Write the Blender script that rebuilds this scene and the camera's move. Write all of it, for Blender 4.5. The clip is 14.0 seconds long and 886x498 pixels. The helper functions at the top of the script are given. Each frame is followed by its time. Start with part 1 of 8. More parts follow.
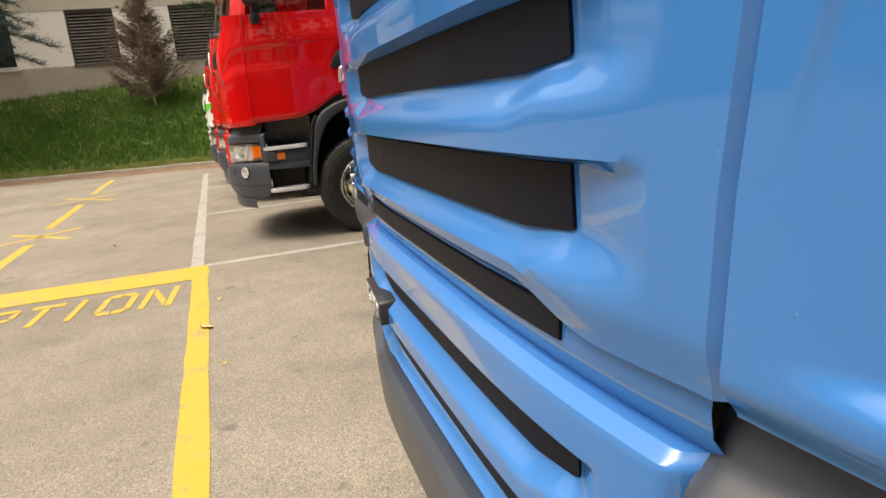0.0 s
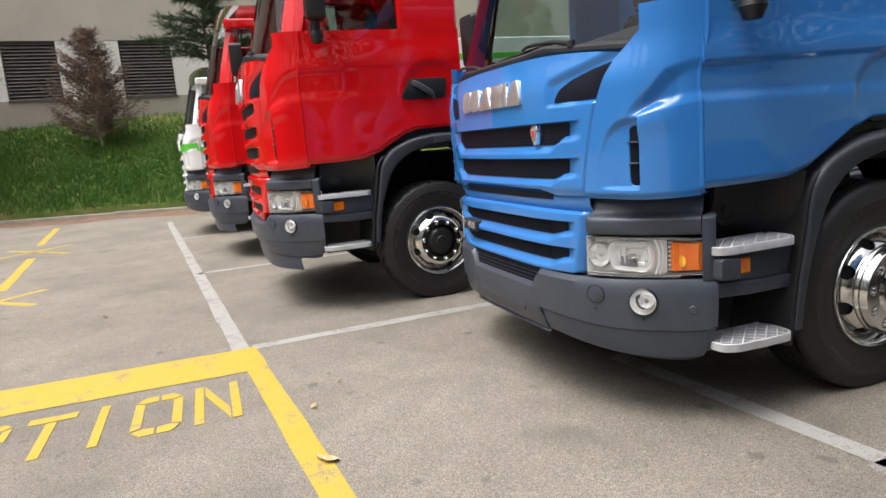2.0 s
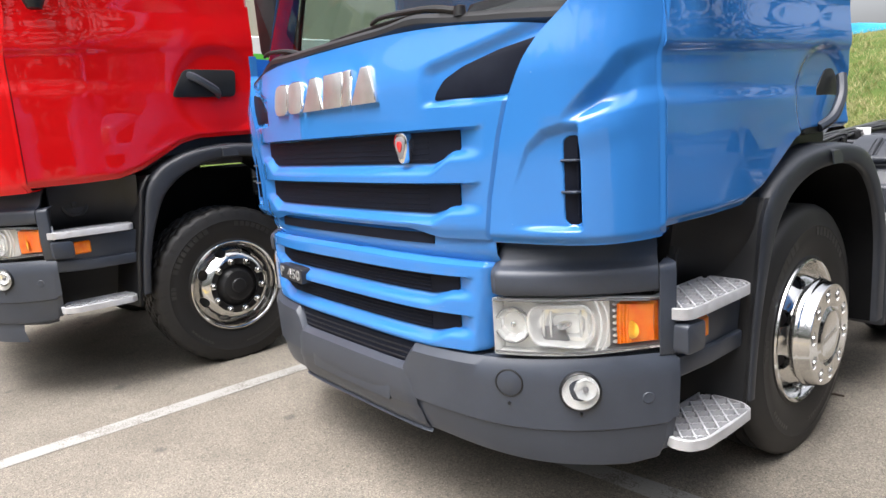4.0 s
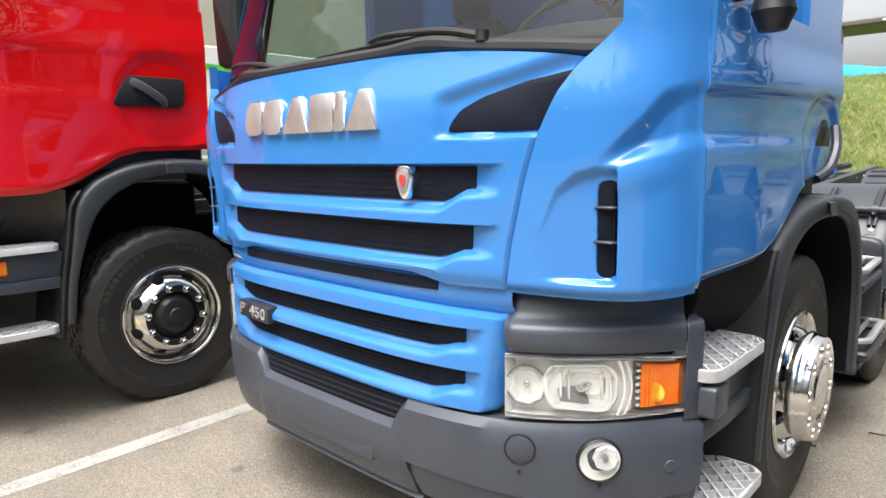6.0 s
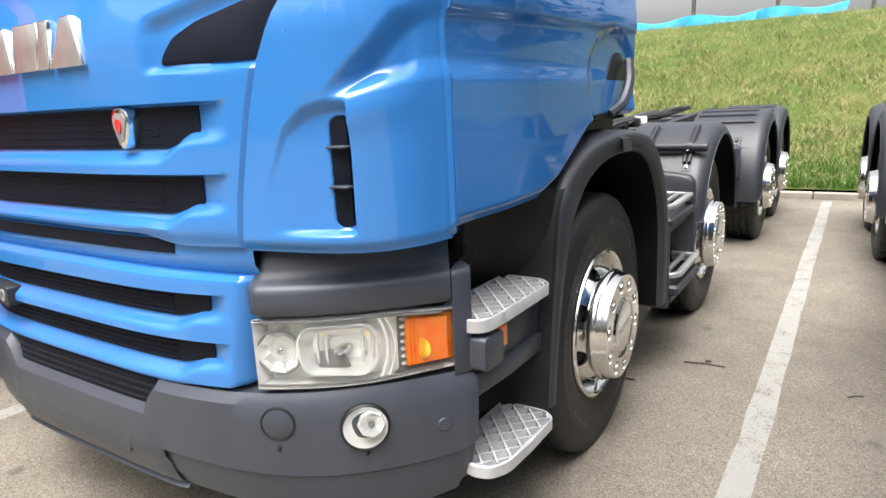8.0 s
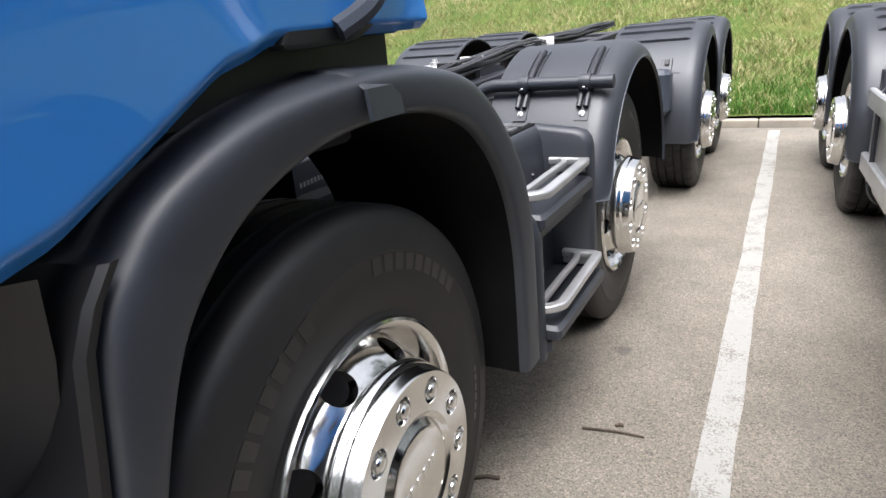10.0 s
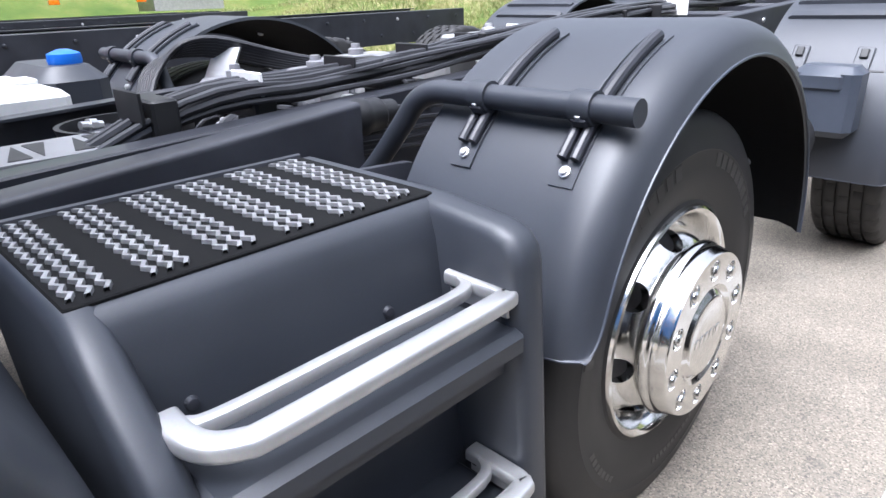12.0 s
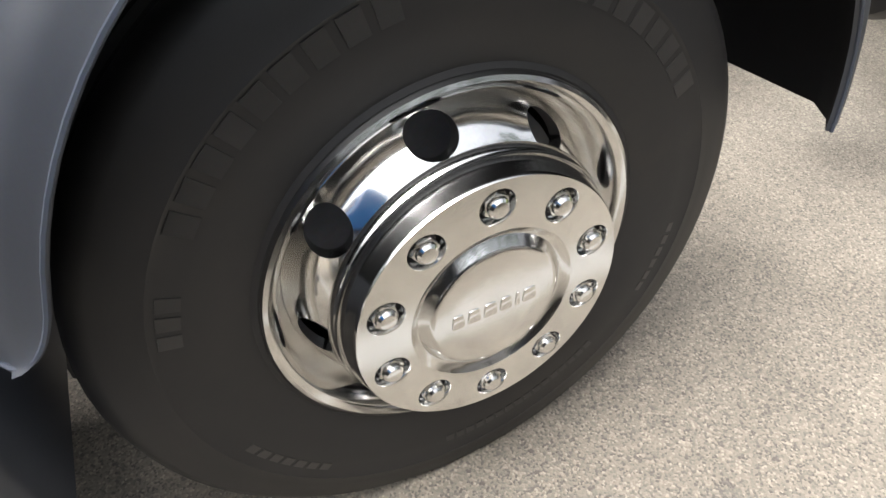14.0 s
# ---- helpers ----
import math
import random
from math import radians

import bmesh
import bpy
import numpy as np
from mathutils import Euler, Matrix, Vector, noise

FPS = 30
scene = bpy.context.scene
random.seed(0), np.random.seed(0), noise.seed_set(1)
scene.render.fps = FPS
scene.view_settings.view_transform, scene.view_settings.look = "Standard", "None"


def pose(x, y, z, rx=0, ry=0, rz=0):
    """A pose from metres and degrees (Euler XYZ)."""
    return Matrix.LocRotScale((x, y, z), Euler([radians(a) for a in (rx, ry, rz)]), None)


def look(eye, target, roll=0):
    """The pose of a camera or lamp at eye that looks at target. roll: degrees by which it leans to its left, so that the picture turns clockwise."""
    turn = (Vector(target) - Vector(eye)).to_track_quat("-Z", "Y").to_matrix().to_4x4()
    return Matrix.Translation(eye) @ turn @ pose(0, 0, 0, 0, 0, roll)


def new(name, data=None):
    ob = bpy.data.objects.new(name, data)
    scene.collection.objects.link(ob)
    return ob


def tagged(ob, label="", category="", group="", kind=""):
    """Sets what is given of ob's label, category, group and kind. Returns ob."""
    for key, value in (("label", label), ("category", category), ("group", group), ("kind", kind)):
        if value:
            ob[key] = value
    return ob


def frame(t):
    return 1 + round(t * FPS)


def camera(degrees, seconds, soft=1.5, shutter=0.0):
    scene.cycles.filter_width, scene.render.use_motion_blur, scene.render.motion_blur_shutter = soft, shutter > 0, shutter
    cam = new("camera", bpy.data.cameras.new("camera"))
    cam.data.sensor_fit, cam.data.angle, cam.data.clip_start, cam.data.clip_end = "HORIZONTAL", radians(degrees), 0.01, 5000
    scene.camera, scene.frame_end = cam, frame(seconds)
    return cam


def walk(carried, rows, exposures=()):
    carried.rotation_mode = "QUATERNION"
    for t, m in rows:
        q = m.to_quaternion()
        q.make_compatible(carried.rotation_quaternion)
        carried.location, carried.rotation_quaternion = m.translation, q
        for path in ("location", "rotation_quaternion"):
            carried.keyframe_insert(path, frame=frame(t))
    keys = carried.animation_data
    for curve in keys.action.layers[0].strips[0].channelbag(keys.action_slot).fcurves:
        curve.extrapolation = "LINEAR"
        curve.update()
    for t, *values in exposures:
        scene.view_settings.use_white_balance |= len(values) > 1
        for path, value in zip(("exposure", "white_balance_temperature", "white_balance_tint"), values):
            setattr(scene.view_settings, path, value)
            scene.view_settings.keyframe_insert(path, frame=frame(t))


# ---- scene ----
cam = camera(69.8, 14.0)
PATH = [
    (0, (4.814, -0.623, 1.338), (2.924, -0.163, 0.874), -5.6),
    (0.5, (4.481, -0.973, 1.356), (2.589, -0.457, 0.966), -3.6),
    (1, (4.107, -1.207, 1.348), (2.229, -0.643, 0.951), -5.4),
    (1.3, (3.816, -1.307, 1.372), (1.915, -0.82, 0.987), -5.6),
    (1.5, (3.608, -1.427, 1.349), (1.69, -0.993, 0.984), -2.7),
    (2, (3.228, -1.601, 1.38), (1.377, -0.924, 1.041), -4.5),
    (2.5, (2.802, -1.563, 1.37), (1.03, -0.701, 1.031), -3.4),
    (3, (2.439, -1.645, 1.355), (0.706, -0.698, 1.037), -2.4),
    (3.5, (2.212, -1.582, 1.392), (0.644, -0.395, 1.03), -5.9),
    (4, (2.104, -1.321, 1.4), (0.596, -0.055, 1.047), -3.9),
    (4.2, (2.036, -1.32, 1.404), (0.554, -0.018, 1.075), -3.6),
    (6.3, (1.763, -1.347, 1.45), (0.433, 0.117, 1.153), -1.3),
    (6.5, (1.767, -1.336, 1.44), (0.45, 0.136, 1.128), -2.1),
    (7, (1.777, -1.322, 1.435), (0.504, 0.185, 1.106), -3.9),
    (7.5, (1.838, -1.204, 1.42), (0.714, 0.408, 1.049), -5.3),
    (8, (1.943, -0.958, 1.384), (0.872, 0.673, 0.947), -2.5),
    (8.5, (1.843, -0.659, 1.324), (0.793, 0.943, 0.749), -4.4),
    (9, (1.803, -0.335, 1.332), (0.908, 1.346, 0.723), -6.5),
    (9.2, (1.827, -0.154, 1.314), (0.957, 1.544, 0.713), -6.1),
    (11.3, (1.680, 1.546, 1.324), (0.507, 2.993, 0.594), -3.6),
    (11.5, (1.671, 1.671, 1.330), (0.439, 3.080, 0.627), -3.7),
    (12, (1.737, 2.000, 1.291), (0.422, 3.306, 0.539), -1.9),
    (12.5, (1.732, 2.326, 1.250), (0.411, 3.552, 0.383), -3.1),
    (13, (1.736, 2.652, 1.237), (0.538, 3.907, 0.243), 1.1),
    (13.5, (1.792, 2.879, 1.180), (0.417, 3.653, -0.049), -1.4),
    (14, (1.766, 3.054, 1.141), (0.389, 3.706, -0.155), -3.2),
]
walk(cam, [(t, look(eye, target, roll)) for t, eye, target, roll in PATH],
     [(0, 0.84, 7700, 12), (1, 0.84, 7000, 11), (2, 0.82, 6400, 11), (2.5, 0.96, 6300, 12), (4, 1.32, 6300, 12), (6.3, 1.46, 6500, 10), (7.5, 1.44, 6500, 10), (9.2, 1.10, 6500, 10), (11.3, 1.97, 5600, 16), (12.2, 1.74, 5800, 13), (13, 1.47, 6250, 11), (13.5, 1.45, 6600, 11), (14, 1.58, 6350, 10)])

# ---- light ----
world = bpy.data.worlds.new("overcast_sky")
scene.world = world
world.use_nodes = True
wn, wl = world.node_tree.nodes, world.node_tree.links
sky = wn.new("ShaderNodeTexSky")
sky.sky_type = "NISHITA"
sky.sun_disc = False
sky.sun_elevation, sky.sun_rotation = radians(68), radians(170)
sky.dust_density, sky.air_density = 9.0, 1.2
soft_sky = wn.new("ShaderNodeHueSaturation")
soft_sky.inputs["Saturation"].default_value = 0.22
wl.new(sky.outputs["Color"], soft_sky.inputs["Color"])
wl.new(soft_sky.outputs["Color"], wn["Background"].inputs["Color"])
wn["Background"].inputs["Strength"].default_value = 0.15

sun_data = bpy.data.lights.new("sun", "SUN")
sun_data.energy, sun_data.angle, sun_data.color = 0.6, radians(40), (1.0, 0.97, 0.92)
sun = new("sun", sun_data)
SUN_AT = Vector((math.sin(radians(170)) * math.cos(radians(68)), math.cos(radians(170)) * math.cos(radians(68)), math.sin(radians(68))))
sun.matrix_world = look(SUN_AT * 40, (0, 0, 0))


# ---- materials ----
def mat_base(name, color, rough=0.5, metal=0.0, coat=0.0, spec=0.5):
    m = bpy.data.materials.new(name)
    m.use_nodes = True
    b = m.node_tree.nodes["Principled BSDF"]
    b.inputs["Base Color"].default_value = (*color, 1)
    b.inputs["Roughness"].default_value = rough
    b.inputs["Metallic"].default_value = metal
    b.inputs["Coat Weight"].default_value = coat
    b.inputs["Coat Roughness"].default_value = 0.03
    b.inputs["Specular IOR Level"].default_value = spec
    return m, m.node_tree.nodes, m.node_tree.links, b


def noise_node(n, l, scale, detail=4.0, rough=0.6, coord="Object", stretch=None):
    tc = n.new("ShaderNodeTexCoord")
    t = n.new("ShaderNodeTexNoise")
    t.inputs["Scale"].default_value, t.inputs["Detail"].default_value, t.inputs["Roughness"].default_value = scale, detail, rough
    if stretch:
        mp = n.new("ShaderNodeMapping")
        mp.inputs["Scale"].default_value = stretch
        l.new(tc.outputs[coord], mp.inputs["Vector"])
        l.new(mp.outputs["Vector"], t.inputs["Vector"])
    else:
        l.new(tc.outputs[coord], t.inputs["Vector"])
    return t


def ramp(n, l, src, stops):
    r = n.new("ShaderNodeValToRGB")
    e = r.color_ramp.elements
    while len(e) < len(stops):
        e.new(0.5)
    for i, (p, c) in enumerate(stops):
        e[i].position = p
        e[i].color = (*c, 1) if len(c) == 3 else c
    l.new(src, r.inputs["Fac"])
    return r


def mixrgb(n, l, fac, a, b, mode="MIX"):
    m = n.new("ShaderNodeMix")
    m.data_type, m.blend_type = "RGBA", mode
    for sock, v in ((m.inputs[0], fac), (m.inputs[6], a), (m.inputs[7], b)):
        if isinstance(v, (int, float)):
            sock.default_value = v
        elif isinstance(v, tuple):
            sock.default_value = (*v, 1)
        else:
            l.new(v, sock)
    return m.outputs[2]


def bump(n, l, b, src, strength, dist):
    bp = n.new("ShaderNodeBump")
    bp.inputs["Strength"].default_value, bp.inputs["Distance"].default_value = strength, dist
    l.new(src, bp.inputs["Height"])
    l.new(bp.outputs["Normal"], b.inputs["Normal"])
    return bp


def varied(name, dark, light, rough, scale=6.0, fine=120.0, metal=0.0, coat=0.0, rough_var=0.12, bump_s=0.0, bump_d=0.001, stretch=None, spec=0.5):
    """A surface whose colour drifts between two tones, with a fine grain in its roughness and relief."""
    m, n, l, b = mat_base(name, light, rough, metal, coat, spec)
    big = noise_node(n, l, scale, 5, 0.6, stretch=stretch)
    small = noise_node(n, l, fine, 3, 0.7)
    r = ramp(n, l, big.outputs["Fac"], [(0.32, dark), (0.68, light)])
    g = mixrgb(n, l, 0.25, r.outputs["Color"], small.outputs["Color"], "SOFT_LIGHT")
    l.new(g, b.inputs["Base Color"])
    mr = n.new("ShaderNodeMapRange")
    mr.inputs["To Min"].default_value, mr.inputs["To Max"].default_value = max(rough - rough_var, 0.02), min(rough + rough_var, 1)
    l.new(big.outputs["Fac"], mr.inputs["Value"])
    l.new(mr.outputs["Result"], b.inputs["Roughness"])
    if bump_s:
        bump(n, l, b, small.outputs["Fac"], bump_s, bump_d)
    return m


def car_paint(name, color):
    """Solid paint under a clear coat: all the gloss comes from the coat; dust specks and faint waviness break it up."""
    m, n, l, b = mat_base(name, color, 0.6, 0.0, 1.0, 0.0)
    big = noise_node(n, l, 1.3, 3)
    dust = noise_node(n, l, 60, 4)
    lo = tuple(c * 0.94 for c in color)
    r = ramp(n, l, big.outputs["Fac"], [(0.35, lo), (0.65, color)])
    spot = ramp(n, l, dust.outputs["Fac"], [(0.72, (0, 0, 0)), (0.80, (0.30, 0.30, 0.30))])
    l.new(mixrgb(n, l, spot.outputs["Color"], r.outputs["Color"], (0.55, 0.56, 0.55)), b.inputs["Base Color"])
    b.inputs["Coat IOR"].default_value = 1.55
    wave = noise_node(n, l, 2.2, 2)
    bp = bump(n, l, b, wave.outputs["Fac"], 0.003, 0.01)
    l.new(bp.outputs["Normal"], b.inputs["Coat Normal"])
    cr = ramp(n, l, noise_node(n, l, 9, 4).outputs["Fac"], [(0.3, (0.010,) * 3), (0.7, (0.035,) * 3)])
    l.new(cr.outputs["Color"], b.inputs["Coat Roughness"])
    return m


def thin_clear(name, tint, rough=0.01):
    """A thin clear sheet: lets the view straight through, with a gloss of its own."""
    m = bpy.data.materials.new(name)
    m.use_nodes = True
    n, l = m.node_tree.nodes, m.node_tree.links
    n.remove(n["Principled BSDF"])
    tr, gl, fr, mx = n.new("ShaderNodeBsdfTransparent"), n.new("ShaderNodeBsdfGlossy"), n.new("ShaderNodeFresnel"), n.new("ShaderNodeMixShader")
    tr.inputs["Color"].default_value = (*tint, 1)
    gl.inputs["Roughness"].default_value = rough
    fr.inputs["IOR"].default_value = 1.45
    l.new(fr.outputs["Fac"], mx.inputs["Fac"])
    l.new(tr.outputs["BSDF"], mx.inputs[1])
    l.new(gl.outputs["BSDF"], mx.inputs[2])
    l.new(mx.outputs["Shader"], n["Material Output"].inputs["Surface"])
    return m


PAINT_BLUE = car_paint("blue_paint", (0.040, 0.195, 0.53))
PAINT_RED = car_paint("red_paint", (0.64, 0.006, 0.008))
PAINT_WHITE = car_paint("white_paint", (0.80, 0.81, 0.80))
PAINT_GREEN = car_paint("green_stripe_paint", (0.12, 0.55, 0.06))
PLASTIC = varied("charcoal_plastic", (0.037, 0.044, 0.059), (0.048, 0.056, 0.074), 0.40, 5, 260, bump_s=0.12, bump_d=0.0006)
FENDER = varied("fender_plastic", (0.021, 0.024, 0.031), (0.029, 0.033, 0.042), 0.48, 4, 300, bump_s=0.14, bump_d=0.0006, spec=0.65)
# Near-black puts the shade inside arches and guards into colour; also the deck's black.
SHADE_DECK_BLACK = varied("arch_shade_and_deck_black", (0.004, 0.004, 0.0045), (0.008, 0.008, 0.008), 0.85, 7, 200, bump_s=0.2, bump_d=0.0008, spec=0.15)
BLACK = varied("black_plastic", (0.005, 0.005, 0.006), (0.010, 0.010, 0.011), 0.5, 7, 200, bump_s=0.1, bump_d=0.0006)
MESHBLACK = varied("grille_black", (0.004, 0.0055, 0.012), (0.008, 0.0105, 0.020), 0.55, 9, 300, spec=0.14)
CHASSIS = varied("chassis_black_paint", (0.014, 0.015, 0.020), (0.028, 0.030, 0.038), 0.46, 5, 150, coat=0.12)
CABLE = varied("cable_rubber", (0.016, 0.016, 0.019), (0.032, 0.032, 0.037), 0.42, 12, 200)
CHROME = varied("polished_aluminium", (0.64, 0.635, 0.62), (0.76, 0.755, 0.74), 0.13, 14, 220, metal=1.0, rough_var=0.05)
SATIN = varied("satin_aluminium", (0.50, 0.50, 0.50), (0.62, 0.62, 0.62), 0.42, 10, 240, metal=0.75, bump_s=0.1, bump_d=0.0006)
STEPALU = varied("cast_step_aluminium", (0.42, 0.42, 0.43), (0.56, 0.56, 0.57), 0.5, 12, 260, metal=0.25, bump_s=0.15, bump_d=0.0006)
# Darker copy of the step metal: shade between the ribs put into colour.
STEPSHADE = varied("step_cell_shade_grey", (0.30, 0.30, 0.31), (0.40, 0.40, 0.41), 0.6, 12, 260, metal=0.2)
REFLECTOR = varied("lamp_reflector", (0.88, 0.88, 0.87), (0.95, 0.95, 0.94), 0.24, 16, 90, metal=0.10, rough_var=0.06)
LAMPGREY = varied("lamp_housing_grey", (0.16, 0.16, 0.17), (0.24, 0.24, 0.25), 0.35, 10, 120)
LAMPWHITE = varied("white_lamp_dish", (0.70, 0.70, 0.70), (0.80, 0.80, 0.80), 0.55, 10, 90)
BOWL = varied("mirror_bowl", (0.90, 0.90, 0.90), (0.96, 0.96, 0.96), 0.10, 16, 90, metal=0.55, rough_var=0.04)
RIDGE = varied("worn_tread_metal", (0.22, 0.22, 0.225), (0.36, 0.36, 0.365), 0.5, 40, 260, metal=0.5)
LAMPGLASS = thin_clear("lamp_glass", (0.97, 0.98, 0.97))
AMBERBACK = varied("amber_reflector", (0.95, 0.155, 0.001), (1.0, 0.27, 0.004), 0.18, 30, 120, coat=1.0)
AMBERBULB = varied("amber_bulb", (1.0, 0.48, 0.02), (1.0, 0.60, 0.06), 0.2, 30, 120, coat=1.0)
GLASS = thin_clear("windscreen_glass", (0.72, 0.80, 0.77), 0.0)
LETTER = varied("badge_silver", (0.44, 0.44, 0.44), (0.56, 0.56, 0.56), 0.40, 14, 160, metal=0.7)
LETTEREDGE = varied("badge_chrome_edge", (0.82, 0.82, 0.82), (0.92, 0.92, 0.92), 0.08, 14, 160, metal=1.0)
BADGERED = varied("badge_red_enamel", (0.55, 0.02, 0.02), (0.70, 0.04, 0.04), 0.2, 14, 160, coat=1.0)
INTERIOR = varied("cab_interior_grey", (0.03, 0.03, 0.033), (0.055, 0.055, 0.058), 0.7, 4, 80)
SEATCLOTH = varied("seat_cloth", (0.02, 0.02, 0.024), (0.04, 0.04, 0.045), 0.9, 8, 200, bump_s=0.2)
WHITEPLASTIC = varied("white_plastic", (0.62, 0.62, 0.60), (0.75, 0.75, 0.73), 0.5, 6, 100)
CAPBLUE = varied("blue_cap_plastic", (0.01, 0.10, 0.5), (0.015, 0.16, 0.65), 0.35, 8, 100)
REDLAMP = varied("red_lamp", (0.5, 0.01, 0.01), (0.7, 0.02, 0.02), 0.2, 14, 100, coat=1.0)
PAPER = varied("paper", (0.78, 0.78, 0.78), (0.85, 0.85, 0.85), 0.8, 4, 60)
TANK = varied("tank_aluminium", (0.45, 0.45, 0.44), (0.6, 0.6, 0.58), 0.38, 3, 90, metal=0.9, stretch=(1, 4, 1))
CHEQUER = varied("chequer_plate", (0.55, 0.56, 0.56), (0.72, 0.73, 0.73), 0.4, 30, 90, metal=0.7, bump_s=0.3)


def rubber():
    m, n, l, b = mat_base("tyre_rubber", (0.02, 0.02, 0.02), 0.55)
    big = noise_node(n, l, 3.5, 5)
    r = ramp(n, l, big.outputs["Fac"], [(0.3, (0.009, 0.009, 0.0095)), (0.6, (0.015, 0.0140, 0.0135)), (0.85, (0.030, 0.025, 0.020))])
    l.new(r.outputs["Color"], b.inputs["Base Color"])
    fine = noise_node(n, l, 240, 3)
    bump(n, l, b, fine.outputs["Fac"], 0.15, 0.0008)
    return m


RUBBER = rubber()
RUBBERMARK = varied("moulded_marking", (0.022, 0.021, 0.020), (0.032, 0.030, 0.028), 0.40, 8, 200)


def asphalt():
    m, n, l, b = mat_base("asphalt", (0.2, 0.19, 0.17), 0.85)
    patch = noise_node(n, l, 0.55, 6, 0.62)
    mid = noise_node(n, l, 4.0, 5, 0.6)
    tc = n.new("ShaderNodeTexCoord")
    vor = n.new("ShaderNodeTexVoronoi")
    vor.inputs["Scale"].default_value = 210
    l.new(tc.outputs["Object"], vor.inputs["Vector"])
    fine = noise_node(n, l, 260, 3)
    base = ramp(n, l, patch.outputs["Fac"], [(0.28, (0.145, 0.128, 0.104)), (0.5, (0.205, 0.182, 0.150)), (0.75, (0.255, 0.230, 0.192))])
    midr = ramp(n, l, mid.outputs["Fac"], [(0.3, (0.42, 0.42, 0.42)), (0.7, (0.58, 0.58, 0.58))])
    c1 = mixrgb(n, l, 0.6, base.outputs["Color"], midr.outputs["Color"], "OVERLAY")
    grit = n.new("ShaderNodeSeparateColor")
    l.new(vor.outputs["Color"], grit.inputs["Color"])
    gr = ramp(n, l, grit.outputs["Red"], [(0.0, (0.10, 0.10, 0.11)), (0.30, (0.40, 0.40, 0.40)), (0.80, (0.60, 0.585, 0.56)), (1.0, (0.95, 0.93, 0.88))])
    c2 = mixrgb(n, l, 0.64, c1, gr.outputs["Color"], "OVERLAY")
    stain = noise_node(n, l, 1.7, 4, 0.5)
    st = ramp(n, l, stain.outputs["Fac"], [(0.60, (0, 0, 0)), (0.74, (0.50, 0.50, 0.50))])
    spots = noise_node(n, l, 5.5, 2, 0.4)
    sp = ramp(n, l, spots.outputs["Fac"], [(0.715, (0, 0, 0)), (0.76, (0.55, 0.55, 0.55))])
    c2 = mixrgb(n, l, sp.outputs["Color"], c2, (0.075, 0.07, 0.065))
    drops = n.new("ShaderNodeTexVoronoi")
    drops.inputs["Scale"].default_value = 2.1
    l.new(tc.outputs["Object"], drops.inputs["Vector"])
    wob = noise_node(n, l, 34, 3, 0.6)
    off = n.new("ShaderNodeMath")
    off.operation = "MULTIPLY_ADD"
    off.inputs[1].default_value = 0.16
    l.new(wob.outputs["Fac"], off.inputs[0])
    l.new(drops.outputs["Distance"], off.inputs[2])
    dr = ramp(n, l, off.outputs[0], [(0.130, (0.6, 0.6, 0.6)), (0.175, (0, 0, 0))])
    c2 = mixrgb(n, l, dr.outputs["Color"], c2, (0.070, 0.064, 0.058))
    l.new(mixrgb(n, l, st.outputs["Color"], c2, (0.10, 0.094, 0.085)), b.inputs["Base Color"])
    add = n.new("ShaderNodeMath")
    l.new(vor.outputs["Distance"], add.inputs[0])
    l.new(fine.outputs["Fac"], add.inputs[1])
    bump(n, l, b, add.outputs[0], 0.35, 0.004)
    return m


ASPHALT = asphalt()


def road_paint(name, color, wear, under=(0.24, 0.22, 0.19)):
    m, n, l, b = mat_base(name, color, 0.7)
    a = noise_node(n, l, 130, 4, 0.7)
    c = noise_node(n, l, 5, 5, 0.7)
    add = n.new("ShaderNodeMath")
    add.operation = "MULTIPLY_ADD"
    add.inputs[1].default_value = 0.55
    l.new(a.outputs["Fac"], add.inputs[0])
    half = n.new("ShaderNodeMath")
    half.operation = "MULTIPLY"
    half.inputs[1].default_value = 0.55
    l.new(c.outputs["Fac"], half.inputs[0])
    l.new(half.outputs[0], add.inputs[2])
    mask = ramp(n, l, add.outputs[0], [(wear, (0, 0, 0)), (wear + 0.06, (1, 1, 1))])
    tone = ramp(n, l, c.outputs["Fac"], [(0.3, tuple(x * 0.85 for x in color)), (0.7, color)])
    l.new(mixrgb(n, l, mask.outputs["Color"], tone.outputs["Color"], under), b.inputs["Base Color"])
    bump(n, l, b, a.outputs["Fac"], 0.3, 0.002)
    return m


WHITE_LINE = road_paint("worn_white_line", (0.37, 0.36, 0.335), 0.560, (0.19, 0.175, 0.15))
YELLOW_LINE = road_paint("worn_yellow_line", (0.50, 0.345, 0.04), 0.60, (0.19, 0.175, 0.15))


def cables_ground(name, stops, scale, fine_scale, bump_d):
    m, n, l, b = mat_base(name, stops[0][1], 0.9, spec=0.2)
    big = noise_node(n, l, scale, 6, 0.65)
    fine = noise_node(n, l, fine_scale, 4, 0.7, stretch=(1, 1, 0.35))
    r = ramp(n, l, big.outputs["Fac"], stops)
    l.new(mixrgb(n, l, 0.6, r.outputs["Color"], fine.outputs["Color"], "SOFT_LIGHT"), b.inputs["Base Color"])
    bump(n, l, b, fine.outputs["Fac"], 0.8, bump_d)
    return m


TURF = cables_ground("turf", [(0.25, (0.045, 0.085, 0.016)), (0.5, (0.085, 0.12, 0.025)), (0.75, (0.18, 0.16, 0.06))], 0.8, 40, 0.03)


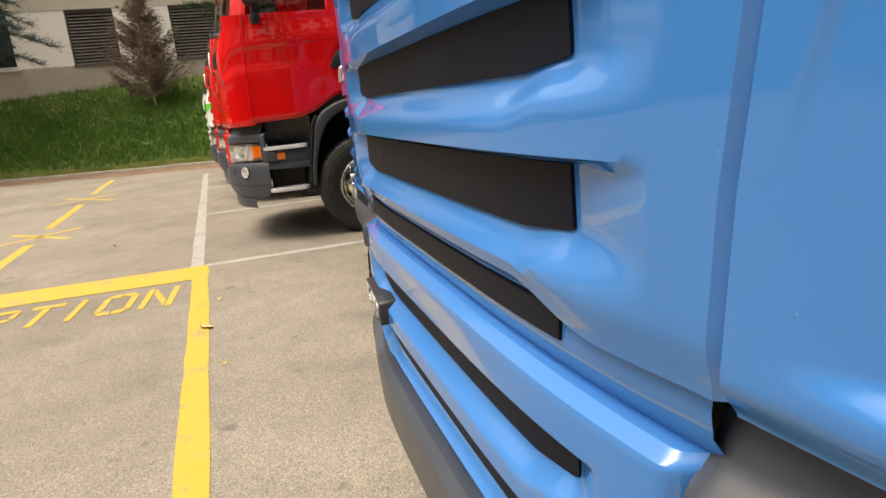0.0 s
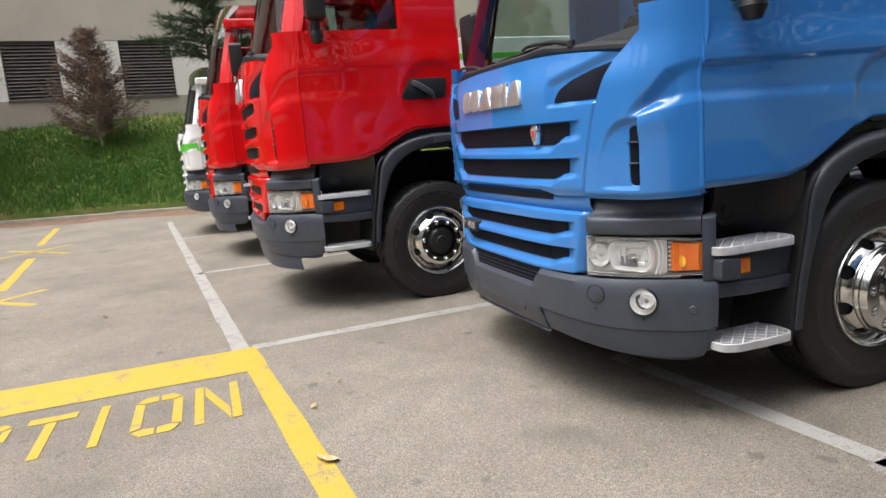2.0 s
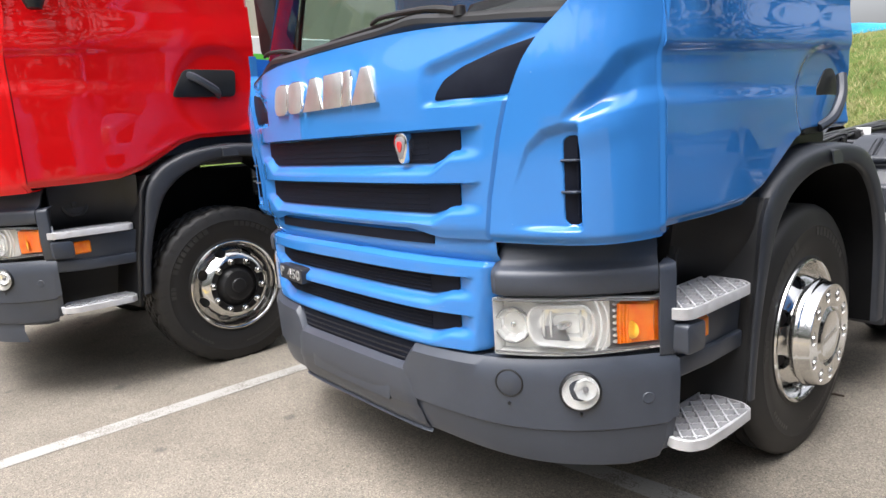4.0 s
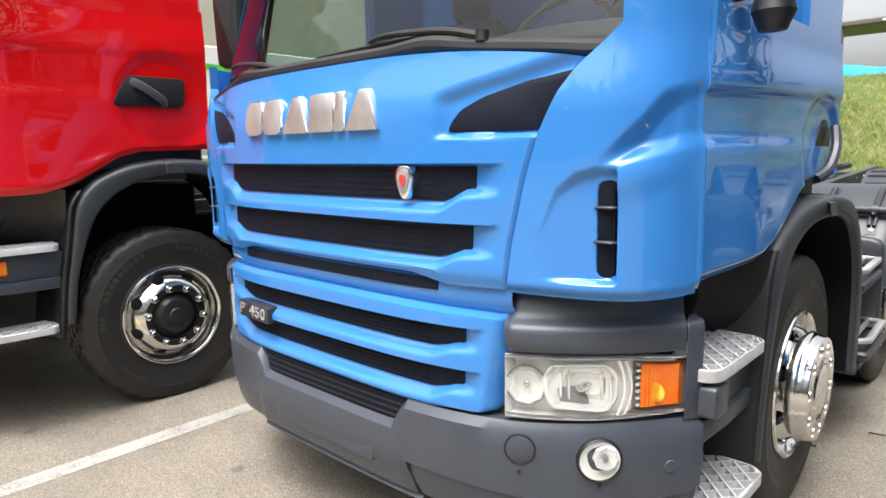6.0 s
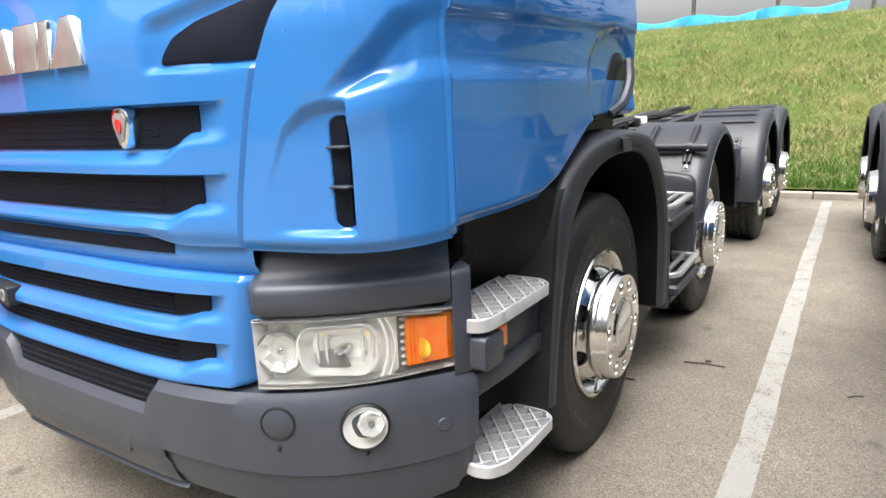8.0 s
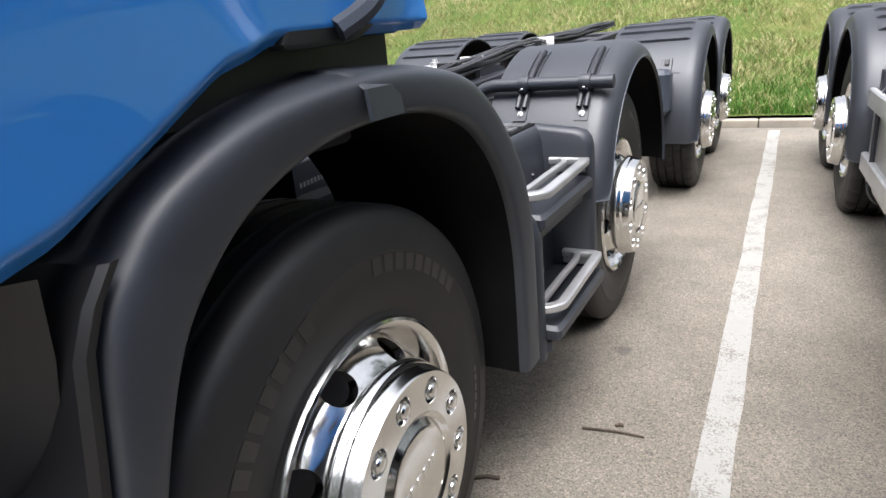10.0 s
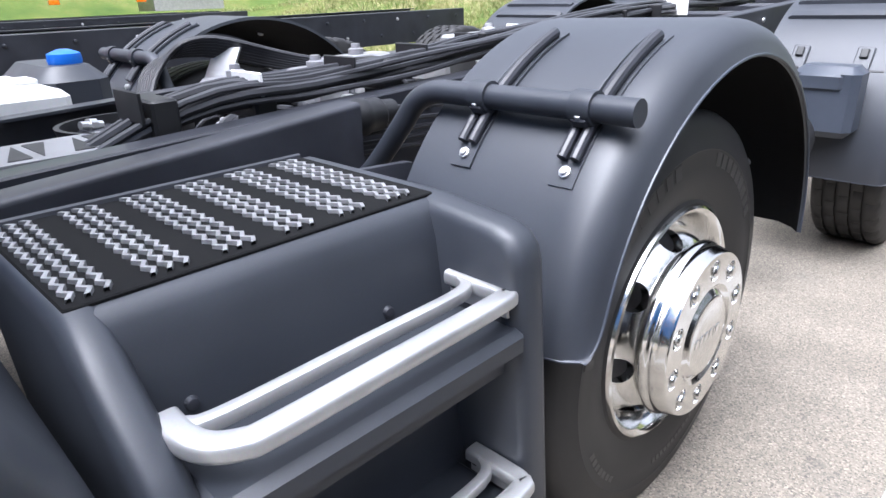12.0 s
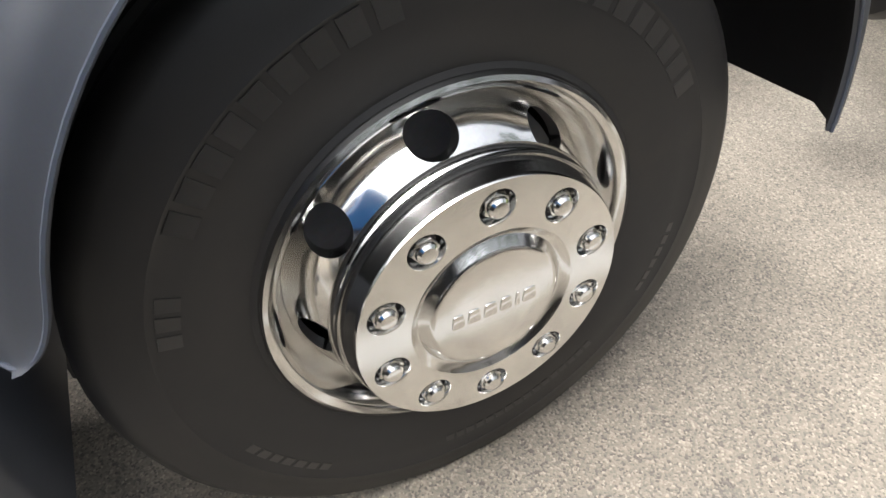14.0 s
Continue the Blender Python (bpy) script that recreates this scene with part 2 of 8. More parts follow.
def blade_mat(name, stops):
    m, n, l, b = mat_base(name, stops[0][1], 0.65, spec=0.25)
    g = n.new("ShaderNodeNewGeometry")
    big = noise_node(n, l, 0.6, 4)
    add = n.new("ShaderNodeMath")
    add.operation = "MULTIPLY_ADD"
    add.inputs[1].default_value, add.inputs[2].default_value = 0.45, 0.0
    l.new(g.outputs["Random Per Island"], add.inputs[0])
    add2 = n.new("ShaderNodeMath")
    add2.operation = "MULTIPLY_ADD"
    add2.inputs[1].default_value = 0.62
    l.new(big.outputs["Fac"], add2.inputs[0])
    l.new(add.outputs[0], add2.inputs[2])
    r = ramp(n, l, add2.outputs[0], stops)
    l.new(r.outputs["Color"], b.inputs["Base Color"])
    return m


GRASS_DRY = blade_mat("grass_blades_dry", [(0.28, (0.095, 0.150, 0.032)), (0.45, (0.175, 0.215, 0.065)), (0.60, (0.32, 0.30, 0.13)), (0.80, (0.48, 0.41, 0.24))])
GRASS_GREEN = blade_mat("grass_blades_green", [(0.25, (0.028, 0.085, 0.010)), (0.5, (0.055, 0.14, 0.018)), (0.75, (0.09, 0.19, 0.025)), (0.92, (0.17, 0.20, 0.06))])
NEEDLE_BLUE = blade_mat("spruce_needles", [(0.25, (0.018, 0.034, 0.030)), (0.6, (0.045, 0.072, 0.066)), (0.9, (0.085, 0.115, 0.11))])
NEEDLE_BROWN = blade_mat("dry_needles", [(0.25, (0.09, 0.056, 0.042)), (0.6, (0.17, 0.115, 0.088)), (0.9, (0.27, 0.19, 0.15))])
NEEDLE_DARK = blade_mat("pine_needles", [(0.25, (0.014, 0.030, 0.012)), (0.6, (0.030, 0.055, 0.022)), (0.9, (0.06, 0.085, 0.035))])
BARK = varied("bark", (0.05, 0.038, 0.028), (0.11, 0.085, 0.065), 0.9, 9, 60, bump_s=0.6, bump_d=0.01)
PALEBARK = varied("pale_bark", (0.20, 0.17, 0.13), (0.32, 0.28, 0.22), 0.9, 9, 60, bump_s=0.4, bump_d=0.005)
STUCCO = varied("beige_render", (0.44, 0.40, 0.34), (0.50, 0.46, 0.39), 0.9, 0.7, 90, bump_s=0.2, bump_d=0.004)
PLINTH = varied("plinth_render", (0.36, 0.32, 0.27), (0.42, 0.38, 0.32), 0.9, 0.8, 70, bump_s=0.2, bump_d=0.004)
WHITEWALL = varied("white_render", (0.70, 0.68, 0.63), (0.76, 0.74, 0.69), 0.9, 0.8, 90, bump_s=0.15, bump_d=0.003)
LOUVRE = varied("brown_louvre_metal", (0.085, 0.075, 0.068), (0.12, 0.105, 0.095), 0.5, 3, 60)
KERB = varied("kerb_concrete", (0.26, 0.23, 0.19), (0.38, 0.34, 0.28), 0.9, 2.5, 80, bump_s=0.4, bump_d=0.004)
SOIL = varied("leaf_litter", (0.13, 0.075, 0.045), (0.22, 0.14, 0.09), 0.95, 3, 60, bump_s=0.6, bump_d=0.01)
TARP = varied("blue_tarpaulin", (0.02, 0.33, 0.55), (0.04, 0.45, 0.70), 0.45, 2, 20, bump_s=0.6, bump_d=0.05)
LEAF = varied("dead_leaf", (0.42, 0.29, 0.14), (0.62, 0.46, 0.26), 0.8, 30, 120)
WINDOWDARK = varied("window_pane", (0.02, 0.022, 0.025), (0.04, 0.045, 0.05), 0.05, 2, 30)


# ---- mesh helpers ----
class Mesh:
    """Collects corners and faces of one part."""

    def __init__(self):
        self.v, self.f = [], []

    def add(self, verts, faces):
        o = len(self.v)
        self.v.extend(tuple(p) for p in verts)
        self.f.extend(tuple(i + o for i in f) for f in faces)
        return self

    def grid(self, rows, close_u=False, close_v=False, flip=False):
        """Rows of points, joined by quads."""
        nr, nc = len(rows), len(rows[0])
        faces = []
        for i in range(nr if close_v else nr - 1):
            for j in range(nc if close_u else nc - 1):
                a, b = i * nc + j, i * nc + (j + 1) % nc
                c, d = ((i + 1) % nr) * nc + (j + 1) % nc, ((i + 1) % nr) * nc + j
                faces.append((d, c, b, a) if flip else (a, b, c, d))
        return self.add([p for r in rows for p in r], faces)

    def box(self, x0, x1, y0, y1, z0, z1, c=0.0):
        """A box with its edges cut by c."""
        c = min(c, (x1 - x0) / 2.01, (y1 - y0) / 2.01, (z1 - z0) / 2.01)
        if c <= 0:
            return self.add([(x, y, z) for z in (z0, z1) for y in (y0, y1) for x in (x0, x1)],
                            [(0, 2, 3, 1), (4, 5, 7, 6), (0, 1, 5, 4), (2, 6, 7, 3), (0, 4, 6, 2), (1, 3, 7, 5)])
        def ring(z, k):
            a, b, d, e = x0 + k, x1 - k, y0 + k, y1 - k
            q = c if k == 0 else c * 0.5
            return [(a + q, d, z), (b - q, d, z), (b, d + q, z), (b, e - q, z), (b - q, e, z), (a + q, e, z), (a, e - q, z), (a, d + q, z)]
        rows = [ring(z0, c), ring(z0 + c, 0), ring(z1 - c, 0), ring(z1, c)]
        self.grid(rows, close_u=True)
        o = len(self.v)
        self.f.append(tuple(range(o - 32, o - 24))[::-1])
        self.f.append(tuple(range(o - 8, o)))
        return self

    def prism(self, outline, fn, d0, d1, cut=0.0):
        """A flat outline (u, v) drawn out from depth d0 to d1; fn(u, v, d) gives the place. cut: rounding of the d1 edge."""
        n = len(outline)
        cu, cv = sum(p[0] for p in outline) / n, sum(p[1] for p in outline) / n
        def shrink(k):
            out = []
            for i in range(n):
                (ax, ay), (bx, by), (dx, dy) = outline[i - 1], outline[i], outline[(i + 1) % n]
                e1, e2 = Vector((bx - ax, by - ay)), Vector((dx - bx, dy - by))
                n1, n2 = Vector((-e1.y, e1.x)).normalized(), Vector((-e2.y, e2.x)).normalized()
                m = n1 + n2
                m = m / max(m.length_squared, 0.35) * 2
                if m.dot(Vector((cu - bx, cv - by))) < 0 and n < 5:
                    m = -m
                out.append((bx + m.x * k, by + m.y * k))
            return out
        area = sum(outline[i - 1][0] * outline[i][1] - outline[i][0] * outline[i - 1][1] for i in range(n))
        sg = 1 if area > 0 else -1
        s = 1 if d1 > d0 else -1
        rows = [[fn(u, v, d0) for u, v in outline]]
        if cut:
            rows.append([fn(u, v, d1 - s * cut) for u, v in outline])
            rows.append([fn(u, v, d1 - s * cut * 0.3) for u, v in shrink(sg * cut * 0.3)])
            rows.append([fn(u, v, d1) for u, v in shrink(sg * cut)])
        else:
            rows.append([fn(u, v, d1) for u, v in outline])
        self.grid(rows, close_u=True)
        o = len(self.v)
        self.f.append(tuple(range(o - n * len(rows), o - n * (len(rows) - 1)))[::-1])
        self.f.append(tuple(range(o - n, o)))
        return self

    def lathe(self, prof, centre, seg=48, axis="x", a0=0.0, a1=2 * math.pi):
        """A profile of (along, radius) turned round an axis through centre."""
        full = abs(a1 - a0 - 2 * math.pi) < 1e-6
        rows = []
        for al, r in prof:
            row = []
            for k in range(seg if full else seg + 1):
                a = a0 + (a1 - a0) * k / seg
                c, s = r * math.cos(a), r * math.sin(a)
                p = {"x": (al, c, s), "y": (c, al, s), "z": (c, s, al)}[axis]
                row.append((centre[0] + p[0], centre[1] + p[1], centre[2] + p[2]))
            rows.append(row)
        return self.grid(rows, close_u=full)

    def tube(self, pts, r, seg=10, caps=True):
        """A round bar along points; r may be one radius or one a point."""
        pts = [Vector(p) for p in pts]
        rows, up = [], None
        for i, p in enumerate(pts):
            t = (pts[min(i + 1, len(pts) - 1)] - pts[max(i - 1, 0)]).normalized()
            if up is None:
                up = t.orthogonal().normalized()
            up = (up - t * up.dot(t)).normalized()
            side = t.cross(up)
            rr = r[i] if isinstance(r, (list, tuple)) else r
            rows.append([p + (up * math.cos(2 * math.pi * k / seg) + side * math.sin(2 * math.pi * k / seg)) * rr for k in range(seg)])
        self.grid(rows, close_u=True)
        if caps:
            o = len(self.v)
            self.f.append(tuple(range(o - seg, o)))
            self.f.append(tuple(range(o - seg * len(rows), o - seg * (len(rows) - 1)))[::-1])
        return self

    def sweep(self, pts, outline):
        """A section (across, up) drawn along points that lie level."""
        pts = [Vector(p) for p in pts]
        rows = []
        for i, p in enumerate(pts):
            t = pts[min(i + 1, len(pts) - 1)] - pts[max(i - 1, 0)]
            t = Vector((t.x, t.y, 0)).normalized()
            side = Vector((t.y, -t.x, 0))
            rows.append([p + side * u + Vector((0, 0, v)) for u, v in outline])
        self.grid(rows, close_u=True)
        o, n = len(self.v), len(outline)
        self.f.append(tuple(range(o - n, o)))
        self.f.append(tuple(range(o - n * len(rows), o - n * (len(rows) - 1)))[::-1])
        return self

    def mirrored(self):
        """Adds the mirror image across x = 0."""
        n = len(self.v)
        self.v.extend([(-p[0], p[1], p[2]) for p in self.v[:n]])
        self.f.extend([tuple(i + n for i in f)[::-1] for f in self.f[:]])
        return self

    def flipx(self):
        self.v = [(-p[0], p[1], p[2]) for p in self.v]
        self.f = [f[::-1] for f in self.f]
        return self

    def moved(self, x, y, z):
        self.v = [(p[0] + x, p[1] + y, p[2] + z) for p in self.v]
        return self


def smooth_path(pts, n=6):
    """Points on a smooth curve through pts."""
    pts = [Vector(p) for p in pts]
    out = []
    for i in range(len(pts) - 1):
        p0, p1, p2, p3 = pts[max(i - 1, 0)], pts[i], pts[i + 1], pts[min(i + 2, len(pts) - 1)]
        for k in range(n):
            t = k / n
            out.append(0.5 * ((2 * p1) + (p2 - p0) * t + (2 * p0 - 5 * p1 + 4 * p2 - p3) * t * t + (3 * p1 - p0 - 3 * p2 + p3) * t ** 3))
    out.append(pts[-1])
    return out


CAB_RISE = [1.0]


def mesh_data(name, m, mats, angle=35, slots=None):
    if CAB_RISE[0] != 1.0:
        # a taller cab: everything above the lamps is drawn out upwards
        k = CAB_RISE[0]
        m.v = [(p[0], p[1], p[2] if p[2] < 1.07 else 1.07 + (min(p[2], 1.76) - 1.07) * k + max(p[2] - 1.76, 0)) for p in m.v]
    me = bpy.data.meshes.new(name)
    me.from_pydata([tuple(p) for p in m.v], [], m.f)
    for mt in (mats if isinstance(mats, (list, tuple)) else [mats]):
        me.materials.append(mt)
    bm = bmesh.new()
    bm.from_mesh(me)
    bmesh.ops.remove_doubles(bm, verts=bm.verts, dist=0.00005)
    bmesh.ops.recalc_face_normals(bm, faces=bm.faces)
    lim = radians(angle)
    for f in bm.faces:
        f.smooth = True
    for e in bm.edges:
        if len(e.link_faces) == 2 and e.calc_face_angle(0) > lim:
            e.smooth = False
    bm.to_mesh(me)
    bm.free()
    if slots:
        for p in me.polygons:
            p.material_index = slots(p)
    return me


def part(name, m, mats, parent=None, label="", angle=35, slots=None):
    """One mesh object under a thing or a part. m: a Mesh, or mesh data that is shared."""
    me = mesh_data(name, m, mats, angle, slots) if isinstance(m, Mesh) else m
    ob = new(name, me)
    if parent is not None:
        ob.parent = parent
    if label:
        ob["label"] = label
    return ob


def empty(name, parent=None, loc=(0, 0, 0)):
    ob = new(name)
    ob.empty_display_size = 0.2
    ob.location = loc
    if parent is not None:
        ob.parent = parent
    return ob


def lerp(a, b, t):
    return a + (b - a) * t


def sstep(a, b, x):
    t = min(max((x - a) / (b - a), 0.0), 1.0)
    return t * t * (3 - 2 * t)


def table(x, rows):
    """Straight-line reading of a small table of (x, y)."""
    if x <= rows[0][0]:
        return rows[0][1]
    for (a, ya), (b, yb) in zip(rows, rows[1:]):
        if x <= b:
            return lerp(ya, yb, (x - a) / (b - a))
    return rows[-1][1]


# ---- lorry: shared shapes ----
PLAN = smooth_path([(0, -0.05), (0.3, -0.048), (0.5, -0.034), (0.65, -0.007), (0.76, 0.026), (0.85, 0.046), (0.95, 0.070), (1.03, 0.103), (1.095, 0.158), (1.140, 0.228), (1.168, 0.315)], 8)
PLAN_X, PLAN_Y = [p[0] for p in PLAN], [p[1] for p in PLAN]


FRONT = [1.0]


def plan_cab(x):
    """How far back the cab's front lies at x, from the middle to the corner."""
    return -0.05 + (float(np.interp(abs(x), PLAN_X, PLAN_Y)) + 0.05) * FRONT[0]


def plan_low(x):
    """The same for the bumper and the lower panel."""
    return -0.05 + 0.25 * FRONT[0] * min(abs(x), 1.17) ** 4


def lean(z):
    return 0.035 * sstep(1.55, 1.76, z)


SEAM = [(1.06, 0.757), (1.2, 0.775), (1.38, 0.813), (1.50, 0.848), (1.60, 0.895), (1.66, 0.935), (1.71, 0.985), (1.76, 1.03)]


SEAM_WIDE = [1.0]


def seam_x(z):
    """Where the front panel meets the corner panel."""
    return table(z, SEAM) * SEAM_WIDE[0]


def recess(x, z, bars, tops):
    """Depth of the grille openings in a panel: each has a sharp upper edge, a sloping lower lip and ends that run out."""
    d = 0.0
    ax = abs(x)
    for half, zt, zb, cut in bars:
        zb_here = zb + cut * sstep(half - 0.12, half - 0.01, ax)
        up = 1 - sstep(zt, zt + 0.008, z)
        low = sstep(zb_here - 0.040, zb_here - 0.002, z)
        end = 1 - min(max((ax - half) / tops, 0.0), 1.0)
        d = max(d, up * low * end)
    return d * 0.034


def bar_outline(half, zt, zb, cut):
    return [(-half, zt), (-half, zb + cut * 0.75), (-half + 0.012, zb + cut * 0.55), (-half + 0.11, zb), (half - 0.11, zb), (half - 0.012, zb + cut * 0.55), (half, zb + cut * 0.75), (half, zt)]


def strip_on(fn_y, outline, depth, thick, seg=26):
    """A dark insert that follows the panel's curve: rows across x between the outline's lower and upper edge."""
    half = max(p[0] for p in outline)
    lo = sorted([p for p in outline[1:-1]])
    zt = outline[0][1]
    xs = sorted(set([-half + 2 * half * i / seg for i in range(seg + 1)] + [p[0] for p in lo]))
    m = Mesh()
    front = [[(x, fn_y(x, zt) + depth, zt) for x in xs], [(x, fn_y(x, table(x, lo)) + depth, table(x, lo)) for x in xs]]
    back = [[(p[0], p[1] + thick, p[2]) for p in r] for r in front]
    m.grid([back[0], front[0], front[1], back[1]])
    for end in (0, -1):
        m.add([front[0][end], front[1][end], back[1][end], back[0][end]], [(0, 1, 2, 3)])
    return m


def levels(lo, hi, bars, step=0.0085):
    """Heights for a panel's rows: even steps, with rows on the edges of its openings."""
    marks = sorted({lo, hi} | {q for b in bars for q in (b[1] - 0.0005, b[1] + 0.003, b[1] + 0.0085, b[2] - 0.040, b[2] - 0.002, b[2] + b[3] - 0.002)})
    marks = [q for q in marks if lo <= q <= hi]
    out = [marks[0]]
    for a, b in zip(marks, marks[1:]):
        n = max(1, math.ceil((b - a) / step))
        out += [a + (b - a) * (k + 1) / n for k in range(n)]
    return out


def upper_panel(bars):
    m = Mesh()
    rows = []
    nx = 170
    lv = levels(1.098, 1.738, bars)
    z_flat = max(b[1] for b in bars) + 0.03
    for level in lv:
        t = (level - 1.098) / 0.64
        row = []
        for j in range(nx + 1):
            u = 2 * j / nx - 1
            zt = 1.738 - 0.055 * abs(u) ** 3
            zb = 1.098 - 0.026 * sstep(0.55, 0.8, abs(u))
            z = level
            if level > z_flat:
                z = lerp(z_flat, zt, (level - z_flat) / (1.738 - z_flat))
            elif level < 1.125:
                z = lerp(zb, 1.125, (level - 1.098) / 0.027)
            x = u * (seam_x(z) - 0.003)
            y = plan_cab(x) + lean(z) + recess(x, z, bars, 0.15 if bars[0][0] < 0.62 else 0.10)
            # the scoop round each upper air intake
            ax = abs(x)
            y += 0.022 * sstep(0.535, 0.585, ax) * sstep(1.485, 1.503, z) * (1 - sstep(1.645, 1.69, z - 0.25 * (ax - 0.84)))
            y += 0.012 * (1 - sstep(0.0, 0.03, t)) + 0.010 * (1 - sstep(0, 0.012, 1 - abs(u)))
            row.append((x, y, z))
        rows.append(row)
    # returns at the rim
    rows = [[(p[0], p[1] + 0.05, p[2]) for p in rows[0]]] + rows + [[(p[0], p[1] + 0.06, p[2]) for p in rows[-1]]]
    rows = [[(r[0][0], r[0][1] + 0.05, r[0][2])] + r + [(r[-1][0], r[-1][1] + 0.05, r[-1][2])] for r in rows]
    return m.grid(rows)


def lower_panel(bars, drop=0.0):
    m = Mesh()
    rows = []
    nx = 150
    for level in levels(0.672, 1.004, bars, 0.007):
        t = (level - 0.672) / 0.332
        row = []
        for j in range(nx + 1):
            u = 2 * j / nx - 1
            zt = 1.004 - 0.010 * abs(u) ** 3
            zb = 0.672 - drop + (0.030 + drop) * sstep(0.70, 0.98, abs(u))
            z = level
            if level > 0.955:
                z = lerp(0.955, zt, (level - 0.955) / 0.049)
            elif level < 0.70:
                z = lerp(zb, 0.70, (level - 0.672) / 0.028)
            half = lerp(0.715, 0.752, sstep(0, 1, t)) - 0.05 * (1 - sstep(0, 0.16, t)) ** 2
            x = u * half
            y = plan_low(x) + 0.004 + recess(x, z, bars, 0.075) + 0.03 * (1 - sstep(0, 0.10, t)) ** 2 + 0.02 * sstep(0.95, 1.0, t) + 0.035 * sstep(0.965, 1.0, abs(u))
            row.append((x, y, z))
        rows.append(row)
    rows = [[(p[0], p[1] + 0.04, p[2]) for p in rows[0]]] + rows + [[(p[0], p[1] + 0.06, p[2]) for p in rows[-1]]]
    rows = [[(r[0][0], r[0][1] + 0.05, r[0][2])] + r + [(r[-1][0], r[-1][1] + 0.05, r[-1][2])] for r in rows]
    return m.grid(rows)


def mid_strip():
    """The set-back strip between the two panels."""
    rows = []
    for z, d in ((1.12, 0.075), (1.085, 0.03), (1.05, 0.026), (1.025, 0.028), (0.992, 0.05)):
        rows.append([(x, plan_cab(x) + d, z) for x in [-0.765 + 1.53 * i / 40 for i in range(41)]])
    return Mesh().grid(rows)


def corner_panel(side, vent_z, fine=False):
    """The air deflector at the cab's corner, with its scooped vent; it ends at the door."""
    z0v, z1v = vent_z
    m = Mesh()
    rows = []
    nz, nu = (240, 170) if fine else (90, 70)
    for i in range(nz + 1):
        t = i / nz
        row = []
        for j in range(nu + 1):
            u = j / nu
            zb = 1.063 + 0.014 * sstep(0.55, 1, u)
            z = lerp(zb, 1.86, t)
            zz = min(z, 1.76)
            xs = seam_x(zz) + 0.004
            # along the plan curve, then back along the side
            s = u
            if s < 0.74:
                x = lerp(xs, 1.168, s / 0.74)
                y = plan_cab(x)
            else:
                x = 1.168 + 0.008 * sstep(0.74, 1, s)
                y = lerp(0.315, 0.337, (s - 0.74) / 0.26)
            y += lean(z)
            ax = x
            inslot = 0.0
            # vent: a slot with a ramp that leads into it from the middle of the cab
            if s < 0.74 and ax < 1.12:
                zt_v = table(ax, [(0.845, z0v + 0.10), (0.87, z0v + 0.16), (0.90, z1v - 0.012), (0.95, z1v + 0.030), (1.0, z1v + 0.044), (1.07, z1v + 0.046)])
                inz = sstep(z0v - 0.022, z0v - 0.004, z) * (1 - sstep(zt_v - 0.036, zt_v, z))
                ramp_in = sstep(0.835, 0.980, ax) * (1 - sstep(1.034, 1.050, ax))
                inslot = inz * ramp_in
                hz, rr = (z1v - z0v) / 2, 0.0210
                gap = math.hypot(max(abs(ax - 1.0165) - 0.0215 + rr, 0.0), max(abs(z - (z0v + z1v) / 2) - hz + rr, 0.0)) - rr
                y += 0.024 * inslot + 0.034 * (1 - sstep(-0.0035, 0.0035, gap))
            # the swage that runs up over the vent to the door, and the hollow above it
            zl = z1v + 0.002 + 0.33 * (ax - 0.955)
            zh = table(ax, [(1.0, z1v + 0.05), (1.05, z1v + 0.11), (1.09, z1v + 0.16), (1.12, z1v + 0.215), (1.19, z1v + 0.265)])
            w = sstep(zl, zl + 0.060, z) * (1 - sstep(zh - 0.05, zh + 0.012, z)) * sstep(0.93, 1.08, ax)
            y += (0.046 if SEAM_WIDE[0] == 1.0 else 0.014) * w * (1 - sstep(1.12, 1.175, ax))
            x -= 0.011 * w * sstep(1.10, 1.18, ax)
            y -= 0.010 * math.exp(-((z - zl + 0.03) / 0.045) ** 2) * sstep(0.95, 1.05, ax) * (1 - sstep(1.12, 1.18, ax)) * (1 - inslot)
            low = 1 - sstep(0.0, 0.05, t)
            y += 0.022 * low * low
            x -= 0.014 * low * low * sstep(0.7, 0.8, s)
            row.append((side * x, y, z))
        rows.append(row)
    rows = [[(p[0] * 0.98, p[1] + 0.06, p[2] + 0.004) for p in rows[0]]] + rows
    rows = [[(r[0][0], r[0][1] + 0.04, r[0][2])] + r + [(r[-1][0] - side * 0.03, r[-1][1] + 0.002, r[-1][2])] for r in rows]
    return m.grid(rows, flip=side < 0)


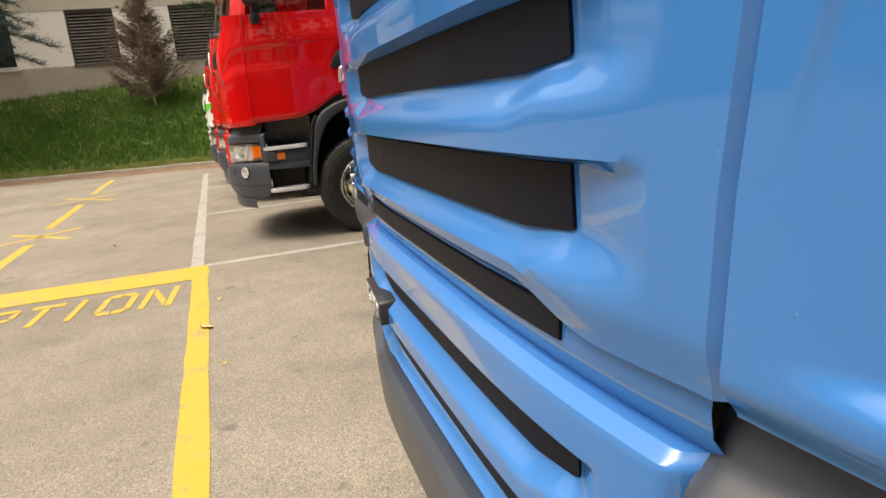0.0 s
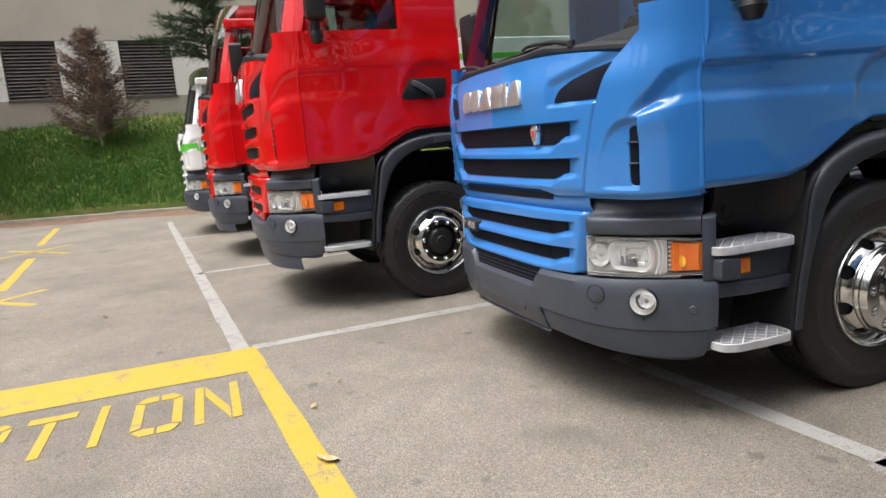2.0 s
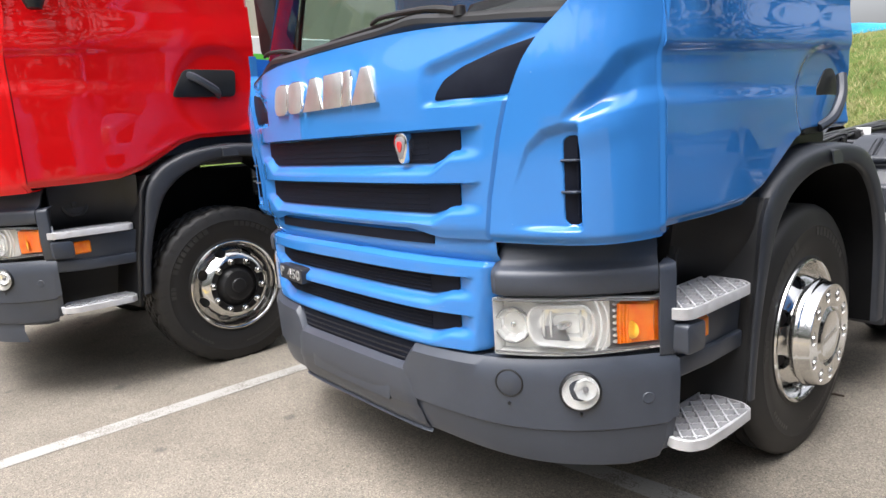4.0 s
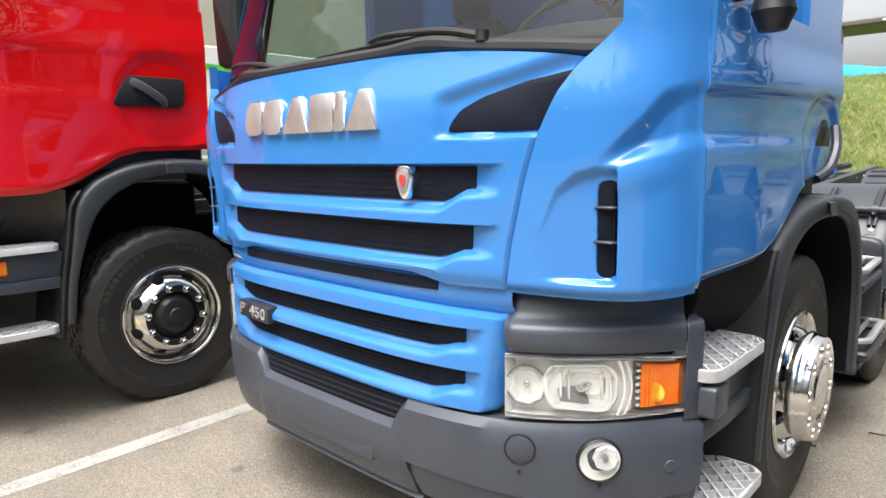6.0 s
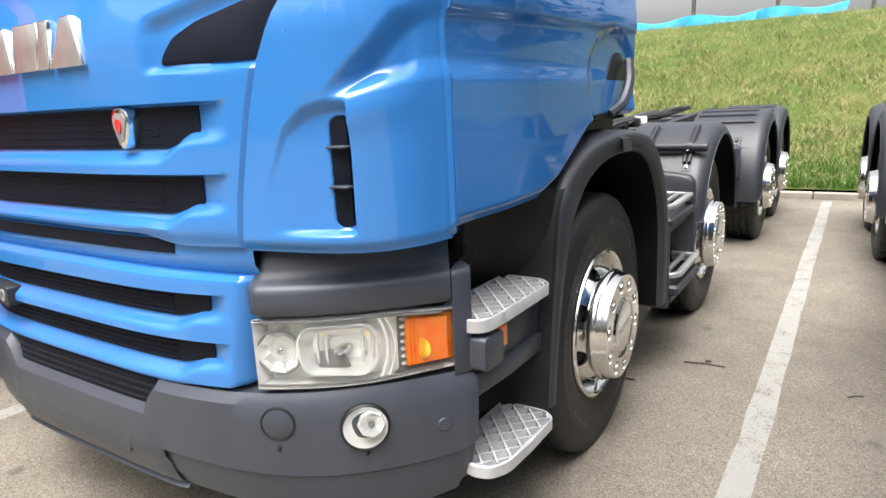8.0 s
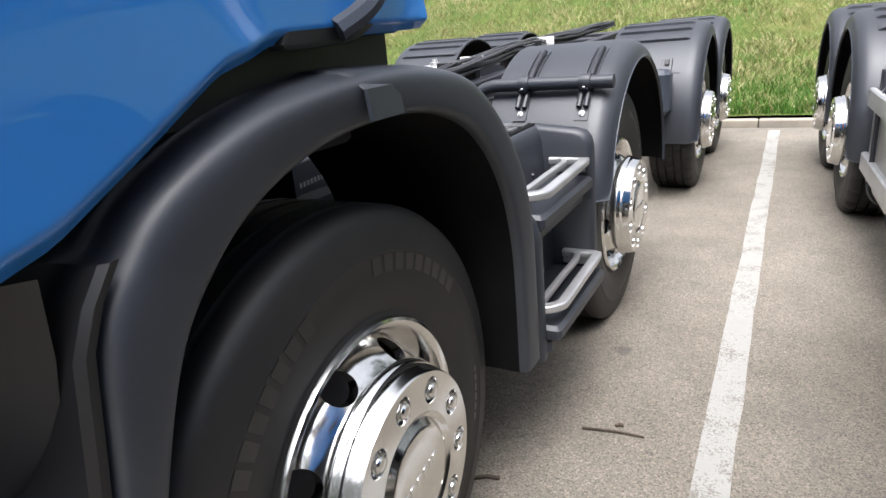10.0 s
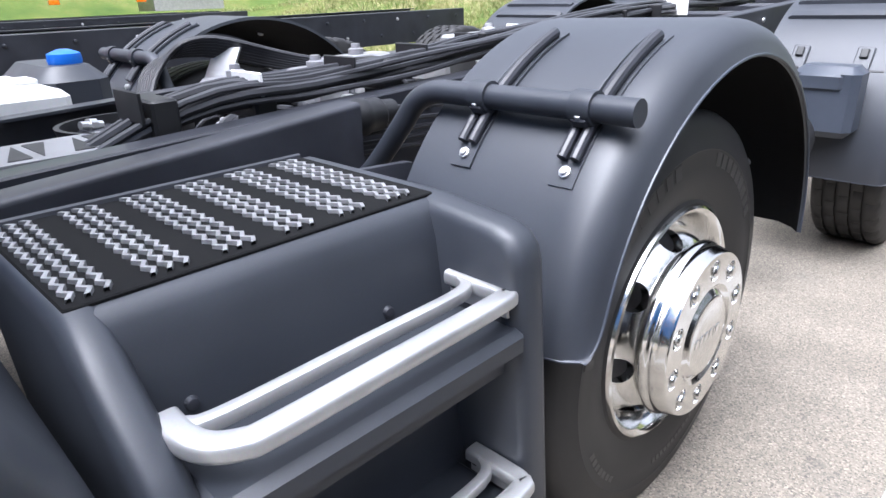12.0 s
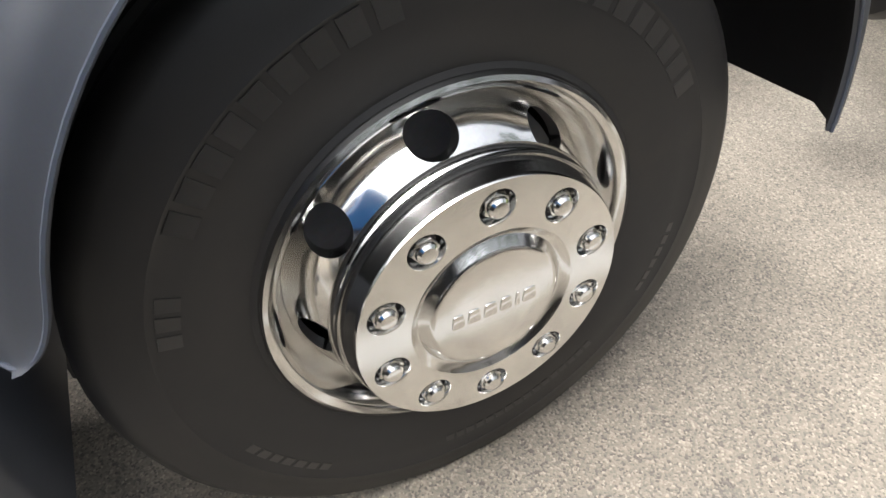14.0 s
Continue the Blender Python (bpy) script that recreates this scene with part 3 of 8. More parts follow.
def door_sheet(side, y0, y1, z1, handle):
    """Door skin and cab side: bottom edge that climbs over the wheel, a swage line and a hollow beside the grip."""
    rows = []
    ny, nz = 70, 90
    bottom = [(0.34, 1.092), (0.60, 1.096), (0.80, 1.105), (0.92, 1.14), (1.04, 1.205), (1.18, 1.285), (1.30, 1.315), (1.72, 1.325)]
    for i in range(nz + 1):
        t = i / nz
        row = []
        for j in range(ny + 1):
            y = lerp(y0, y1, j / ny)
            zb = table(y, bottom)
            zb = 1.07 + (zb - 1.07) / CAB_RISE[0]
            z = lerp(zb, z1, t)
            x = 1.177 + 0.024 * sstep(0.345, 0.80, y)
            x -= 0.020 * (1 - sstep(0, 0.045, t)) ** 2
            crease = 1.615 + 0.03 * (y - 0.36)
            hollow = sstep(1.44, 1.50, z) * (1 - sstep(crease - 0.030, crease, z))
            x -= (0.016 if SEAM_WIDE[0] == 1.0 else 0.008) * hollow * (1 - 0.55 * sstep(0.5, 1.2, y))
            x -= 0.012 * sstep(crease + 0.01, crease + 0.16, z)
            if handle:
                dy, dz = (y - 1.46) / 0.30, (z - 1.44) / 0.22
                x -= 0.018 * (1 - sstep(0.75, 1.0, math.sqrt(dy * dy + dz * dz)))
            row.append((side * x, y, z))
        rows.append(row)
    rows = [[(p[0] * 0.96, p[1], p[2] + 0.01) for p in rows[0]]] + rows
    rows = [[(r[0][0] - side * 0.03, r[0][1], r[0][2])] + r + [(r[-1][0] - side * 0.05, r[-1][1] + 0.01, r[-1][2])] for r in rows]
    return Mesh().grid(rows, flip=side > 0)


def rounded(pts, r, n=4):
    """An outline with its corners rounded."""
    out = []
    k = len(pts)
    for i in range(k):
        a, b, c = Vector(pts[i - 1]), Vector(pts[i]), Vector(pts[(i + 1) % k])
        ra = min(r, (a - b).length * 0.45, (c - b).length * 0.45)
        p, q = b + (a - b).normalized() * ra, b + (c - b).normalized() * ra
        for j in range(n + 1):
            t = j / n
            out.append(tuple((1 - t) ** 2 * p + 2 * t * (1 - t) * b + t * t * q))
    return out


# ---- wheels ----
NUT_ANGLE = radians(-1)


def tyre_mesh(w=0.30, r=0.522, rim=0.292, blocks=False):
    m = Mesh()
    h = w / 2
    prof = [(h - 0.045, rim - 0.012), (h - 0.012, rim - 0.004), (h - 0.006, rim + 0.012), (h - 0.010, rim + 0.020), (h + 0.004, rim + 0.06), (h + 0.012, rim + 0.105), (h + 0.010, rim + 0.140), (h + 0.012, rim + 0.144),
            (h + 0.006, rim + 0.165), (h + 0.000, r - 0.028), (h - 0.012, r - 0.010), (h - 0.030, r)]
    grooves = (-0.085, -0.03, 0.03, 0.085)
    tread = []
    for g in reversed(grooves):
        tread += [(g + 0.008, r + 0.001), (g + 0.006, r - 0.013), (g - 0.006, r - 0.013), (g - 0.008, r + 0.001)]
    prof = prof + tread + [(-a, b) for a, b in reversed(prof)]
    if not blocks:
        return m.lathe(prof, (0, 0, 0), 72)
    # drive tread: cross grooves cut every ring and the shoulders into blocks, staggered from ring to ring
    seg = 150
    for i, (al, rr) in enumerate(prof):
        prof[i] = (al, rr, int((al + 0.2) / 0.0575) if rr > r - 0.012 else None)
    rows = []
    for al, rr, ring in prof:
        rows.append([(al, q * math.cos(2 * math.pi * k / seg), q * math.sin(2 * math.pi * k / seg)) for k in range(seg) for q in (rr - (0.011 if ring is not None and (k + 2 * ring) % 5 == 0 else 0.0),)])
    return m.grid(rows, close_u=True)


def side_marks(rows, h=0.15):
    """A row of raised blocks on the sidewall where moulded writing sits; the writing itself is plain bars."""
    m = Mesh()
    for a0, a1, r0, r1, n in rows:
        for k in range(n):
            b0 = lerp(a0, a1, k / n)
            b1 = lerp(a0, a1, (k + 0.72) / n)
            vs = []
            for lift in (-0.004, 0.0011):
                for aa, rr in ((b0, r0), (b1, r0), (b1, r1), (b0, r1)):
                    al = h + lift + table(rr, [(0.312, -0.010), (0.352, 0.004), (0.397, 0.012), (0.432, 0.010), (0.436, 0.012), (0.457, 0.006), (0.494, 0.0)])
                    vs.append((al, rr * math.cos(radians(aa)), rr * math.sin(radians(aa))))
            m.add(vs, [(3, 2, 1, 0), (4, 5, 6, 7), (0, 1, 5, 4), (1, 2, 6, 5), (2, 3, 7, 6), (3, 0, 4, 7)])
    return m


MARKS = ((100, 150, 0.397, 0.430, 9), (28, 76, 0.397, 0.430, 9), (205, 230, 0.40, 0.415, 7), (262, 312, 0.385, 0.397, 16), (330, 352, 0.40, 0.412, 6), (160, 172, 0.397, 0.425, 3))


def rim_mesh(h=0.15, holes=8):
    """A bright dish rim: flange, well, and a bell that carries the round hand holes, cut as real openings."""
    m = Mesh()
    seg = 120
    outer = [(h - 0.040, 0.270), (h - 0.006, 0.279), (h + 0.000, 0.286), (h + 0.004, 0.293), (h + 0.001, 0.299), (h - 0.006, 0.302), (h - 0.012, 0.297)]
    m.lathe(outer[::-1], (0, 0, 0), seg)
    m.lathe([(h - 0.040, 0.270), (h - 0.058, 0.264), (h - 0.064, 0.257)], (0, 0, 0), seg)
    # bell between r = 0.257 and r = 0.182 with holes
    n_r = 14
    prof = []
    for i in range(n_r + 1):
        t = i / n_r
        prof.append((lerp(h - 0.064, h + 0.030, 0.55 * math.sin(t * math.pi / 2) + 0.45 * t), lerp(0.257, 0.182, 0.55 * (1 - math.cos(t * math.pi / 2)) + 0.45 * t)))
    step = 2 * math.pi / holes
    rows_v = []
    rad, turn = 0.0355, radians(31)
    for i, (al, r) in enumerate(prof):
        rows_v.append([(al, r * math.cos(2 * math.pi * k / seg + turn), r * math.sin(2 * math.pi * k / seg + turn)) for k in range(seg)])
    # a round hole in every twelfth of the bell: leave its quads out, then stitch a ring
    per = seg // holes
    al_c, r_c = prof[6]
    slope = math.hypot(prof[12][0] - prof[0][0], prof[12][1] - prof[0][1]) / 12
    base = len(m.v)
    for r in rows_v:
        m.v.extend(r)
    i0, i1, k0, k1 = 2, 10, 3, per - 3
    for i in range(n_r):
        for k in range(seg):
            kk = k % per
            if i0 <= i < i1 and k0 <= kk < k1:
                continue
            a, b = base + i * seg + k, base + i * seg + (k + 1) % seg
            m.f.append((a, b, b + seg, a + seg))
    for hnum in range(holes):
        ks = hnum * per
        loop = [(i0, k) for k in range(k0, k1)] + [(i, k1) for i in range(i0, i1)] + [(i1, k) for k in range(k1, k0, -1)] + [(i, k0) for i in range(i1, i0, -1)]
        n = len(loop)
        ci, ck = (i0 + i1) / 2, (k0 + k1) / 2
        ring1, ring2 = [], []
        for i, k in loop:
            da = (k - ck) * 2 * math.pi / seg * r_c
            dr = (i - ci) * slope
            L = math.hypot(da, dr)
            fi, fk = ci + dr / L * rad / slope, ck + da / L * rad / (2 * math.pi / seg * r_c)
            lo = int(math.floor(fi))
            t = fi - lo
            al, r = lerp(prof[lo][0], prof[lo + 1][0], t), lerp(prof[lo][1], prof[lo + 1][1], t)
            ang = 2 * math.pi * (ks + fk) / seg + turn
            ring1.append((al, r * math.cos(ang), r * math.sin(ang)))
            ring2.append((al - 0.022, (r - 0.006) * math.cos(ang), (r - 0.006) * math.sin(ang)))
        o = len(m.v)
        m.v.extend(ring1 + ring2)
        for q in range(n):
            q2 = (q + 1) % n
            la = base + loop[q][0] * seg + (ks + loop[q][1]) % seg
            lb = base + loop[q2][0] * seg + (ks + loop[q2][1]) % seg
            m.f.append((la, lb, o + q2, o + q))
            m.f.append((o + q, o + q2, o + n + q2, o + n + q))
    return m


def hub_cover(h=0.15):
    """The polished cover over the hub: stepped collar, flat face with nut wells, domed middle."""
    m = Mesh()
    seg = 120
    f = h + 0.085
    m.lathe([(h + 0.012, 0.192), (h + 0.022, 0.210), (h + 0.027, 0.221), (h + 0.031, 0.2235), (h + 0.035, 0.2225), (h + 0.043, 0.2190), (h + 0.046, 0.2165), (h + 0.050, 0.2160), (h + 0.062, 0.2128), (h + 0.065, 0.2108), (f - 0.005, 0.2078), (f, 0.205)], (0, 0, 0), seg)
    # flat face with ten round wells
    per = seg // 10
    rs = [0.205, 0.202, 0.195, 0.187, 0.178, 0.1675, 0.157, 0.149, 0.141, 0.134, 0.131, 0.128]
    base = len(m.v)
    for r in rs:
        m.v.extend([(f, r * math.cos(2 * math.pi * k / seg + NUT_ANGLE), r * math.sin(2 * math.pi * k / seg + NUT_ANGLE)) for k in range(seg)])
    i0, i1, k0, k1 = 1, 9, 2, per - 2
    for i in range(len(rs) - 1):
        for k in range(seg):
            if i0 <= i < i1 and k0 <= k % per < k1:
                continue
            a, b = base + i * seg + k, base + i * seg + (k + 1) % seg
            m.f.append((a, b, b + seg, a + seg))
    for hnum in range(10):
        ks = hnum * per
        loop = [(i0, k) for k in range(k0, k1)] + [(i, k1) for i in range(i0, i1)] + [(i1, k) for k in range(k1, k0, -1)] + [(i, k0) for i in range(i1, i0, -1)]
        n = len(loop)
        ck = (k0 + k1) / 2
        ca = 2 * math.pi * (ks + ck) / seg + NUT_ANGLE
        cy, cz = 0.1675 * math.cos(ca), 0.1675 * math.sin(ca)
        o = len(m.v)
        for dep, rad in ((0, 0.0268), (-0.002, 0.0258), (-0.020, 0.0250)):
            for i, k in loop:
                ang = 2 * math.pi * (ks + k) / seg + NUT_ANGLE
                py, pz = rs[i] * math.cos(ang) - cy, rs[i] * math.sin(ang) - cz
                L = math.hypot(py, pz)
                m.v.append((f + dep, cy + py / L * rad, cz + pz / L * rad))
        for q in range(n):
            q2 = (q + 1) % n
            la = base + loop[q][0] * seg + (ks + loop[q][1]) % seg
            lb = base + loop[q2][0] * seg + (ks + loop[q2][1]) % seg
            m.f.append((la, lb, o + q2, o + q))
            for lv in (0, 1):
                m.f.append((o + lv * n + q, o + lv * n + q2, o + (lv + 1) * n + q2, o + (lv + 1) * n + q))
        m.f.append(tuple(range(o + 2 * n, o + 3 * n)))
    m.lathe([(f, 0.128), (f - 0.001, 0.1265), (f - 0.008, 0.118), (f - 0.009, 0.114), (f - 0.007, 0.111), (f + 0.001, 0.102), (f + 0.0035, 0.099), (f + 0.004, 0.094), (f + 0.004, 0.060), (f + 0.004, 0.0)], (0, 0, 0), 60)
    return m


def cover_marks(h=0.15):
    """Embossed bars where the cover's name is pressed in, one mesh each."""
    f = h + 0.089
    out = []
    for y0, w in zip((-0.070, -0.0455, -0.0205, 0.0055, 0.0300, 0.0425), (0.0205, 0.021, 0.022, 0.020, 0.009, 0.023)):
        out.append(Mesh().prism(rounded([(y0, -0.012), (y0 + w, -0.012), (y0 + w - 0.002, 0.012), (y0 + 0.003, 0.012)], 0.004, 2), lambda u, v, d: (d, u, v), f - 0.001, f + 0.0016, 0.0008))
    return out


def nut_mesh():
    m = Mesh()
    hexa = [(0.0165 * math.cos(math.pi / 3 * k), 0.0165 * math.sin(math.pi / 3 * k)) for k in range(6)]
    m.prism(hexa, lambda u, v, d: (d, u, v), -0.012, 0.010, 0.002)
    m.lathe([(0.010, 0.0132), (0.015, 0.0125), (0.0185, 0.0095), (0.0195, 0.0)], (0, 0, 0), 14)
    m.lathe([(-0.012, 0.018), (-0.006, 0.018), (-0.004, 0.0155)], (0, 0, 0), 18)
    return m


def steel_hub(h=0.15):
    """The open hub of a wheel without a cover: flange and drum end."""
    m = Mesh()
    m.lathe([(h + 0.020, 0.184), (h + 0.026, 0.178), (h + 0.026, 0.145), (h + 0.014, 0.142)], (0, 0, 0), 60)
    m.lathe([(h + 0.000, 0.142), (h + 0.012, 0.118), (h + 0.030, 0.104), (h + 0.042, 0.098), (h + 0.046, 0.088), (h + 0.046, 0.05), (h + 0.052, 0.044), (h + 0.052, 0.0)], (0, 0, 0), 48)
    return m


def drum():
    return Mesh().lathe([(0.02, 0.0), (0.04, 0.2), (0.05, 0.235), (-0.14, 0.235), (-0.14, 0.0)], (0, 0, 0), 40)


TYRE = mesh_data("tyre", tyre_mesh(), RUBBER, 30)
TYRE_LUG = mesh_data("tyre", tyre_mesh(blocks=True), RUBBER, 30)
TYRE_MARK = [mesh_data("sidewall_marking", side_marks([r]), RUBBERMARK, 30) for r in MARKS]
RIM = mesh_data("rim", rim_mesh(), CHROME, 40)
# Well floors take the black slot: the recess shade round the nuts is coloured in.
COVER = mesh_data("hub_cover", hub_cover(), [CHROME, BLACK], 40, slots=lambda p: 1 if p.center.x < 0.217 and abs(p.normal.x) > 0.9 and 0.14 < math.hypot(p.center.y, p.center.z) < 0.19 else 0)
COVERMARK = [mesh_data("embossed_bar", m, CHROME, 40) for m in cover_marks()]
NUT = mesh_data("wheel_nut", nut_mesh(), CHROME, 25)
STEELHUB = mesh_data("hub", steel_hub(), BLACK, 40)
DRUM = mesh_data("brake_drum", drum(), LAMPGREY, 40)


def wheel(truck, side, x, y, z=0.507, covered=True, rich=True, twist=0.0, lugs=False):
    """A wheel whose hub face looks outward; x is the middle of the tyre."""
    w = empty("wheel", truck, (side * x, y, z))
    w.rotation_euler = (twist, 0, 0 if side > 0 else math.pi)
    part("tyre", TYRE_LUG if lugs else TYRE, None, w)
    part("rim", RIM, None, w, "polished aluminium rim with round holes")
    part("brake_drum", DRUM, None, w)
    if rich:
        for mk in TYRE_MARK:
            part("sidewall_marking", mk, None, w)
    if covered:
        part("hub_cover", COVER, None, w, "polished hub cover with ten nut wells")
        if rich:
            for bar_mesh in COVERMARK:
                part("embossed_bar", bar_mesh, None, w)
    else:
        part("hub", STEELHUB, None, w, "dark hub with grease")
    if rich:
        for k in range(10):
            a = NUT_ANGLE + 2 * math.pi * (k + 0.5) / 10
            nb = part("wheel_nut", NUT, None, w)
            nb.location = (0.15 + (0.072 if covered else 0.036), 0.1675 * math.cos(a), 0.1675 * math.sin(a))
            nb.rotation_euler = (a, 0, 0)
            nb.scale = (1.1, 1.20, 1.20)
    return w


# ---- lorry: cab front ----
def headlight(cab, side):
    """Lamp unit: dark housing, two bright bowls, amber turn lamp, clear cover."""
    z0, z1 = 0.705, 0.888
    base = Mesh()
    xs = [0.756 + 0.384 * i / 16 for i in range(17)]

    def edge(x, k):
        return lerp(z0 + 0.012 * sstep(0.95, 1.15, x), z1 - 0.014 * sstep(1.0, 1.15, x), k)
    rows = []
    for k, d in ((0, 0.0), (0.02, 0.055), (0.98, 0.055), (1, 0.0)):
        rows.append([(side * x, plan_low(x) + d, edge(x, k)) for x in xs])
    base.grid(rows)
    for e in (0, -1):
        base.add([rows[i][e] for i in range(4)], [(0, 1, 2, 3)])
    unit = part("headlight", base, REFLECTOR, cab, "clear headlight with amber turn lamp")
    # bright liner behind the bowls
    liner = Mesh()
    xl = [0.759 + 0.269 * i / 12 for i in range(13)]
    liner.grid([[(side * x, plan_low(x) + d, edge(x, k)) for x in xl] for k, d in ((0.03, 0.012), (0.07, 0.045), (0.93, 0.045), (0.97, 0.012))])
    part("liner", liner, REFLECTOR, unit)
    for cx, cz, r, wide in ((0.800, 0.797, 0.055, 1.0),):
        turn = math.atan2(plan_low(cx + 0.05) - plan_low(cx - 0.05), 0.10)
        pieces = [part("reflector_bowl", Mesh().lathe([(0.044, 0.010), (0.038, 0.022), (0.026, r * 0.62), (0.010, r * 0.88), (-0.002, r * 0.98), (-0.004, r)], (0, 0, 0), 9, "y"), BOWL, unit, angle=6),
                  part("bowl_ring", Mesh().lathe([(-0.004, r), (-0.007, r + 0.002), (-0.006, r + 0.004), (0.002, r + 0.005)], (0, 0, 0), 32, "y"), LAMPGREY, unit),
                  part("bulb", Mesh().lathe([(0.044, 0.010), (0.02, 0.010), (0.004, 0.009), (-0.002, 0.0)], (0, 0, 0), 14, "y"), LETTEREDGE, unit)]
        for pc in pieces:
            pc.location = (side * cx, plan_low(cx) + 0.020, cz)
            pc.rotation_euler = (0, 0, side * turn)
            pc.scale = (wide, 1, 1)
    # wide main reflector: a deep rounded bowl with stepped facets and a bulb
    outline = rounded([(0.872, 0.742), (0.985, 0.730), (1.004, 0.765), (1.004, 0.828), (0.985, 0.862), (0.868, 0.860), (0.852, 0.825), (0.858, 0.775)], 0.014, 3)
    mx, mz = 0.930, 0.798
    rings = []
    for k, d in ((1.06, 0.010), (1.05, 0.002), (1.0, 0.004), (0.96, 0.014), (0.80, 0.030), (0.62, 0.032), (0.45, 0.046), (0.16, 0.050)):
        ring = [(side * (mx + (u - mx) * k), plan_low(mx + (u - mx) * k) + d, mz + (v - mz) * k) for u, v in outline]
        rings.append(ring + ring[:1])
    part("main_reflector", Mesh().grid(rings), BOWL, unit, angle=14)
    part("main_bulb", Mesh().lathe([(0.05, 0.014), (0.010, 0.014), (0.004, 0.010), (0.002, 0.0)], (side * mx, plan_low(mx), mz), 14, "y"), LETTEREDGE, unit)
    # a flat grey plate painted in for the ground mirrored there, and upright flutes either side of the bulb
    dark_facet = Mesh().prism(rounded([(0.880, 0.752), (0.944, 0.747), (0.926, 0.800), (0.872, 0.792)], 0.006, 2), lambda u, v, d: (side * u, plan_low(u) + 0.030 - d, v), 0.0, 0.006, 0.002)
    part("mirrored_ground_plate", dark_facet, LAMPGREY, unit)
    for x0 in (0.880, 0.898, 0.968, 0.986):
        pts = [(side * (x0 + 0.004 * math.sin(math.pi * k / 6)), plan_low(x0) + 0.030 - 0.008 * math.sin(math.pi * k / 6), lerp(0.758, 0.842, k / 6)) for k in range(7)]
        part("reflector_flute", Mesh().tube(pts, 0.0042, 6), BOWL, unit)
    # bowed bright ribs between the main lamp and the turn lamp
    for x0, rad in ((1.006, 0.0045), (1.019, 0.0035)):
        pts = []
        for k in range(13):
            h = -1 + k / 6
            x = x0 + 0.016 * (1 - h * h)
            pts.append((side * x, plan_low(x) + 0.008, 0.797 + 0.084 * h))
        part("lamp_arc", Mesh().tube(pts, rad, 6), REFLECTOR, unit)
    for k in (0.045, 0.955):
        part("lamp_rim", Mesh().tube([(side * x, plan_low(x) + 0.004, edge(x, k)) for x in xs[:-1]], 0.0035, 6), LAMPGREY, unit)
    xd = [1.024 + 0.112 * i / 6 for i in range(7)]
    part("lamp_divider", Mesh().grid([[(side * x, plan_low(x) + d, edge(x, k)) for x in xd] for k, d in ((0.06, 0.02), (0.09, 0.044), (0.91, 0.044), (0.94, 0.02))]), LAMPGREY, unit, "dark panel round the turn lamp")
    # clear part beside the amber, with fine ribs
    for k in range(7):
        z = 0.735 + 0.020 * k
        rib = Mesh().box(side * 1.041 - 0.006, side * 1.041 + 0.006, plan_low(1.041) + 0.020, plan_low(1.041) + 0.05, z, z + 0.009, 0.003)
        part("lamp_rib", rib, REFLECTOR, unit)
    amber = Mesh()
    xa = [1.050 + 0.070 * i / 20 for i in range(21)]
    amber.grid([[(side * x, plan_low(x) + d + (0.0025 if i % 2 else 0), edge(x, k)) for i, x in enumerate(xa)] for k, d in ((0.10, 0.04), (0.13, 0.016), (0.5, 0.013), (0.86, 0.016), (0.90, 0.04))])
    for x in (xa[0], xa[-1]):
        amber.add([(side * x, plan_low(x) + d, edge(x, k)) for k, d in ((0.10, 0.04), (0.13, 0.016), (0.86, 0.016), (0.90, 0.04))], [(0, 1, 2, 3)])
    turn = part("turn_lamp", amber, AMBERBACK if FRONT[0] == 1.0 else LAMPGREY, unit, "amber turn lamp" if FRONT[0] == 1.0 else "clear grey turn lamp")
    if FRONT[0] == 1.0:
        xb = 1.076
        spot = Mesh().lathe([(0.012, 0.030), (0.008, 0.024), (0.006, 0.012), (0.0055, 0.0)], (side * xb, plan_low(xb) + 0.004, 0.778), 14, "y")
        part("amber_bulb", spot, AMBERBULB, turn, "bright amber bulb behind the lens")
    cover = Mesh()
    cover.grid([[(side * x, plan_low(x) + d, edge(x, k)) for x in xs] for k, d in ((0.0, 0.004), (0.03, -0.006), (0.5, -0.010), (0.97, -0.006), (1.0, 0.004))])
    c = part("lamp_cover", cover, LAMPGLASS, unit)
    c.visible_shadow = False
    return unit


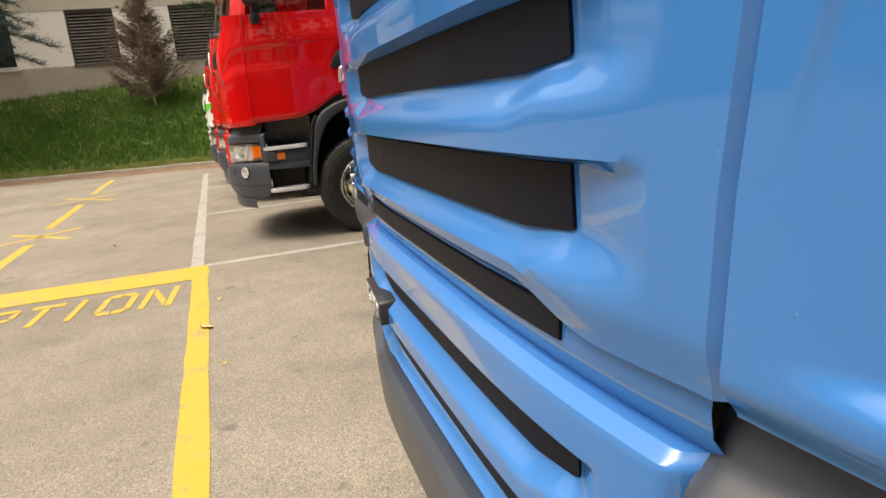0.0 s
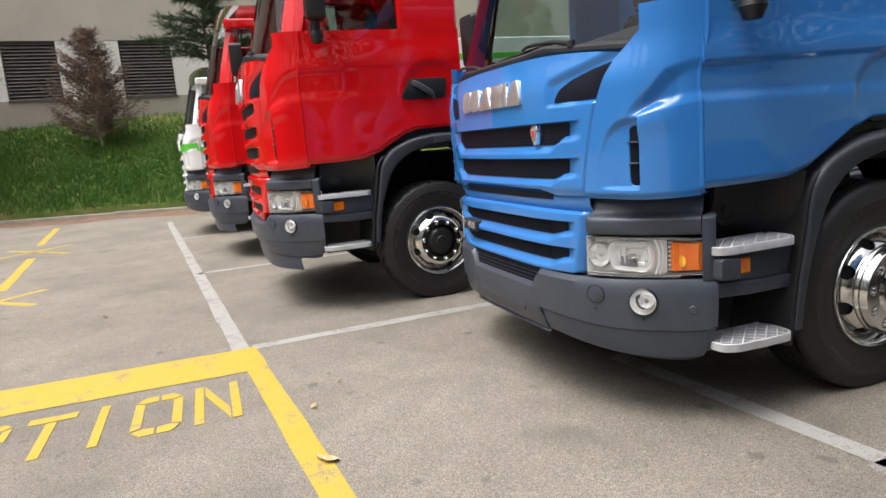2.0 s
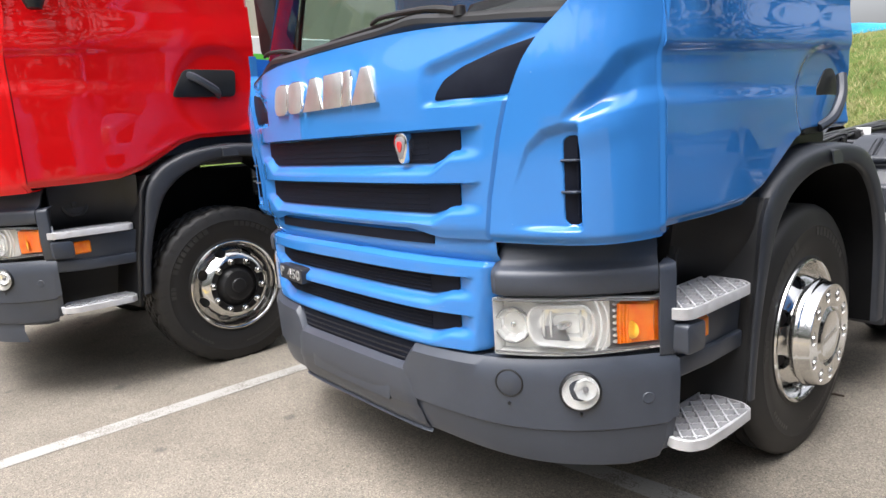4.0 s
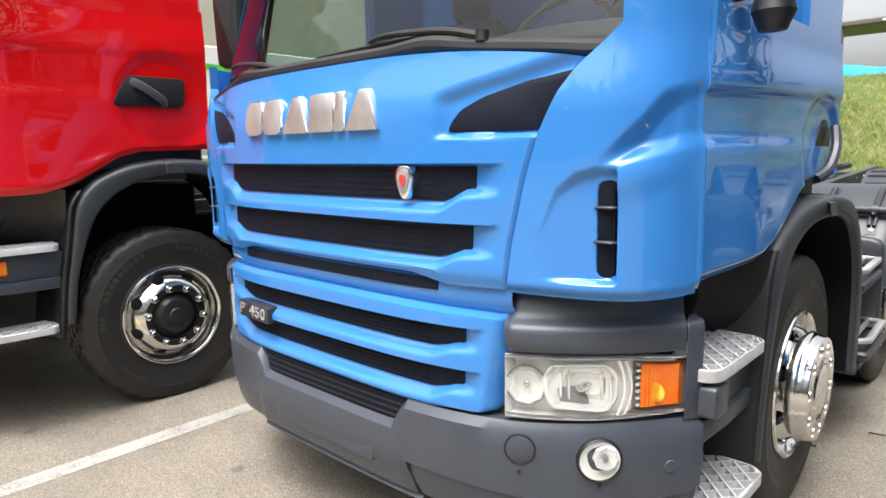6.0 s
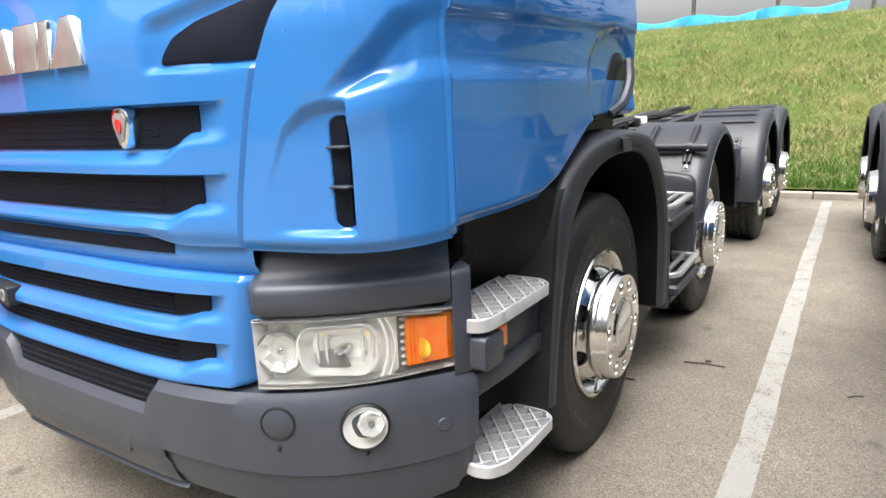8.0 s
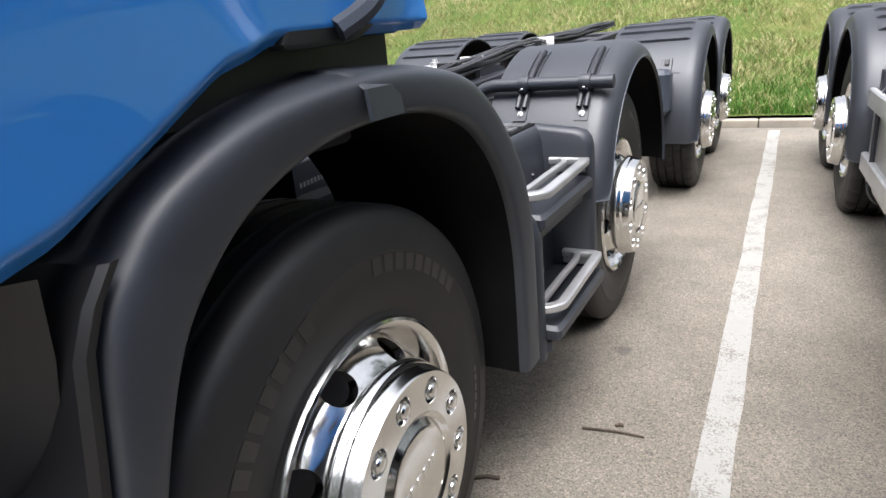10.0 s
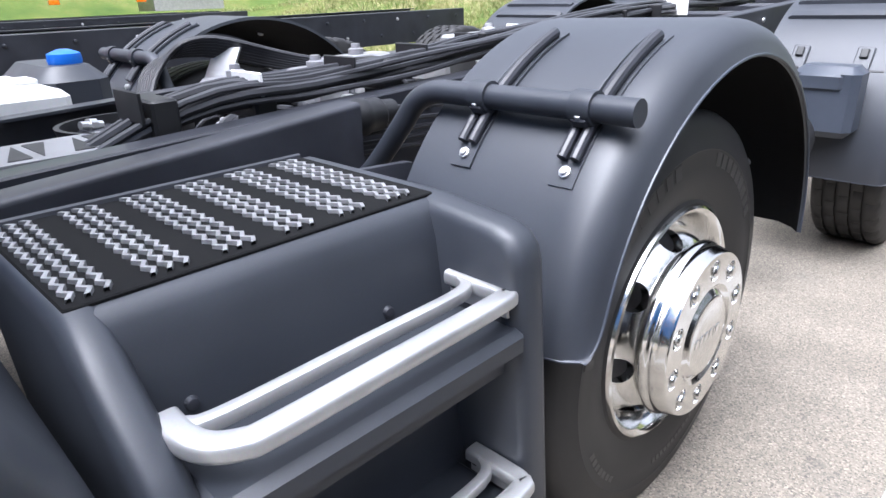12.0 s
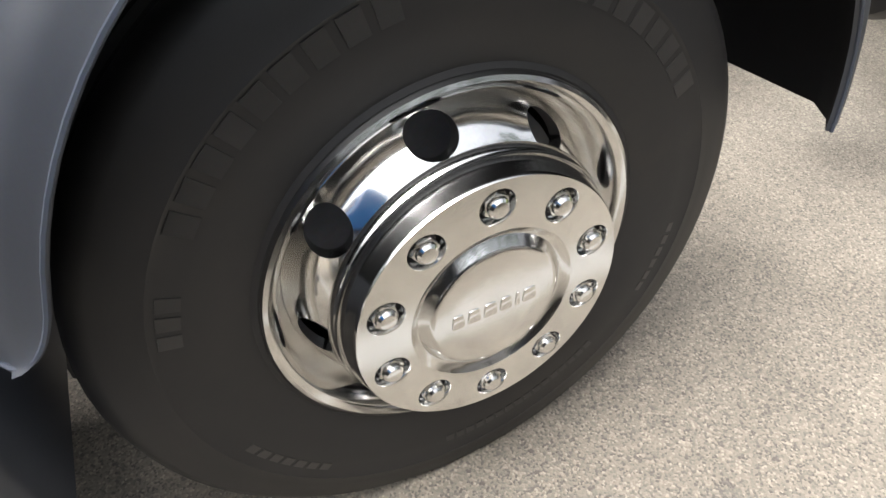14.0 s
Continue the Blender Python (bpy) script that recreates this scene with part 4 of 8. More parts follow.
def bumper_mesh(depth_low, tall):
    m = Mesh()
    rows = []
    prof = [(0.0, 0.085, 0.0), (0.06, 0.030, 0.0), (0.2, 0.010, 0.0), (0.385, -0.001, 0.0), (0.402, -0.0105, 0.0), (0.62, -0.014, 0.0), (0.80, -0.016, 0.0), (0.93, -0.012, 0.0), (1.0, 0.010, 0.0), (1.0, 0.075, 0.0)]
    us = [-1 + 2 * i / 96 for i in range(97)]
    for t, d, _ in prof:
        row = []
        for u in us:
            # u runs along the plan and turns back along the side at its ends
            au = abs(u)
            if au < 0.82:
                x, y = 1.146 * (au / 0.82) ** 0.96, 0
                y = plan_low(x)
                nx = 0.0
            else:
                s = (au - 0.82) / 0.18
                x, y = 1.146 + 0.016 * s, plan_low(1.146) + 0.031 * FRONT[0] * s
                nx = 1.0
            k = sstep(0.72, 0.86, au)
            zb = depth_low - 0.045 * sstep(0.3, 0.7, au) + 0.036 * sstep(0.74, 0.95, au)
            zt = 0.688 + 0.008 * sstep(0.5, 0.8, au)
            dip = 1 - sstep(0.36, 0.42, x)
            if tall:
                dip, zt = 0.0, 0.612 + 0.076 * sstep(0.60, 0.76, x)
            z = lerp(zb, zt - 0.085 * dip, t)
            row.append((math.copysign(x - d * k, u) if u else 0.0, y + d * (1 - k) + 0.0, z))
        rows.append(row)
    return m.grid(rows)


def step_tread(x0, x1, y0, y1, z, cut, name, parent, flip):
    """An open step of cast ribs set as diamonds inside a rim, with a tapered front end."""
    out = [(x0, y0 + 0.05), (x1 - cut, y0), (x1 - cut * 0.42, y0 + 0.012), (x1 - cut * 0.08, y0 + cut * 0.75), (x1, y0 + cut * 2.2), (x1, y1 - 0.035), (x1 - 0.04, y1), (x0, y1)]
    out = rounded(out, 0.02, 3)
    rim = Mesh()
    inner = []
    cx, cy = sum(p[0] for p in out) / len(out), sum(p[1] for p in out) / len(out)
    for px, py in out:
        d = math.hypot(px - cx, py - cy)
        inner.append((px - (px - cx) / d * 0.010, py - (py - cy) / d * 0.010))
    rim.grid([[(p[0], p[1], z - 0.036) for p in out], [(p[0], p[1], z - 0.003) for p in out], [(lerp(p[0], q[0], .4), lerp(p[1], q[1], .4), z) for p, q in zip(out, inner)],
              [(p[0], p[1], z) for p in inner], [(p[0], p[1], z - 0.030) for p in inner]], close_u=True)
    if flip:
        rim.flipx()
    st = part(name, rim, STEPALU, parent, "grey cast aluminium step with diamond ribs")
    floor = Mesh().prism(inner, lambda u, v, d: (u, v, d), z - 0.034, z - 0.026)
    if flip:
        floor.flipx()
    # floor of the cells, in the shaded copy of the metal
    part("step_floor", floor, STEPSHADE, st)

    def inside(px, py):
        c = False
        for i in range(len(inner)):
            (ax, ay), (bx, by) = inner[i - 1], inner[i]
            if (ay > py) != (by > py) and px < (bx - ax) * (py - ay) / (by - ay) + ax:
                c = not c
        return c
    span = (x1 - x0)
    for sgn in (1, -1):
        off = y0 - span * 1.5
        while off < y1 + span * 1.5:
            pts = []
            for k in range(61):
                px = lerp(x0, x1, k / 60)
                py = off + sgn * (px - cx) * 1.15
                if inside(px, py):
                    pts.append((px, py))
            if len(pts) > 6:
                rib = Mesh()
                n = max(int(math.dist(pts[0], pts[-1]) / 0.007), 2)
                dx, dy = pts[-1][0] - pts[0][0], pts[-1][1] - pts[0][1]
                L = math.hypot(dx, dy)
                ox, oy = -dy / L * 0.0028, dx / L * 0.0028
                top, bot = [], []
                for k in range(n + 1):
                    qx, qy = pts[0][0] + dx * k / n, pts[0][1] + dy * k / n
                    zz = z + (0.0 if k % 2 else -0.0032)
                    top.append((qx, qy, zz))
                    bot.append((qx, qy, z - 0.028))
                rib.grid([[(p[0] + ox, p[1] + oy, p[2]) for p in bot], [(p[0] + ox, p[1] + oy, p[2]) for p in top], [(p[0] - ox, p[1] - oy, p[2]) for p in top], [(p[0] - ox, p[1] - oy, p[2]) for p in bot]])
                if flip:
                    rib.flipx()
                part("step_rib", rib, STEPALU, st, angle=20)
            off += 0.066
    return st


def front_fender(truck, side, lift, edge_x=1.268):
    """The flared plastic guard round a front wheel: a broad lip outside, a deep tunnel inside."""
    outer = [(0.825, 0.40), (0.848, 0.60), (0.885, 0.80), (0.922, 1.02), (0.982, 1.115), (1.06, 1.178), (1.22, 1.24), (1.42, 1.268), (1.60, 1.264), (1.77, 1.230), (1.89, 1.155), (1.995, 1.050), (2.065, 0.940), (2.105, 0.78), (2.115, 0.42)]
    inner = [(0.878, 0.40), (0.898, 0.56), (0.938, 0.74), (1.018, 0.945), (1.098, 1.045), (1.20, 1.115), (1.34, 1.165), (1.48, 1.182), (1.60, 1.176), (1.72, 1.138), (1.80, 1.090), (1.88, 1.010), (1.945, 0.895), (1.980, 0.73), (1.985, 0.42)]
    o, i = smooth_path([(a, b + lift * sstep(0.5, 1.0, b), 0) for a, b in outer], 8), smooth_path([(a, b + lift * sstep(0.5, 1.0, b), 0) for a, b in inner], 8)
    rows = []
    skin = [(p.x, p.y) for p in smooth_path([(0.70, -0.02, 0), (edge_x - 0.16, -0.01, 0), (edge_x - 0.075, 0.0, 0), (edge_x - 0.040, 0.03, 0), (edge_x - 0.014, 0.12, 0), (edge_x - 0.003, 0.26, 0), (edge_x, 0.5, 0), (edge_x - 0.002, 0.84, 0), (edge_x - 0.010, 0.96, 0), (edge_x - 0.026, 1.0, 0)], 3)]
    for x, k in skin + [(edge_x - 0.08, 0.99), (0.72, 0.97)]:
        rows.append([(side * (x - 0.060 * (1 - sstep(0.95, 1.75, a[0])) * (1 if x > 1 else 0)), lerp(a[0], b[0], k), lerp(a[1], b[1], k)) for a, b in zip(o, i)])
    f = part("front_mudguard", Mesh().grid(rows[:len(skin)]), FENDER, truck, "flared charcoal plastic front mudguard")
    # the arch's inside is split off so its shade sits in the colour
    part("arch_shade_liner", Mesh().grid(rows[len(skin) - 1:]), SHADE_DECK_BLACK, f, "inner face of the arch, near-black for its shade")
    # joint piece on the crown
    j = Mesh()
    rows = []
    for yy in (1.405, 1.41, 1.505, 1.51):
        e = 0.0 if yy in (1.405, 1.51) else 0.004
        rows.append([(side * (edge_x - 0.30), yy, 1.269 + lift + e), (side * (edge_x - 0.105), yy, 1.268 + lift + e), (side * (edge_x - 0.052), yy, 1.262 + lift + e), (side * (edge_x - 0.022 + e), yy, 1.240 + lift), (side * (edge_x - 0.016 + e), yy, 1.190 + lift)])
    j.grid(rows)
    part("joint_strap", j, FENDER, f)
    return f


def window_band(cab, paint, rise):
    """Windscreen, pillars, side glass and roof above the front panel."""
    zb, zt = 1.762, 2.62 + rise
    ws = Mesh()
    rows = []
    for k in range(9):
        t = k / 8
        z = lerp(zb, zt, t)
        half = lerp(1.06, 1.00, t)
        rows.append([(half * u, 0.075 + 0.16 * abs(u) ** 3 + 0.20 * t + 0.03 * t * t, z - 0.02 * abs(u) ** 2) for u in [-1 + i / 12 for i in range(25)]])
    ws.grid(rows)
    g = part("windscreen", ws, GLASS, cab, "clear curved windscreen")
    g.visible_shadow = False
    # pillars and roof shell
    sh = Mesh()
    for s in (1, -1):
        col = []
        for k in range(9):
            t = k / 8
            z = lerp(zb - 0.06, zt, t)
            xo, yo = lerp(1.085, 1.02, t), 0.235 + 0.20 * t + 0.03 * t * t
            col.append([(s * (xo - 0.028), yo - 0.010, z), (s * (xo + 0.05), yo + 0.05, z), (s * (xo + 0.085 - 0.02 * t), yo + 0.14, z), (s * (xo + 0.05), yo + 0.16, z), (s * (xo - 0.02), yo + 0.03, z), (s * (xo - 0.028), yo - 0.010, z)])
        sh.grid(col)
        # rear part of the cab side above the door and the window frame
        sh.box(min(s * 1.10, s * 1.18), max(s * 1.10, s * 1.18), 1.20, 1.72, 1.80, zt, 0.02)
        sh.box(min(s * 1.06, s * 1.17), max(s * 1.06, s * 1.17), 0.40, 1.72, zt - 0.10, zt + 0.02, 0.02)
    sh.box(-1.17, 1.17, 1.62, 1.73, 1.32, zt, 0.03)
    rows = []
    for k in range(7):
        a = math.pi / 2 * k / 6
        rows.append([(u * (1.16 - 0.16 * (1 - math.cos(a))), 0.30 + 0.34 * (1 - math.cos(a)), zt - 0.02 + 0.26 * math.sin(a) - 0.03 * u * u) for u in [-1 + i / 8 for i in range(17)]])
    rows.append([(p[0], 1.70, p[2]) for p in rows[-1]])
    rows.append([(u * 1.16, 1.73, zt - 0.02) for u in [-1 + i / 8 for i in range(17)]])
    sh.grid(rows)
    part("cab_shell", sh, paint, cab)
    for s in (1, -1):
        gl = Mesh()
        gl.box(min(s * 1.128, s * 1.134), max(s * 1.128, s * 1.134), 0.50, 1.20, 1.80 + rise * 0.6, zt - 0.09, 0.001)
        q = part("side_window", gl, GLASS, cab)
        q.visible_shadow = False
        fr = Mesh()
        fr.tube([(s * 1.14, 0.46, 1.79 + rise * 0.6), (s * 1.14, 1.21, 1.79 + rise * 0.6), (s * 1.12, 1.21, zt - 0.08), (s * 1.12, 0.62, zt - 0.08), (s * 1.14, 0.46, 1.79 + rise * 0.6)], 0.014, 6)
        part("window_seal", fr, BLACK, cab)


def interior(cab, truck_lift):
    d = Mesh()
    rows = []
    for y, z in ((0.20, 1.74), (0.30, 1.80), (0.42, 1.83), (0.55, 1.80), (0.62, 1.70), (0.64, 1.45)):
        rows.append([(1.04 * u, y + 0.05 * abs(u) ** 3, z - 0.015 * math.cos(u * 5)) for u in [-1 + i / 10 for i in range(21)]])
    d.grid(rows)
    dash = part("dashboard", d, INTERIOR, cab, "grey dashboard with air vents")
    for x, y in ((-0.55, 0.36), (-0.15, 0.38), (0.25, 0.38), (0.62, 0.36)):
        v = Mesh()
        for k in range(4):
            v.tube([(x - 0.05, y + 0.014 * k, 1.822 + 0.002 * k), (x + 0.05, y + 0.014 * k + 0.01, 1.822 + 0.002 * k)], 0.0035, 6)
        part("air_vent", v, BLACK, dash)
    w = Mesh()
    w.tube([(0.52 + 0.22 * math.cos(a), 0.64 + 0.10 * math.sin(a), 1.80 + 0.20 * math.sin(a)) for a in [2 * math.pi * k / 28 for k in range(29)]], 0.014, 8)
    w.tube([(0.32, 0.64, 1.80), (0.52, 0.68, 1.78), (0.72, 0.64, 1.80)], 0.016, 8)
    w.tube([(0.52, 0.68, 1.78), (0.52, 0.52, 1.62)], 0.03, 8)
    part("steering_wheel", w, BLACK, cab)
    for x in (-0.55, 0.52):
        s = Mesh()
        s.box(x - 0.25, x + 0.25, 0.95, 1.45, 1.42, 1.56, 0.05)
        s.box(x - 0.24, x + 0.24, 1.38, 1.52, 1.52, 2.15, 0.06)
        s.box(x - 0.14, x + 0.14, 1.40, 1.50, 2.16, 2.36, 0.05)
        part("seat", s, SEATCLOTH, cab)
    f = Mesh().box(-1.06, 1.06, 0.30, 1.62, 1.12, 1.18, 0.01)
    part("cab_floor", f, INTERIOR, cab)


def mirror(cab, side, z, rise):
    h = Mesh()
    out = rounded([(-0.11, -0.19), (0.10, -0.19), (0.12, 0.20), (-0.10, 0.20)], 0.05, 4)
    h.prism(out, lambda u, v, d: (side * (1.36 + u), 0.50 - d - 0.10 * u, z + v), -0.06, 0.09, 0.04)
    p = part("mirror", h, BLACK, cab, "black wing mirror on a short arm")
    a = Mesh().tube(smooth_path([(side * 1.12, 0.52, z - 0.22), (side * 1.22, 0.50, z - 0.22), (side * 1.30, 0.50, z - 0.14)], 4), 0.035, 8)
    part("mirror_arm", a, BLACK, p)
    k = Mesh().lathe([(-0.05, 0.0), (-0.048, 0.035), (0.0, 0.055), (0.04, 0.045), (0.05, 0.0)], (side * 1.27, 0.50, z - 0.30), 16, "z")
    k.tube([(side * 1.27, 0.50, z - 0.26), (side * 1.28, 0.50, z - 0.17)], 0.03, 8)
    part("kerb_mirror", k, BLACK, p)


def wiper(cab, x0, x1):
    m = Mesh()
    arm = smooth_path([(x0, 0.06, 1.765), (lerp(x0, x1, 0.18), 0.045, 1.795), (lerp(x0, x1, 0.5), 0.050, 1.815), (lerp(x0, x1, 0.62), 0.056, 1.805)], 5)
    m.tube(arm, [0.014 - 0.008 * i / len(arm) for i in range(len(arm))], 8)
    bl = [(lerp(x0, x1, 0.28 + 0.72 * k / 10), 0.062 + 0.15 * abs(lerp(x0, x1, 0.28 + 0.72 * k / 10)) ** 3, 1.800 - 0.012 * k / 10) for k in range(11)]
    m.tube(bl, 0.007, 6)
    m.tube([(p[0], p[1] + 0.012, p[2] - 0.006) for p in bl], 0.004, 5)
    m.lathe([(-0.01, 0.02), (0.02, 0.018), (0.025, 0.0)], (x0, 0.055, 1.76), 14, "z")
    part("wiper", m, BLACK, cab)


def name_shapes(cab, y_off, paint_name_z):
    """Plain silver blocks in place of the maker's lettering: each has the outline of a solid block."""
    z0, z1 = paint_name_z
    x = -0.405
    widths = (0.118, 0.118, 0.148, 0.128, 0.050, 0.150)
    for k, w in enumerate(widths):
        if k in (2, 5):
            out = [(x, z0), (x + w, z0), (x + w * 0.68, z1), (x + w * 0.36, z1)]
        elif k < 2:
            out = rounded([(x, z0), (x + w, z0), (x + w, z1), (x, z1)], 0.035, 4)
        else:
            out = [(x, z0), (x + w, z0), (x + w, z1), (x, z1)]
        out = rounded(out, 0.006, 2)
        b = Mesh().prism(out, lambda u, v, d: (u, plan_cab(u) + lean(v) - d, v), -0.004, 0.016, 0.003)
        lt = part("letter_block", b, [LETTER, LETTEREDGE], cab, "silver name block", slots=lambda p: 0 if p.normal.y < -0.9 else 1)
        x += w + 0.008


def shield(cab, x, z):
    y = plan_cab(x) + 0.014
    out = []
    for k in range(28):
        a = 2 * math.pi * k / 28
        r = 0.044 + 0.005 * math.cos(3 * a - math.pi / 2)
        out.append((r * 0.80 * math.cos(a), r * 1.15 * math.sin(a)))
    m = Mesh().prism(out, lambda u, v, d: (x + u, y - d, z + v), -0.03, 0.012, 0.005)
    s = part("radiator_badge", m, LETTEREDGE, cab, "chrome shield badge with red centre")
    inn = Mesh().prism([(p[0] * 0.72, p[1] * 0.72) for p in out], lambda u, v, d: (x + u, y - d, z + v), 0.008, 0.0145, 0.001)
    part("badge_field", inn, LAMPGREY, s)
    red = Mesh().prism([(p[0] * 0.34, p[1] * 0.36 + 0.002) for p in out], lambda u, v, d: (x + u, y - d, z + v), 0.014, 0.018, 0.001)
    part("badge_emblem", red, BADGERED, s)


def model_plate(cab, x0, x1, z, text):
    """Small plate with the model's letter and number."""
    zc = z

    def chord(u):
        return lerp(plan_low(x0), plan_low(x1), (u - x0) / (x1 - x0)) - 0.002
    out = rounded([(x0, zc - 0.033), (x1, zc - 0.033), (x1, zc + 0.033), (x0, zc + 0.033)], 0.012, 3)
    m = Mesh().prism(out, lambda u, v, d: (u, chord(u) - d, v), -0.03, 0.016, 0.003)
    pl = part("model_plate", m, CHASSIS, cab, "black plate with raised silver lettering")
    glyphs, run = [], 0.0
    for ch in text:
        if ch == " ":
            run += 0.024
            continue
        fc = bpy.data.curves.new("letter", "FONT")
        fc.body, fc.size, fc.extrude, fc.offset = ch, 0.060, 0.002, 0.0009
        fc.align_y = "CENTER"
        tmp = bpy.data.objects.new("letter", fc)
        scene.collection.objects.link(tmp)
        bpy.context.view_layer.update()
        me = bpy.data.meshes.new_from_object(tmp.evaluated_get(bpy.context.evaluated_depsgraph_get()))
        bpy.data.objects.remove(tmp)
        lo = min(v.co.x for v in me.vertices)
        glyphs.append((me, lo, run))
        run += max(v.co.x for v in me.vertices) - lo + 0.007
    fit_x = (x1 - x0 - 0.036) / (run - 0.007)
    for me, lo, at in glyphs:
        for v in me.vertices:
            gx = x0 + 0.018 + (v.co.x - lo + at) * fit_x
            v.co = (gx, chord(gx) - 0.0175 - v.co.z, zc + v.co.y)
        me.materials.clear()
        me.materials.append(LETTER)
        new("letter", me).parent = pl


P_BARS = [(0.660, 1.412, 1.313, 0.047), (0.648, 1.242, 1.150, 0.036)]
R_BARS = [(0.590, 1.474, 1.415, 0.012), (0.585, 1.331, 1.275, 0.012), (0.575, 1.2036, 1.144, 0.012)]
LOW_P = [(0.620, 0.940, 0.876, 0.030), (0.615, 0.812, 0.745, 0.032)]
LOW_R = [(0.555, 0.920, 0.850, 0.024), (0.535, 0.768, 0.697, 0.024)]


def cab_front(truck, paint, bars, vent_z, rise, lettered, text, full):
    """All of the cab; the empty it hangs on may be lifted for a taller lorry."""
    cab = truck
    CAB_RISE[0] = rise
    tall = rise > 1.1
    SEAM_WIDE[0] = 1.045 if tall else 1.0
    low_bars = LOW_R if tall else LOW_P
    part("front_panel", upper_panel(bars), paint, cab, "painted front panel with long grille openings")
    part("lower_panel", lower_panel(low_bars, 0.062 if tall else 0.0), paint, cab, "painted lower grille panel")
    part("middle_strip", mid_strip(), paint, cab)
    for b in bars:
        g = part("grille_insert", strip_on(lambda x, z: plan_cab(x) + lean(z), bar_outline(*b), 0.029, 0.02), MESHBLACK, cab, "black grille insert")
        if full:
            for k in range(5):
                z = lerp(b[2] + 0.012, b[1] - 0.014, k / 4)
                sl = Mesh().tube([(x, plan_cab(x) + 0.0275, z) for x in [-(b[0] - 0.125) + 2 * (b[0] - 0.125) * i / 14 for i in range(15)]], 0.0016, 5)
                part("grille_slat", sl, MESHBLACK, g)
    for b in low_bars:
        g = part("grille_insert", strip_on(lambda x, z: plan_low(x) + 0.004, bar_outline(*b), 0.029, 0.02), MESHBLACK, cab, "black lower grille insert")
        if full:
            for k in range(4):
                z = lerp(b[2] + 0.010, b[1] - 0.012, k / 3)
                sl = Mesh().tube([(x, plan_low(x) + 0.030, z) for x in [-(b[0] - 0.12) + 2 * (b[0] - 0.12) * i / 14 for i in range(15)]], 0.0022, 5)
                part("grille_slat", sl, MESHBLACK, g)
    slot = Mesh()
    slot_half = 0.545 if tall else 0.535
    slot.grid([[(x, plan_cab(x) + d, z) for x in [slot_half * (-1 + i / 10) for i in range(21)]] for z, d in ((1.083, 0.030), (1.082, 0.0235), (1.048, 0.0215), (1.047, 0.030))])
    for x in (-slot_half, slot_half):
        slot.add([(x, plan_cab(x) + d, z) for z, d in ((1.083, 0.030), (1.082, 0.0235), (1.048, 0.0215), (1.047, 0.030))], [(0, 1, 2, 3)])
    part("air_slot", slot, MESHBLACK, cab)
    for s in (1, -1):
        out = [(0.580, 1.506), (0.842, 1.506), (0.866, 1.550), (0.915, 1.622), (0.940, 1.658), (0.80, 1.634), (0.69, 1.600), (0.622, 1.566), (0.590, 1.530)]
        ins = Mesh().prism(rounded(out, 0.012, 2), lambda u, v, d: (s * u, plan_cab(u) + lean(v) + 0.030 - d, v), 0.0, 0.0125, 0.002)
        part("air_intake", ins, MESHBLACK, cab, "dark upper air intake")
        part("corner_panel", corner_panel(s, vent_z, full or tall and text != ""), paint, cab, "painted corner panel with scooped vent")
        z0, z1 = vent_z
        o2 = rounded([(0.991, z0 - 0.004), (1.044, z0 - 0.004), (1.044, z1 + 0.004), (0.991, z1 + 0.004)], 0.024, 5)
        vent = Mesh().prism(o2, lambda u, v, d: (s * u, plan_cab(u) + lean(v) + 0.031 - d, v), -0.006, 0.003, 0.001)
        vp = part("corner_vent", vent, MESHBLACK, cab, "black corner vent with cross bars")
        ck = Mesh().box(min(s * 1.0335, s * 1.0372), max(s * 1.0335, s * 1.0372), plan_cab(1.035) + 0.010, plan_cab(1.035) + 0.055, z0 + 0.016, z1 - 0.016, 0.0015)
        part("vent_cheek", ck, MESHBLACK, vp)
        for k in (0.36, 0.72):
            zz = lerp(z0, z1, k)
            bar = Mesh().box(min(s * 0.985, s * 1.041), max(s * 0.985, s * 1.041), plan_cab(1.01) + 0.008, plan_cab(1.01) + 0.050, zz, zz + 0.007, 0.003)
            part("vent_bar", bar, PLASTIC, vp)
        part("door", door_sheet(s, 0.342, 1.715, 1.86, True), paint, cab, "painted cab door with a swage line")
        part("door_seal", Mesh().box(min(s * 1.10, s * 1.160), max(s * 1.10, s * 1.160), 0.330, 0.356, 1.10, 1.86, 0.002), BLACK, cab)
        # brow over the lamp and the post beside it
        br = Mesh()
        rows = []
        band = ((0.893, 0.05), (0.895, 0.004), (0.899, -0.007), (0.906, -0.0125), (0.930, -0.0145), (0.952, -0.0150), (0.962, -0.0125), (0.970, -0.007), (0.977, 0.003), (0.983, 0.016), (0.992, 0.029), (1.006, 0.038), (1.030, 0.046), (1.050, 0.056), (1.075, 0.075))
        for z, d in band:
            x_in = 0.754 - 0.016 * sstep(0.955, 1.0, z)
            r = [(s * x_in, plan_low(x_in) + d + 0.05, z)]
            for i in range(29):
                x = x_in + (1.1335 - x_in) * (i / 28) ** 1.25
                e = sstep(1.05, 1.13, x)
                r.append((s * (x - 0.5 * d * e), plan_low(x) + d * (1 - 0.3 * e) + 0.016 * (1 - sstep(0.0, 0.026, x - x_in)), z))
            r += [(r[-1][0] - s * 0.012, r[-1][1] + 0.010, z)]
            rows.append(r)
        br.grid(rows)
        part("lamp_brow", br, PLASTIC, cab, "charcoal strip above the headlight")
        # the post behind the lamp's outer end carries the same curve down to the bumper
        rows = []
